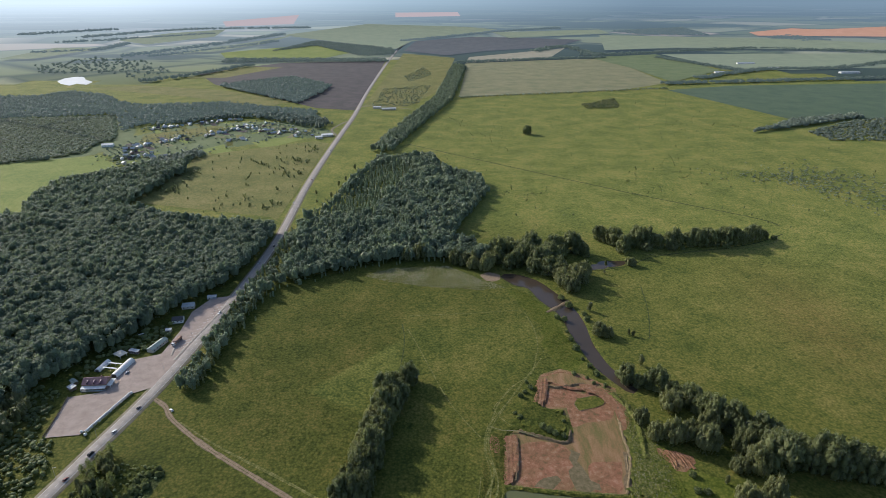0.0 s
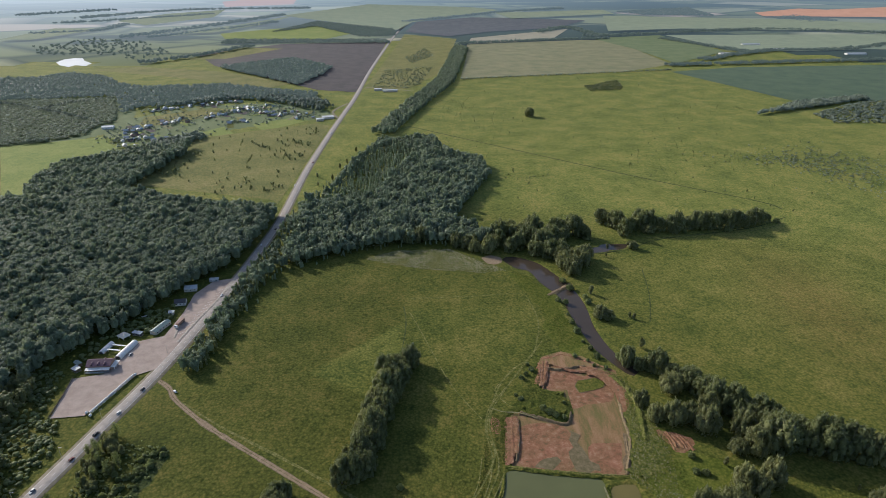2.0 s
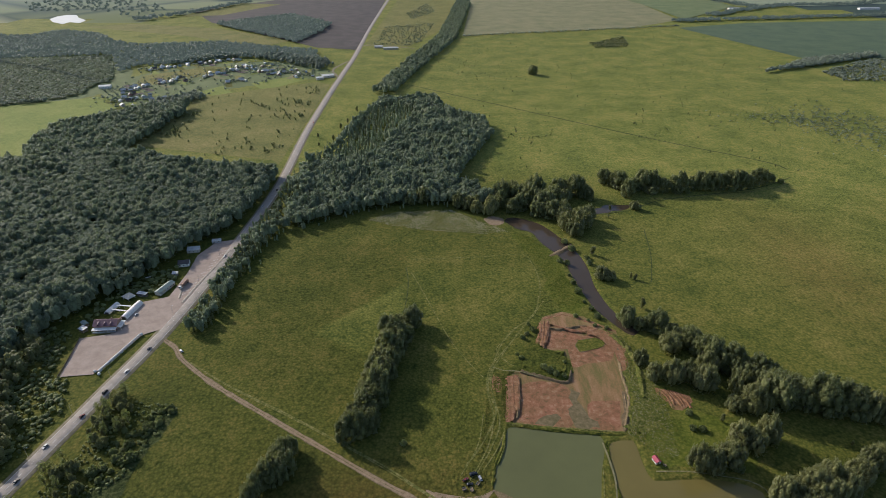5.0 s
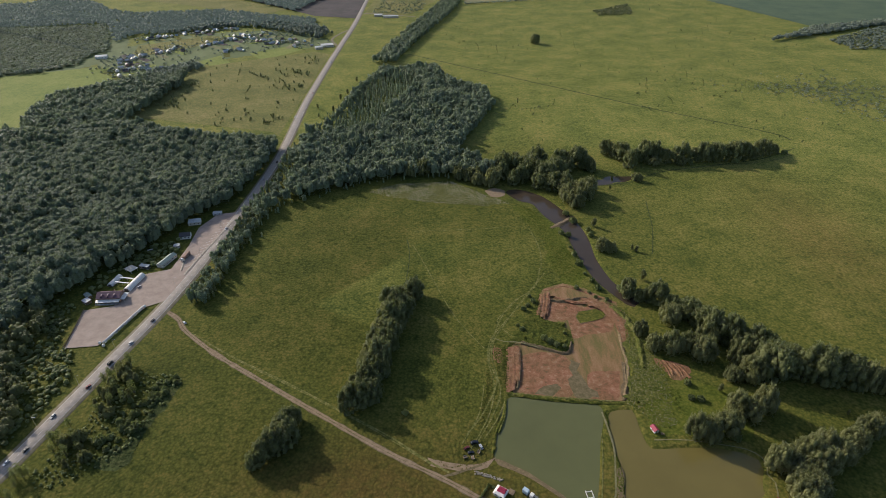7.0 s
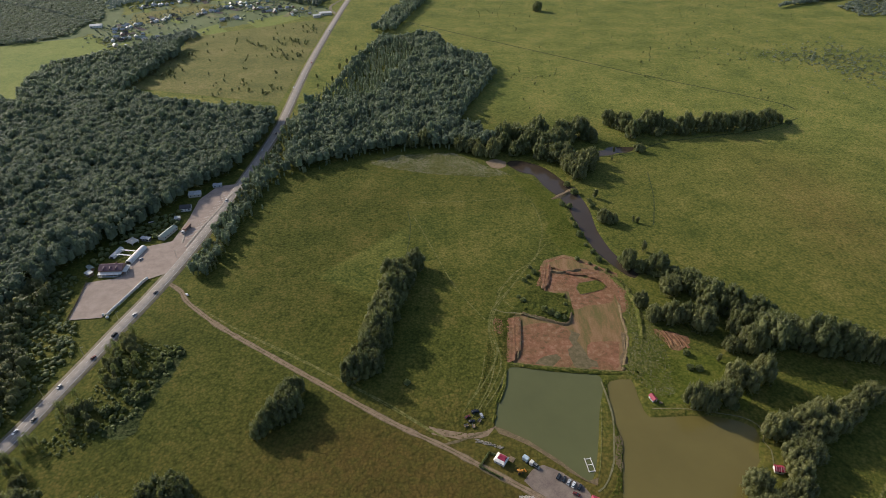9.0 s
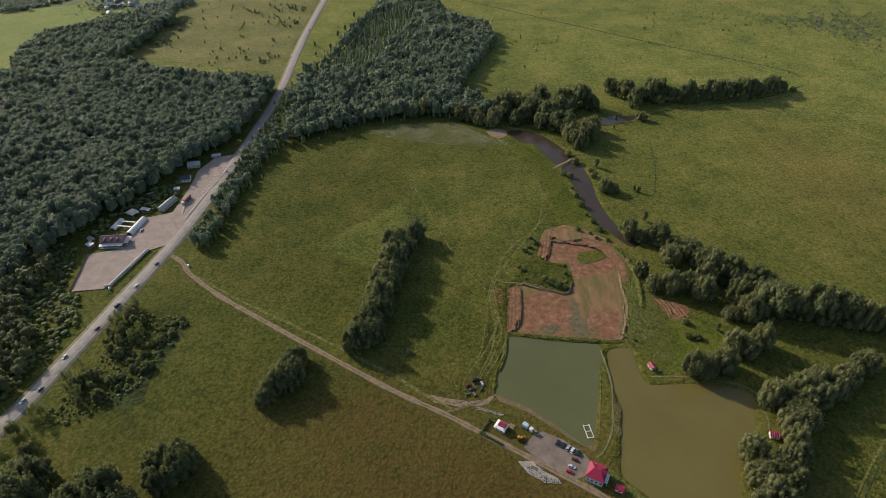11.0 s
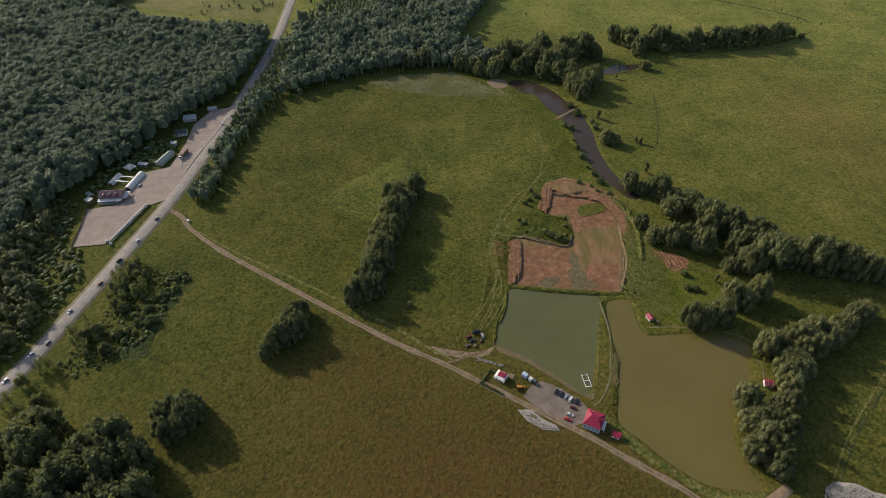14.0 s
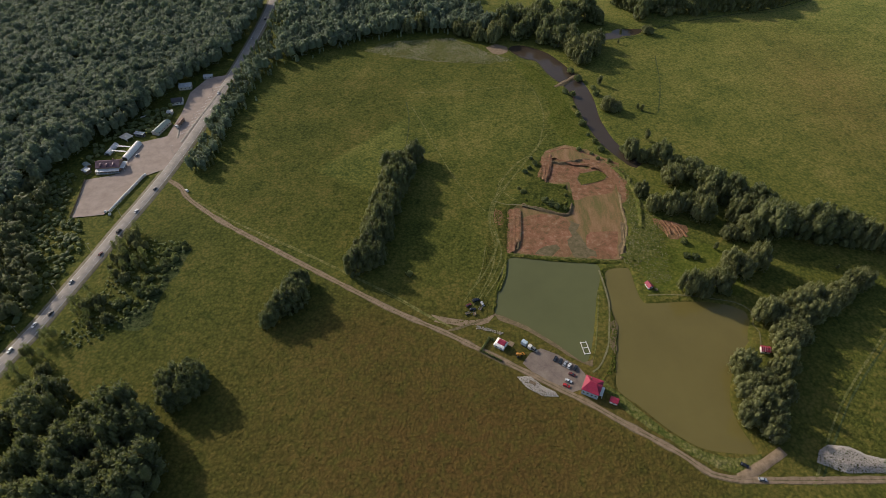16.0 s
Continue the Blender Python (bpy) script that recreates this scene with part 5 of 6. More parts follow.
def gable(bm, lx, ly, z, rise, over=0.4, thick=0.18):
    """A pitched roof with its ridge along x, as two thick slopes."""
    hx, hy = lx / 2 + over, ly / 2 + over
    drop = rise * over / (ly / 2)
    for s in (1, -1):
        hull(bm, [(-hx, s * hy, z - drop), (hx, s * hy, z - drop), (-hx, 0, z + rise), (hx, 0, z + rise),
                  (-hx, s * hy, z - drop + thick), (hx, s * hy, z - drop + thick), (-hx, 0, z + rise + thick), (hx, 0, z + rise + thick)])
    return bm


def hip(bm, lx, ly, z, rise, over=0.5, ridge=0.4):
    hx, hy, r = lx / 2 + over, ly / 2 + over, lx / 2 * ridge
    hull(bm, [(-hx, -hy, z), (hx, -hy, z), (hx, hy, z), (-hx, hy, z), (-hx, -hy, z + 0.15), (hx, -hy, z + 0.15), (hx, hy, z + 0.15), (-hx, hy, z + 0.15), (-r, 0, z + rise), (r, 0, z + rise)])
    return bm


def thing(name, x, y, rz=0.0, label="", category="", group="", z=0.0):
    ob = new(name)
    ob.matrix_basis = pose(x, y, z, 0, 0, rz)
    return tagged(ob, label, category, group)


B = bmesh.new
M_WHITE = plain("white_paint", (0.70, 0.68, 0.64), 0.5)
M_RED = plain("crimson_metal_roof", (0.29, 0.022, 0.055), 0.45, vary=0.1)
M_PURPLE = plain("plum_metal_roof", (0.16, 0.085, 0.10), 0.55)
M_GREY = plain("grey_sheet_roof", (0.44, 0.45, 0.45), 0.6, vary=0.2)
M_DARK = plain("dark_sheet", (0.05, 0.05, 0.055), 0.6)
M_GREENROOF = plain("grey_green_roof", (0.20, 0.25, 0.22), 0.6)
M_BLUE = plain("pale_blue_boards", (0.40, 0.50, 0.58), 0.6)
M_WOOD = plain("weathered_wood", (0.22, 0.16, 0.10), 0.85, vary=0.25)
M_BRICK = plain("dull_brick_wall", (0.30, 0.19, 0.14), 0.85)
M_CREAM = plain("cream_wall", (0.55, 0.50, 0.42), 0.8)
M_SHELTER = plain("off_white_sheet", (0.62, 0.59, 0.54), 0.6, vary=0.2)
M_TYRE = plain("tyre_rubber", (0.025, 0.025, 0.025), 0.8)
M_STEEL = plain("dull_steel", (0.35, 0.35, 0.36), 0.4, 0.8)
M_ORANGE = plain("orange_paint", (0.62, 0.26, 0.04), 0.5)
M_LINE = plain("worn_white_line", (0.62, 0.61, 0.58), 0.8, vary=0.25, size=0.6)
M_KERB = plain("concrete_kerb", (0.33, 0.29, 0.24), 0.9, vary=0.25)
M_ROCK = soil_like("pale_limestone", [(0.3, (0.30, 0.27, 0.235)), (0.7, (0.54, 0.49, 0.44))], 0.8, 0.3, 0.1)
gm, gn, gl, gb = material("dark_window_glass", 0.08, spec=0.6)
gb.inputs["Base Color"].default_value = (0.03, 0.04, 0.05, 1)
M_GLASS = gm
CAR_PAINT = {}
for nm, c in (("white", (0.75, 0.75, 0.74)), ("black", (0.02, 0.02, 0.022)), ("silver", (0.42, 0.43, 0.44)), ("red", (0.55, 0.03, 0.03)), ("maroon", (0.16, 0.03, 0.025)), ("blue", (0.05, 0.08, 0.16)), ("beige", (0.42, 0.38, 0.30))):
    cm, cn, cl, cb = material(nm + "_car_paint", 0.25, 0.2, 0.5)
    cb.inputs["Coat Weight"].default_value = 0.6
    cl.new(ramp(cn, cl, noise_tex(cn, cl, 0.9, 3), [(0.3, tuple(a * 0.9 for a in c)), (0.7, c)]), cb.inputs["Base Color"])
    CAR_PAINT[nm] = cm


def car(x, y, rz, paint, where_it_is, van=False, group="", z=0.0):
    """A passenger car or a van, nose along +x."""
    L, Wd, hb, ht = (5.2, 2.0, 1.1, 2.2) if van else (4.3, 1.75, 0.85, 1.45)
    root = thing("van" if van else "car", x, y, rz, f"{paint} {'van' if van else 'passenger car'} {where_it_is}", "van" if van else "car", group, z)
    bm = B()
    hull(bm, [(-L / 2, s * Wd / 2, h) for s in (-1, 1) for h in (0.35, hb)] + [(L / 2 - 0.1, s * Wd / 2 * 0.92, h) for s in (-1, 1) for h in (0.35, hb * 0.78)] + [(L * 0.2, s * Wd / 2, hb) for s in (-1, 1)])
    part("body", bm, CAR_PAINT[paint], root)
    x0, x1 = (-L * 0.48, L * 0.30) if van else (-L * 0.42, L * 0.22)
    bm = B()
    hull(bm, [(x0, s * Wd * 0.47, hb - 0.02) for s in (-1, 1)] + [(x1, s * Wd * 0.46, hb - 0.06) for s in (-1, 1)] + [(x0 + 0.35, s * Wd * 0.38, ht - 0.06) for s in (-1, 1)] + [(x1 - 0.75, s * Wd * 0.38, ht - 0.06) for s in (-1, 1)])
    part("glazing", bm, M_GLASS, root, "dark tinted car windows")
    bm = B()
    hull(bm, [(x0 + 0.3, s * Wd * 0.39, ht - 0.08) for s in (-1, 1)] + [(x1 - 0.7, s * Wd * 0.39, ht - 0.08) for s in (-1, 1)] + [(x0 + 0.45, s * Wd * 0.34, ht) for s in (-1, 1)] + [(x1 - 0.9, s * Wd * 0.34, ht) for s in (-1, 1)])
    part("roof", bm, CAR_PAINT[paint], root)
    for sx in (-0.3, 0.31):
        for sy in (-1, 1):
            w = part("wheel", cyl(B(), 0.33, 0.22, (L * sx, sy * (Wd / 2 - 0.08), 0.33), "Y", 12), M_TYRE, root)
    return root


def building(name, x, y, rz, lx, ly, h, rise, wall, roof, label, style="gable", windows=3, category="building", group="", door=True):
    """A house or shed: walls, roof, windows with frames, a door, a base."""
    root = thing(name, x, y, rz, label, category, group)
    bm = box(B(), (lx, ly, h))
    if style == "gable":
        hull(bm, [(s * lx / 2, t * ly / 2, h - 0.02) for s in (-1, 1) for t in (-1, 1)] + [(s * lx / 2, 0, h + rise - 0.03) for s in (-1, 1)])
    part("wall", bm, wall, root)
    part("plinth", box(B(), (lx + 0.16, ly + 0.16, 0.4)), M_KERB, root)
    if style == "gable":
        part("roof", gable(B(), lx, ly, h, rise), roof, root)
    elif style == "hip":
        part("roof", hip(B(), lx, ly, h, rise), roof, root)
    else:
        bm = B()
        hull(bm, [(s * (lx / 2 + 0.3), t * (ly / 2 + 0.3), h + k + (rise if t > 0 else 0)) for s in (-1, 1) for t in (-1, 1) for k in (0.0, 0.2)])
        part("roof", bm, roof, root)
    for i in range(windows):
        wx = (i + 0.5) / windows * lx - lx / 2
        for s in (-1, 1):
            wz = h * 0.38
            fr = part("window", box(B(), (min(1.5, lx / windows * 0.7), 0.12, min(1.5, h * 0.42)), (wx, s * (ly / 2 + 0.03), wz)), M_WHITE, root)
            part("pane", box(B(), (min(1.2, lx / windows * 0.55), 0.06, min(1.2, h * 0.34)), (wx, s * (ly / 2 + 0.085), wz + 0.15)), M_GLASS, fr)
    if door:
        part("door", box(B(), (0.12, 1.0, 2.05), (lx / 2 + 0.02, 0, 0.1)), M_WOOD, root)
    return root


# ---- the lorry park ----
cafe = building("roadside_cafe", -286.5, 401, 4, 19, 10, 5.0, 3.0, M_BRICK, M_PURPLE, "two-storey roadside cafe with plum-red roof and white porch", "gable", 5)
for i in range(3):
    d = part("dormer", hull(B(), [(i * 5.2 - 6.2, -5.0, 5.2), (i * 5.2 - 4.2, -5.0, 5.2), (i * 5.2 - 6.2, -2.0, 6.9), (i * 5.2 - 4.2, -2.0, 6.9), (i * 5.2 - 5.2, -5.0, 7.0), (i * 5.2 - 5.2, -1.5, 7.4)]), M_PURPLE, cafe)
    part("dormer_window", box(B(), (0.9, 0.08, 0.9), (i * 5.2 - 5.2, -5.04, 5.4)), M_GLASS, d)
part("porch_roof", hull(B(), [(s * 9.8, y, z + k) for s in (-1, 1) for y, z in ((-5.0, 3.3), (-8.4, 2.8)) for k in (0, 0.15)]), M_WHITE, cafe)
part("porch_deck", box(B(), (19.6, 3.6, 0.5), (0, -6.9, 0)), M_KERB, cafe)
for i in range(7):
    part("porch_post", cyl(B(), 0.13, 2.6, (i * 3.2 - 9.6, -8.2, 1.6)), M_WHITE, cafe)
    if i < 6:
        part("railing", box(B(), (3.0, 0.08, 0.5), (i * 3.2 - 8.0, -8.2, 0.75)), M_BLUE, cafe)
part("side_porch", hull(B(), [(x, s * 5.0, z) for s in (-1, 1) for x, z in ((9.5, 3.5), (13.0, 3.0), (9.5, 3.3), (13.0, 2.8))]), M_WHITE, cafe)
for i in range(4):
    part("porch_post", cyl(B(), 0.13, 2.9, (12.8, i * 3.5 - 5.2, 1.45)), M_WHITE, cafe)
part("chimney", box(B(), (0.9, 0.9, 3.2), (4, 1.5, 5.6)), M_BRICK, cafe)


def arched(x, y, rz, length, r, label, wall=0.6):
    root = thing("arched_hangar", x, y, rz, label, "hangar", "arched hangars")
    bm = cyl(B(), r, length, (0, 0, wall), "Y", 24)
    bmesh.ops.bisect_plane(bm, geom=bm.verts[:] + bm.edges[:] + bm.faces[:], plane_co=(0, 0, wall), plane_no=(0, 0, -1), clear_outer=True)
    part("cover", bm, M_WHITE, root)
    for s in (-1, 1):
        part("side_wall", box(B(), (0.2, length, wall), (s * (r - 0.1), 0, 0)), M_KERB, root)
    part("end_door", box(B(), (r * 1.2, 0.15, r * 0.8), (0, -length / 2 - 0.05, 0)), M_DARK, root)
    for i in range(int(length / 3)):
        rib = cyl(B(), r + 0.06, 0.12, (0, i * 3 - length / 2 + 1.5, wall), "Y", 24)
        bmesh.ops.bisect_plane(rib, geom=rib.verts[:] + rib.edges[:] + rib.faces[:], plane_co=(0, 0, wall), plane_no=(0, 0, -1), clear_outer=True)
        part("rib", rib, M_CREAM, root)
    return root


arched(-296, 427, -8, 15, 2.6, "white arched hangar behind the cafe")
arched(-277, 424, -8, 24, 3.2, "long white arched hangar beside the lorry park")
pergola = thing("covered_walk", -286.5, 426, -8, "white roofed walk between the arched hangars", "covered walk")
for y in (-4, 3):
    part("walk_roof", box(B(), (13.6, 1.4, 0.15), (0, y, 2.8)), M_WHITE, pergola)
    for x in (-5, 0, 5):
        part("post", cyl(B(), 0.1, 2.8, (x, y, 1.4)), M_WHITE, pergola)
can = thing("pavilion", -289, 444, -30, "open pavilion with a cream hipped roof", "pavilion")
part("roof", hip(B(), 9, 7, 3.0, 2.2), M_CREAM, can)
for sx in (-1, 1):
    for sy in (-1, 1):
        part("post", cyl(B(), 0.15, 3.0, (sx * 4, sy * 3, 1.5)), M_WHITE, can)
building("kiosk", -279, 449, -12, 9, 3.2, 2.8, 0.4, M_DARK, M_GREY, "dark roadside kiosk with a pale sheet roof", "flat", 3, "kiosk")
building("service_shed", -262.5, 459, 74, 20, 6.5, 3.2, 1.4, M_CREAM, M_GREENROOF, "long low shed with grey-green pitched roof", "gable", 5, "shed")
building("white_house", -262, 504, 12, 10, 7.5, 3.6, 2.4, M_WHITE, M_DARK, "small white house with a dark roof under the forest edge", "gable", 3, "house")
building("grey_shed", -263, 532, 12, 12, 6.5, 3.2, 1.0, M_CREAM, M_GREY, "grey-roofed shed under the forest edge", "flat", 3, "shed")
building("small_shed", -263.5, 485, 8, 5, 3.5, 2.6, 0.5, M_CREAM, M_GREY, "small pale shed beside the lorry park", "flat", 1, "shed")
building("low_shed", -246, 552, 10, 9, 4, 2.6, 0.5, M_GREY, M_GREY, "low grey shed at the forest edge", "flat", 2, "shed")
building("garage", -305, 396, -30, 6, 4.5, 2.6, 0.5, M_WOOD, M_GREY, "small grey outbuilding beside the cafe", "flat", 1, "shed")
building("outhouse", -308, 404, -36, 7, 3.5, 2.4, 0.6, M_WOOD, M_GREENROOF, "low green-roofed outbuilding beside the cafe", "gable", 2, "shed")
boat = thing("boat_trailer", -287.6, 480, 30, "white wooden boat lying in the grass", "boat")
part("hull", hull(B(), [(-2.6, -0.9, 0.8), (-2.6, 0.9, 0.8), (2.0, -0.8, 0.9), (2.0, 0.8, 0.9), (3.2, 0, 1.0), (-2.2, 0, 0.1), (1.8, 0, 0.1)]), M_WHITE, boat)
shelter = thing("long_shelter", -259.6, 366, -13.5, "long white barrel-roofed shelter along the highway", "shelter")
bm = cyl(B(), 0.85, 47, (0, 0, 1.5), "Y", 16)
bmesh.ops.bisect_plane(bm, geom=bm.verts[:] + bm.edges[:] + bm.faces[:], plane_co=(0, 0, 1.5), plane_no=(0, 0, -1), clear_outer=True)
part("barrel_roof", bm, M_SHELTER, shelter)
for i in range(13):
    for s in (-1, 1):
        part("post", box(B(), (0.18, 0.18, 1.5), (s * 0.75, i * 3.8 - 22.8, 0)), M_WHITE, shelter)
    if i < 12:
        part("panel", box(B(), (0.08, 2.4, 1.1), (0.75, i * 3.8 - 20.9, 0.1)), M_CREAM if i % 3 else M_WHITE, shelter)
for x, y in ((-267.5, 343.5), (-263, 340.5), (-253, 389.5)):
    tank = thing("water_tank", x, y, 0, "round white tank at the end of the shelter", "tank", "white tanks")
    bm = B()
    bmesh.ops.create_uvsphere(bm, u_segments=16, v_segments=10, radius=1.2, matrix=Matrix.Translation((0, 0, 1.5)))
    part("vessel", bm, M_WHITE, tank)
    part("stand", cyl(B(), 0.5, 0.8, (0, 0, 0.4)), M_STEEL, tank)


def lorry(x, y, rz, cab_mat, box_mat, label, length=12.0, z=0.0):
    root = thing("lorry", x, y, rz, label, "lorry", "", z)
    part("chassis", box(B(), (length, 1.0, 0.35), (0, 0, 0.75)), M_DARK, root)
    cab = part("cab", box(B(), (2.2, 2.45, 2.5), (length / 2 + 0.2, 0, 0.75), 0, 0.15), cab_mat, root)
    part("windscreen", box(B(), (0.08, 2.1, 0.9), (length / 2 + 1.32, 0, 2.0)), M_GLASS, cab)
    part("load_box", box(B(), (length - 2.4, 2.5, 2.6), (-1.0, 0, 1.12), 0, 0.05), box_mat, root)
    for sx in (length / 2, 0.5, -length / 2 + 2.6, -length / 2 + 1.3):
        for s in (-1, 1):
            part("wheel", cyl(B(), 0.5, 0.35, (sx, s * 1.05, 0.5), "Y", 14), M_TYRE, root)
    return root


lorry(-247.3, 466, -98, M_WHITE, M_BRICK, "rust-brown lorry with a white cab parked on gravel", 13, 0.5)
car(-270.5, 418, 80, "silver", "parked beside the arched hangar", group="parked cars", z=0.5)
fence = thing("board_fence", 0, 0, 0, "dark board fence along the lorry park", "fence")
fl = smooth_line([(-293, 338), (-297, 362), (-302, 385)], 2.4)
for (ax, ay), (bx, by) in zip(fl[:-1], fl[1:]):
    a = math.atan2(by - ay, bx - ax)
    part("post", box(B(), (0.15, 0.15, 1.9), (ax, ay, 0)), M_WOOD, fence)
    part("board", box(B(), (2.3, 0.06, 1.5), ((ax + bx) / 2, (ay + by) / 2, 0.2), a), M_WOOD, fence)
kerb = ribbon("traffic_island", [(-238, 437), (-234.5, 470), (-230, 500), (-225.5, 536)], 1.6, 0.85, M_KERB, 4.0, 0.3)
tagged(kerb, "long raised kerbed strip between lorry park and highway", "kerb", kind="structure")
kerb = ribbon("low_kerb", [(-243.5, 444), (-246.3, 458), (-246.8, 470)], 0.9, 0.9, M_KERB, 4.0, 0.3)
tagged(kerb, "short dark kerbed strip in the lorry park", "kerb", kind="structure")
lot = bpy.data.objects["parking_lot"]
for i in range(14):
    y = 452 + i * 6.2
    part("bay_line", box(B(), (6.4, 0.26, 0.012), (-240.5 + i * 0.7, y, 0.504), radians(35)), M_LINE, lot)

# ---- the highway's markings, cars and lamp posts ----
rl = smooth_line(ROAD[:17], 1.0)
rd = np.gradient(rl, axis=0)
dash = B()
box(dash, (3.4, 0.16, 0.012))
dash_ob = None
for i in range(6, len(rl) - 4, 9):
    if rl[i][1] > 620:
        break
    x, y = rl[i]
    a = math.degrees(math.atan2(rd[i][1], rd[i][0]))
    if dash_ob is None:
        dash_ob = part("lane_dash", dash, M_LINE, road)
        ob = dash_ob
    else:
        ob = new("lane_dash", dash_ob.data)
        ob.parent = road
    ob.matrix_basis = pose(x, y, 0.596, 0, 0, a)
for s in (-1, 1):
    nr = np.stack([-rd[:, 1], rd[:, 0]], 1) / np.linalg.norm(rd, axis=1)[:, None]
    e = rl + nr * s * 3.75
    ribbon("edge_line", [tuple(p) for p in e[::12]], 0.16, 0.575, M_LINE, 6.0, parent=road)


def on_road(y, side):
    i = int(np.argmin(abs(rl[:, 1] - y)))
    d = rd[i] / np.linalg.norm(rd[i])
    return rl[i][0] + d[1] * side * 1.9, rl[i][1] - d[0] * side * 1.9, math.degrees(math.atan2(d[1], d[0])) + (180 if side < 0 else 0)


for y, side, paint, van in ((344, 1, "white", False), (322, 1, "black", True), (298, 1, "maroon", False), (270, -1, "silver", False), (244, 1, "black", False), (233, -1, "white", False), (213, -1, "white", False),
                            (372, 1, "black", False), (520, -1, "white", False), (560, 1, "silver", False), (640, -1, "white", False), (690, 1, "black", True), (860, -1, "white", False), (980, 1, "red", False), (1180, -1, "white", True)):
    x, yy, a = on_road(y, side) if y < 760 else (-229 + side * 1.9, y, 90 if side > 0 else -90)
    car(x, yy, a, paint, "driving on the highway", van, "cars on the highway", 0.575)
car(-212, 369, 140, "white", "on the dirt track beside the highway", z=0.15)


def lamp_post(x, y, rz):
    root = thing("street_lamp", x, y, rz, "slim grey steel street lamp beside the highway", "street lamp", "street lamps", 0.1)
    part("pole", cyl(B(), 0.11, 9.0, (0, 0, 4.5), r2=0.07, seg=8), M_STEEL, root)
    part("arm", cyl(B(), 0.05, 1.8, (0.9, 0, 8.95), "X", 6), M_STEEL, root)
    part("lamp_head", box(B(), (0.7, 0.28, 0.16), (1.9, 0, 8.88), 0, 0.04), M_GREY, root)


for y in (226, 262, 300, 338, 420, 470, 520):
    i = int(np.argmin(abs(rl[:, 1] - y)))
    lamp_post(rl[i][0] - 6.6, rl[i][1], 0)

# ---- the fishing lodge and its yard ----
lodge = building("fishing_lodge", 81.0, 182.0, -26.6, 9.4, 9.8, 5.0, 3.2, M_BLUE, M_RED, "pale blue and white lodge with a crimson hipped roof", "hip", 4, "house")
part("front_gable", hull(B(), [(5.3, -2.4, 5.1), (5.3, 2.4, 5.1), (5.3, 0, 7.9), (0.4, 0, 8.15), (1.3, -1.9, 6.6), (1.3, 1.9, 6.6)]), M_RED, lodge)
part("porch", hull(B(), [(x, s * 3.2, z) for s in (-1, 1) for x, z in ((4.7, 2.9), (6.9, 2.5), (4.7, 2.75), (6.9, 2.35))]), M_WHITE, lodge)
for s in (-1, 0, 1):
    part("porch_post", box(B(), (0.18, 0.18, 2.4), (6.7, s * 3.0, 0)), M_WHITE, lodge)
part("white_band", box(B(), (9.52, 9.92, 0.35), (0, 0, 2.6)), M_WHITE, lodge)
part("chimney", box(B(), (0.7, 0.7, 1.8), (-2, 2, 7.0)), M_BRICK, lodge)
building("red_shed", 92.3, 174, -26, 4.2, 3.2, 2.3, 0.9, M_WHITE, M_RED, "small white shed with a crimson roof", "gable", 1, "shed")
hut = building("bath_hut", 30.8, 213.7, -32, 6.4, 5.4, 2.4, 0.0, M_WHITE, M_WHITE, "white hut with a small crimson roof beside the track", "flat", 2, "hut")
part("skirt_roof", hull(B(), [(sx * 3.7, sy * 3.2, 2.62) for sx in (-1, 1) for sy in (-1, 1)] + [(sx * 2.2 + 0.4, sy * 1.7 + 0.3, 3.7) for sx in (-1, 1) for sy in (-1, 1)]), M_WHITE, hut, "white sheet lower roof")
part("cap_roof", hull(B(), [(sx * 2.5 + 0.5, sy * 2.0 + 0.4, 3.62) for sx in (-1, 1) for sy in (-1, 1)] + [(-1.6, 0.3, 4.9), (2.6, 0.3, 4.9)]), M_RED, hut, "crimson upper roof")
deck = thing("wooden_deck", 37.2, 215.2, -32, "brown plank deck beside the hut", "deck")
for i in range(12):
    part("plank", box(B(), (3.6, 0.27, 0.12), (0, i * 0.3 - 1.7, 0.12)), M_WOOD, deck)
for x, y, a, p in ((63.1, 203.4, 58, "black"), (65.9, 201.6, 60, "black"), (68.4, 199.8, 58, "silver"), (70.7, 198.2, 59, "white"), (74.0, 196.6, 57, "black"), (71.4, 192.2, -28, "maroon"), (68.7, 187.8, -26, "white"), (67.0, 184.7, -27, "red")):
    car(x, y, a, p, "parked on the gravel yard", group="cars parked at the lodge", z=0.1)
car(50.9, 210.2, -40, "beige", "parked on the gravel yard", True, "cars parked at the lodge", 0.1)
car(152.5, 136, -30, "black", "standing on the dirt track", z=0.15)
car(159, 128.4, -8, "silver", "standing on the dirt track", z=0.15)
lorry(46, 213.4, -40, M_WHITE, M_BLUE, "small white lorry with a pale blue box", 6.0, 0.1)
digger = thing("tractor", 41.2, 206.2, 20, "orange tractor with a loader arm on the yard", "tractor", z=0.1)
part("body", box(B(), (3.0, 1.2, 0.9), (0.3, 0, 0.8), 0, 0.08), M_ORANGE, digger)
cab = part("cab", box(B(), (1.4, 1.4, 1.4), (-0.9, 0, 1.6), 0, 0.08), M_ORANGE, digger)
part("glass", box(B(), (1.44, 1.2, 0.8), (-0.9, 0, 2.0)), M_GLASS, cab)
for sx, r in ((-1.0, 0.8), (1.3, 0.5)):
    for s in (-1, 1):
        part("wheel", cyl(B(), r, 0.4, (sx, s * 0.95, r), "Y", 14), M_TYRE, digger)
for s in (-1, 1):
    part("loader_arm", box(B(), (2.6, 0.14, 0.18), (2.0, s * 0.6, 1.0)), M_ORANGE, digger)
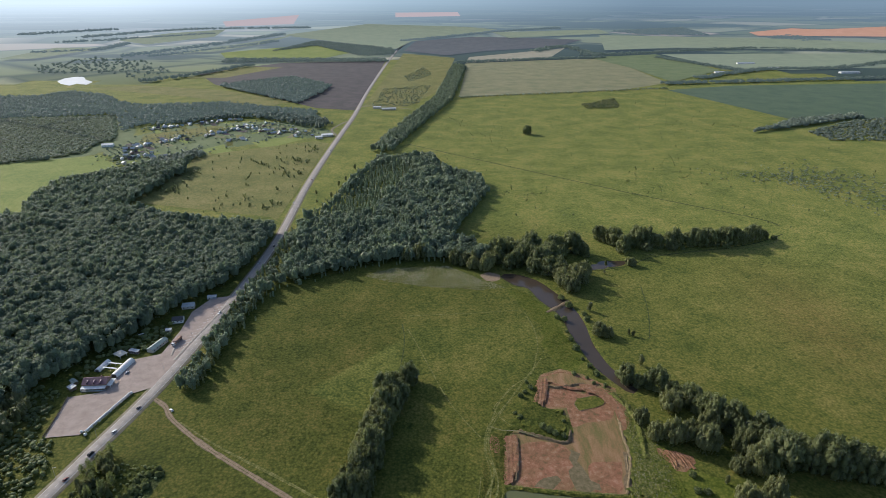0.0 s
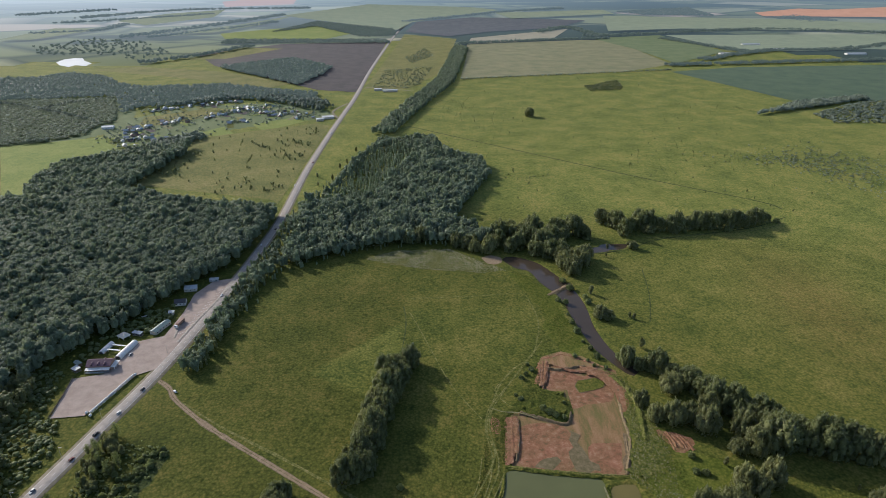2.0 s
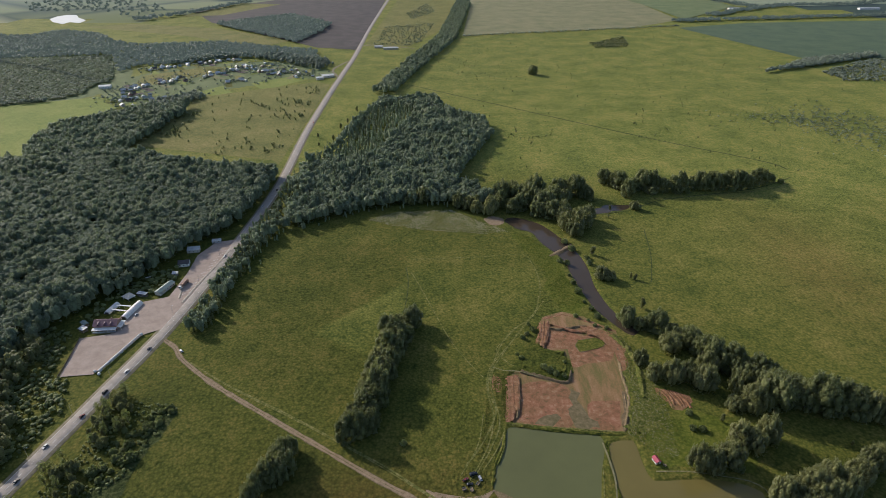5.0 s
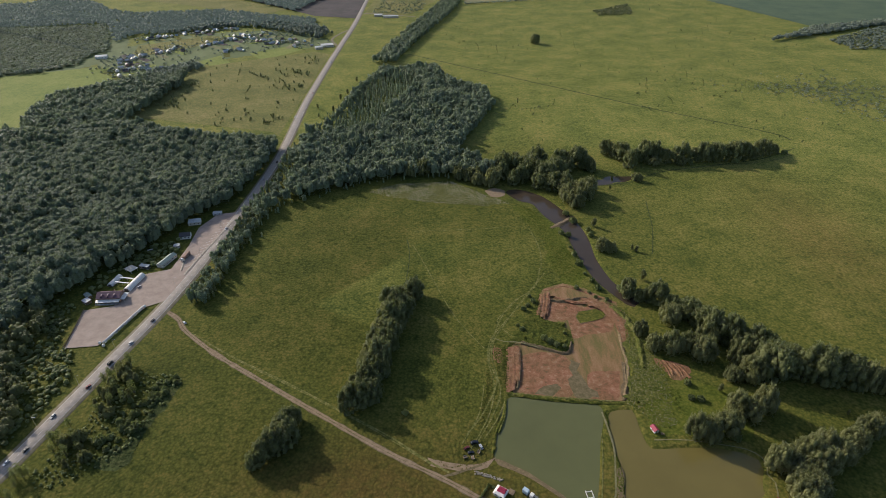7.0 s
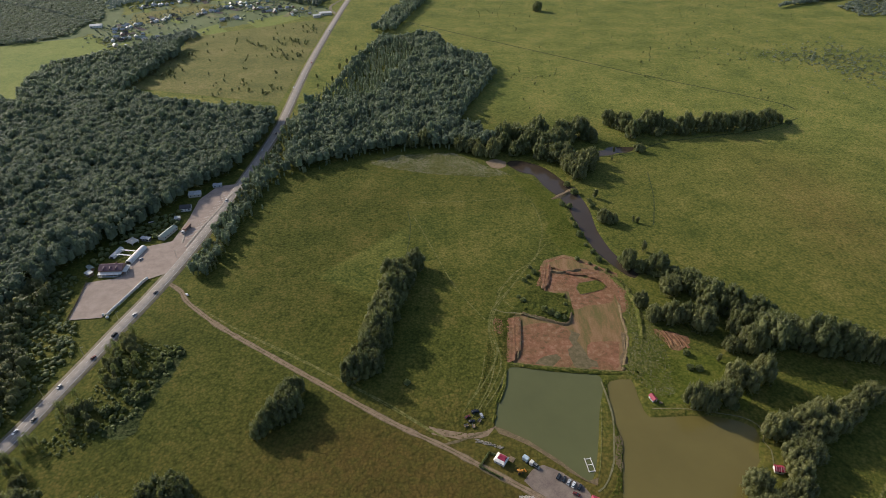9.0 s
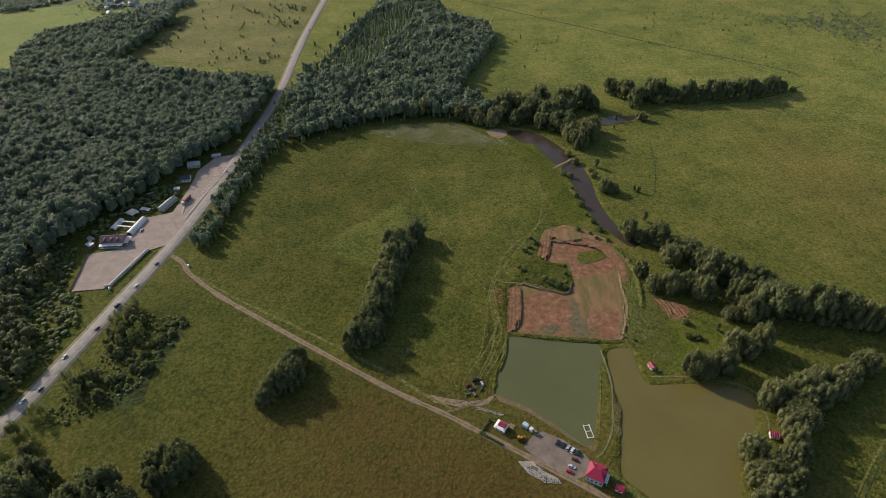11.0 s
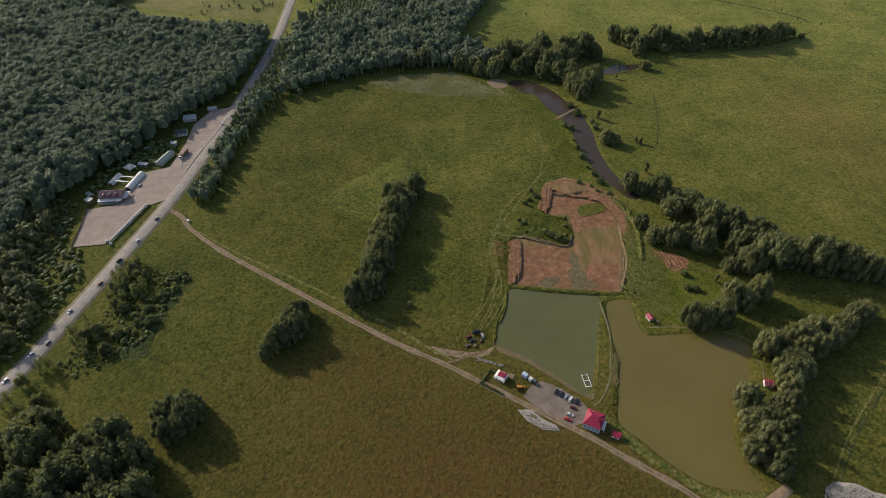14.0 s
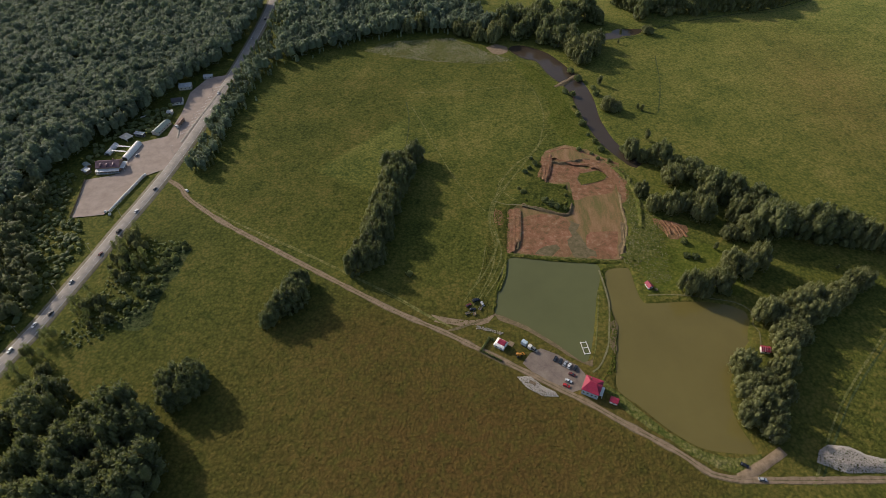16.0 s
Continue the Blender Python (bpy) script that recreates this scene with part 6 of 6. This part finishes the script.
part("bucket", hull(B(), [(3.2, s, z) for s in (-1.0, 1.0) for z in (0.2, 1.0)] + [(4.0, s, 0.2) for s in (-1, 1)]), M_ORANGE, digger)
frame_dock = thing("floating_dock", 82.7, 211.8, 8, "white timber dock frame on the pond", "dock", z=-0.5)
for s in (-1, 1):
    part("long_beam", box(B(), (0.42, 9.6, 0.35), (s * 1.8, 0, 0)), M_SHELTER, frame_dock)
for y in (-4.4, 0, 4.0):
    part("cross_beam", box(B(), (3.2, 0.4, 0.33), (0, y, 0)), M_SHELTER, frame_dock)


def rock_heap(name, outline, n, big, label, seed, top=1.0, mat=None):
    """Loose pale stones heaped on the ground, past counting."""
    rng = np.random.default_rng(seed)
    v0, f0 = ICO1
    pts = strewn(outline, n, seed)
    d = away(pts[:, 0], pts[:, 1], outline)
    V, T, base = [], [], 0
    for (x, y), k in zip(pts, d):
        r = big * rng.uniform(0.35, 1.0)
        v = v0 * r * rng.uniform(0.7, 1.3, (len(v0), 1)) * (1, 1, 0.8)
        V.append(v + (x, y, min(k, 3.0) / 3.0 * top * rng.uniform(0.6, 1.0) + 0.1))
        T.append(f0 + base)
        base += len(v)
    ob = mesh_np(name, np.concatenate(V), None, np.concatenate(T), mat or M_ROCK)
    return tagged(ob, label, "rubble", kind="stuff")


PILE_A = [(38.8, 191.5), (44, 183.8), (52.1, 178.5), (61.9, 177.5), (60, 181), (53, 185), (47.1, 191.5)]
PILE_B = [(191, 137.5), (195, 144), (201, 147), (211, 146), (219, 141), (230, 138), (232, 131), (215, 131.5), (203, 131.5)]
rock_heap("rubble_heap", PILE_A, 1500, 0.34, "pale heap of broken stone beside the yard", 3, 1.2)
rock_heap("rubble_heap", PILE_B, 2900, 0.42, "large pale heap of broken stone beside the track", 4, 2.6)
rock_heap("rubble_row", [(16, 229.5), (22, 228), (33, 223.5), (32, 222), (24, 225), (16, 227)], 90, 0.6, "row of grey broken stone beside the hut", 5, 0.4, M_KERB)
rock_heap("weedy_rubble", [(134, 268), (142, 276), (152, 270), (148, 264), (140, 263)], 90, 0.3, "grey stones strewn in the grass", 6, 0.05, M_KERB)
log = thing("log_pile", 47.5, 186.5, -30, "brown logs lying on the stone heap", "logs", z=1.0)
for i in range(4):
    part("log", cyl(B(), 0.25, 4.0, (0, i * 0.5 - 0.8, 0.3), "X", 8), M_WOOD, log)
# worn-out farm machines beside the pond
for x, y, a, p, van in ((12, 246, 35, "maroon", False), (17, 250, 20, "black", True), (21, 247, 110, "silver", False), (14.5, 242.6, 15, "black", False)):
    car(x, y, a, p, "standing derelict on the rough grass", van, "derelict vehicles")
for x, y, a in ((11, 239, 20), (15.5, 238.6, 100), (19.5, 243.0, 60)):
    cart = thing("farm_trailer", x, y, a, "rusty two-wheeled farm trailer standing in rough grass", "trailer", "farm trailers")
    part("bed", box(B(), (2.8, 1.7, 0.18), (0, 0, 0.62)), M_WOOD, cart)
    for s in (-1, 1):
        part("side_board", box(B(), (2.8, 0.07, 0.42), (0, s * 0.82, 0.8)), M_STEEL, cart)
        part("wheel", cyl(B(), 0.42, 0.2, (-0.2, s * 0.98, 0.42), "Y", 12), M_TYRE, cart)
    part("drawbar", box(B(), (1.6, 0.1, 0.1), (2.1, 0, 0.6)), M_STEEL, cart)
building("anglers_hut", 133.4, 260.6, -72, 4.6, 3.2, 2.2, 1.0, M_WHITE, M_RED, "white hut with a crimson roof above the pond", "gable", 1, "hut")
table = thing("picnic_table", 137.8, 257.6, -20, "dark picnic table with benches beside the hut", "table")
part("tabletop", box(B(), (2.2, 0.9, 0.08), (0, 0, 0.7)), M_WOOD, table)
for s in (-1, 1):
    part("bench", box(B(), (2.2, 0.35, 0.07), (0, s * 0.85, 0.42)), M_WOOD, table)
    part("leg", box(B(), (0.12, 1.9, 0.7), (s * 0.8, 0, 0)), M_WOOD, table)
hut2 = building("red_hut", 190.5, 207.6, -10, 4.9, 3.9, 2.4, 1.2, M_WHITE, M_RED, "hut with a ribbed crimson roof among willows", "gable", 1, "hut")
for i in range(4):
    part("roof_batten", hull(B(), [(i * 1.3 - 2.0 + k, y, z) for k in (0, 0.14) for y, z in ((-2.35, 2.38), (0, 3.86), (-2.35, 2.32), (0, 3.8))]), M_WHITE, hut2)
trailer = thing("trailer", 172.4, 151.5, 40, "small white trailer under the willows", "trailer")
part("box", box(B(), (2.6, 1.5, 0.9), (0, 0, 0.5), 0, 0.04), M_WHITE, trailer)
for s in (-1, 1):
    part("wheel", cyl(B(), 0.3, 0.2, (0, s * 0.85, 0.3), "Y", 10), M_TYRE, trailer)
bridge = thing("footbridge", 120, 535, 40, "narrow wooden footbridge on the causeway", "footbridge", z=0.35)
for i in range(24):
    part("plank", box(B(), (0.9, 1.5, 0.08), (i - 11.5, 0, 0.0)), M_WOOD, bridge)
for s in (-1, 1):
    part("handrail", box(B(), (24, 0.08, 0.1), (0, s * 0.75, 0.95)), M_WOOD, bridge)
    for i in range(7):
        part("rail_post", box(B(), (0.1, 0.1, 1.0), (i * 4 - 12, s * 0.75, 0)), M_WOOD, bridge)

# ---- the village ----
rv = random.Random(12)
proto = []
for wall, roof, lab in ((M_WHITE, M_GREY, "white village house with a grey sheet roof"), (M_WOOD, M_GREY, "brown timber village house with a grey roof"), (M_CREAM, M_GREY, "cream village house with a grey roof"),
                        (M_BLUE, M_GREENROOF, "blue village house with a grey-green roof"), (M_BRICK, M_DARK, "brick village house with a dark roof")):
    proto.append((wall, roof, lab))
first = {}


def village_row(line, n, off=6):
    c = smooth_line(line, 2.0)
    for i in range(n):
        k = min(int((i + rv.uniform(0.2, 0.8)) / n * len(c)), len(c) - 1)
        x, y = c[k] + np.array([rv.uniform(-off, off), rv.uniform(-off * 1.6, off * 1.6)])
        j, a, s = rv.randrange(5), rv.choice([20, 35, 110, 125]) + rv.uniform(-8, 8), rv.uniform(0.75, 1.0)
        m = Matrix.LocRotScale((x, y, 0.4), Euler((0, 0, radians(a))), Vector((s, s, s)))
        if j not in first:
            wall, roof, lab = proto[j]
            first[j] = building("village_house", 0, 0, 0, 10, 8, 3.2, 2.8, wall, roof, lab, "gable", 3, "house", "village houses")
            first[j].matrix_basis = m
        else:
            copy_thing(first[j], m)


VILLAGE_ROWS = (([(-691, 1383), (-573, 1471), (-518, 1490)], 24, 12), ([(-536, 1326), (-472, 1415)], 20, 12), ([(-659, 1206), (-573, 1300)], 24, 16), ([(-648, 1158), (-567, 1101)], 20, 26),
                     ([(-475, 1274), (-435, 1288)], 8, 8), ([(-455, 1438), (-383, 1362), (-316, 1344)], 30, 24))
for line, n, off in VILLAGE_ROWS:
    village_row(line, n, off)
VILLAGE = [(-710, 1202), (-682, 1346), (-600, 1440), (-402, 1476), (-255, 1360), (-300, 1300), (-447, 1210), (-493, 1110), (-591, 1090)]
field(VILLAGE, M_GREENCROP, "rough green garden land of the village", 0.12, 0, True, 12)
field([(-680, 1330), (-560, 1430), (-480, 1400), (-560, 1310), (-650, 1220)], M_YELLOW, "green garden plots of the village", 0.2)
field([(-470, 1240), (-414, 1158), (-440, 1137), (-500, 1190)], M_BRIGHT, "light green fenced plot beside the village", 0.25)
field([(-415, 1258), (-373, 1199), (-300, 1300), (-340, 1330)], M_BRIGHT, "light green plot at the edge of the village", 0.25)
for line, n, off in VILLAGE_ROWS:
    c = smooth_line(line, 15.0)
    for k in range(len(c) - 1):
        way = (c[k + 1] - c[k]) / np.linalg.norm(c[k + 1] - c[k])
        side = np.array((-way[1], way[0])) * (1 if k % 2 else -1)
        a, b2, deep = c[k] + side * 8, c[k] + way * 13 + side * 8, side * rv.uniform(26, 48)
        field([tuple(a), tuple(b2), tuple(b2 + deep), tuple(a + deep)], rv.choice([M_BRIGHT, M_YELLOW, M_OCHRE, M_BRIGHT, M_PLOUGH, M_GROUND]), "narrow garden plot behind the village houses", 0.28 + 0.012 * (k % 9) + 0.1 * (n % 3))
by_houses = [strewn(VILLAGE, 170, 71)]
for line, n, off in VILLAGE_ROWS:
    c = smooth_line(line, 2.0)
    by_houses.append(c[rb.integers(0, len(c), n * 4)] + rb.normal(0, 1, (n * 4, 2)) * off * 1.2)
woodland("village_trees", np.concatenate(by_houses), 71, W_FAR, M_LEAF_FAR, 0.2, 0.5, "dark garden trees between the village houses", "trees")
woodland("village_grove", scatter([(-560, 1095), (-500, 1175), (-470, 1140), (-495, 1085), (-560, 1060)], 8, 72), 72, W_MID, M_LEAF_FAR, 0.6, 0.9, "dark grove at the edge of the village", "grove")
woodland("village_edge_wood", scatter([(-690, 1400), (-620, 1470), (-500, 1525), (-420, 1480), (-290, 1380), (-270, 1440), (-310, 1500), (-430, 1560), (-600, 1520)], 10, 73), 73, W_MID, M_LEAF_FAR, 0.6, 1.0, "dark wood round the village", "woodland")
building("sheet_hall", -706, 1220, 15, 22, 12, 5, 2.0, M_WHITE, M_WHITE, "large hall with a glaring white roof", "gable", 4, "hall")
for x, y, a, lx, ly, lab in ((-262, 1318, 20, 26, 14, "flat white roadside station building"), (-276, 1296, 20, 16, 10, "low white roadside workshop"), (-150, 1642, 5, 40, 10, "long low grey yard building"), (-185, 1662, 5, 22, 10, "low brown yard building")):
    building("station_building", x, y, a, lx, ly, 4.5, 0.6, M_CREAM, M_GREY, lab, "flat", 5, "building")
for x, y, lx in ((1120, 2442, 60), (1400, 2585, 80), (1632, 2444, 80), (1366, 2765, 80)):
    building("farm_shed", x, y, 4, lx, 18, 5, 3, M_WHITE, M_GREY, "long white farm shed far across the fields", "gable", 8, "farm shed", "farm sheds")

# bushes behind the cafe and the sheds
woodland("yard_bushes", scatter([(-300, 408), (-304, 440), (-290, 452), (-268, 446), (-258, 478), (-268, 500), (-285, 490), (-300, 462), (-314, 430), (-312, 408)], 5.0, 46), 46, W_SHRUB, M_SCRUB, 0.5, 1.3,
         "green bushes behind the cafe and sheds", "bushes")


# ---- tussocks in the rough meadow ----
def tussocks(name, outline, n, seed, label, mat, lo=0.35, hi=0.8, high=0.65, category="grass"):
    """Clumps of long grass and weeds, past counting."""
    rng = np.random.default_rng(seed)
    p = strewn(outline, n, seed)
    keep = away(p[:, 0], p[:, 1], TRACK, False) > 2.2
    for line in TRACES:
        keep &= away(p[:, 0], p[:, 1], line, False) > 1.1
    for hole in HOLES:
        keep &= ~inside(p[:, 0], p[:, 1], np.array(hole, float)) & (away(p[:, 0], p[:, 1], hole) > 1.0)
    p = p[keep]
    m = len(p)
    dense = np.array([noise.noise((x * 0.05, y * 0.05, 4)) for x, y in p])
    size = np.clip(0.9 + dense * 0.4, 0.6, 1.3)
    a0, w, h = rng.uniform(0, 6.28, m), rng.uniform(lo, hi, m) * size, rng.uniform(0.4, 1.0, m) * high * size
    ring = [np.stack([p[:, 0] + w * rng.uniform(0.5, 1.2, m) * np.cos(a0 + k * 1.257), p[:, 1] + w * rng.uniform(0.5, 1.2, m) * np.sin(a0 + k * 1.257), np.full(m, -0.05)], 1) for k in range(5)]
    tip = np.stack([p[:, 0] + rng.normal(0, 0.2, m), p[:, 1] + rng.normal(0, 0.2, m), h], 1)
    v = np.stack(ring + [tip], 1).reshape(-1, 3)
    base = (np.arange(m) * 6)[:, None, None]
    t = np.array([[k, (k + 1) % 5, 5] for k in range(5)])[None] + base
    ob = mesh_np(name, v, None, t.reshape(-1, 3), mat, tone=np.repeat(np.clip(0.5 + dense, 0, 1), 6))
    growth(ob, np.repeat(p[:, 0], 6), np.repeat(p[:, 1], 6))
    return tagged(ob, label, category, kind="stuff")


HOLES = [POND_1, POND_2, RIVER, PIT, LOT, [(33, 204), (42, 214), (52, 214), (66, 206), (76, 198), (80, 188), (70, 181), (52, 192)]]
tussocks("meadow_tussocks", [(-200, 350), (-205, 400), (-190, 560), (-100, 615), (60, 575), (100, 540), (120, 440), (75, 415), (40, 345), (30, 240), (10, 225), (-100, 295)], 32000, 1,
         "rough grass tussocks over the central meadow", M_GROUND, 0.5, 1.1, 0.55)
tussocks("field_tussocks", [(-225, 370), (-120, 292), (70, 175), (140, 125), (140, 95), (-140, 95), (-230, 200), (-225, 300)], 20000, 2, "rough grass tussocks over the field below the track", M_GROUND, 0.4, 0.9, 0.32)
tussocks("bank_weeds", [(130, 404), (150, 378), (156, 335), (156, 300), (150, 270), (134, 268), (122, 284), (136, 320), (141, 372)], 1300, 4, "pale rank weeds beside the clay pit", M_TUFT_DRY, 0.3, 0.8, 0.55, "weeds")
tussocks("reed_strip", [(-92, 606), (-57, 628), (5, 634), (44, 598), (70, 578), (40, 572), (-19, 580), (-60, 592)], 3200, 5, "pale dry reeds below the wood", M_TUFT_DRY, 0.4, 1.1, 0.7, "reeds")
tussocks("river_weeds", [(74, 580), (96, 560), (110, 520), (116, 480), (124, 442), (112, 420), (98, 440), (94, 500), (80, 540)], 2200, 6, "green rank grass along the river", M_LIME, 0.4, 1.0, 0.8, "weeds")
tussocks("pond_weeds", [(24, 240), (30, 292), (44, 296), (46, 345), (36, 345), (26, 300), (18, 250)], 1500, 7, "dark green weeds along the pond bank", M_GROUND, 0.4, 0.9, 0.8, "weeds")
tussocks("dike_weeds", [(96, 200), (104, 240), (104, 278), (108, 276), (108, 240), (106, 218), (100, 196), (88, 188)], 700, 8, "green weeds on the dike between the ponds", M_LIME, 0.3, 0.8, 0.8, "weeds")
tussocks("east_weeds", [(200, 240), (240, 270), (300, 280), (330, 240), (300, 130), (235, 130), (200, 150), (200, 200)], 6000, 9, "rough grass beside the willows", M_GROUND, 0.4, 0.9, 0.7)
tussocks("rank_weeds", [(-204, 303), (-188, 303), (-196, 255), (-195, 232), (-214, 230), (-217, 237), (-206, 246), (-200, 270)], 2600, 11, "dark rank grass beside the roadside bushes", M_ROUGH, 0.4, 1.0, 0.6, "weeds")
tussocks("bank_grass", [(128, 408), (150, 382), (160, 335), (162, 300), (156, 262), (134, 262), (122, 284), (136, 320), (141, 372)], 2200, 14, "green rank grass beside the clay pit", M_LIME, 0.4, 1.0, 0.8)
tussocks("pit_weeds", [(58, 348), (60, 370), (78, 402), (80, 378), (95, 362), (91, 340)], 1200, 10, "rank green weeds on the mound in the pit", M_GROUND, 0.4, 1.0, 0.7, "weeds")
for x, y, s in [(63, 387, 0.9), (72, 398, 1.0), (67, 392, 0.8), (79, 346, 1.25), (75, 350, 1.1), (83, 343, 1.1), (89, 341, 0.8), (59, 361, 0.9), (56, 366, 0.7), (92, 357, 0.6), (126, 404, 0.8), (112, 417, 0.9), (122, 411, 0.7), (70, 405, 0.7)]:
    plant("bush", x, y, s, "bushes round the pit", random.Random(int(x)))
tagged(ribbon("dirt_spur", [(-4, 225), (6, 228), (14, 231), (21, 234)], 1.6, 0.13, M_TRODDEN, 2.0, 0.0, 0.9), "bare dirt spur beside the stone row", "track", kind="structure")
patch("trodden_ground", [(-12, 239), (0, 236), (20, 235), (29, 239), (24, 232), (14, 229), (0, 231), (-11, 233)], 0.07, M_DIRT, True, "trodden bare ground", "ground", rag=2.5)
hedge = thing("garden_hedge", 26, 211, -32, "dark clipped hedge round the hut garden", "hedge")
rh = np.random.default_rng(8)
for (ax, ay), (bx, by) in (((-6, -5), (8, -5)), ((-6, -5), (-6, 6)), ((-6, 6), (2, 7))):
    ln = math.hypot(bx - ax, by - ay)
    v, t, q = crown_arrays(rh, [(ax + (bx - ax) * k, ay + (by - ay) * k, 0.7, 0.9, 0.9, 0.8) for k in np.linspace(0, 1, int(ln / 1.3))], int(ln * 30), 0.35, ICO1, 0.85, 0.5)
    mesh_np("hedge_run", v, q, t, M_SCRUB, hedge, tone=np.full(len(v), 0.2))
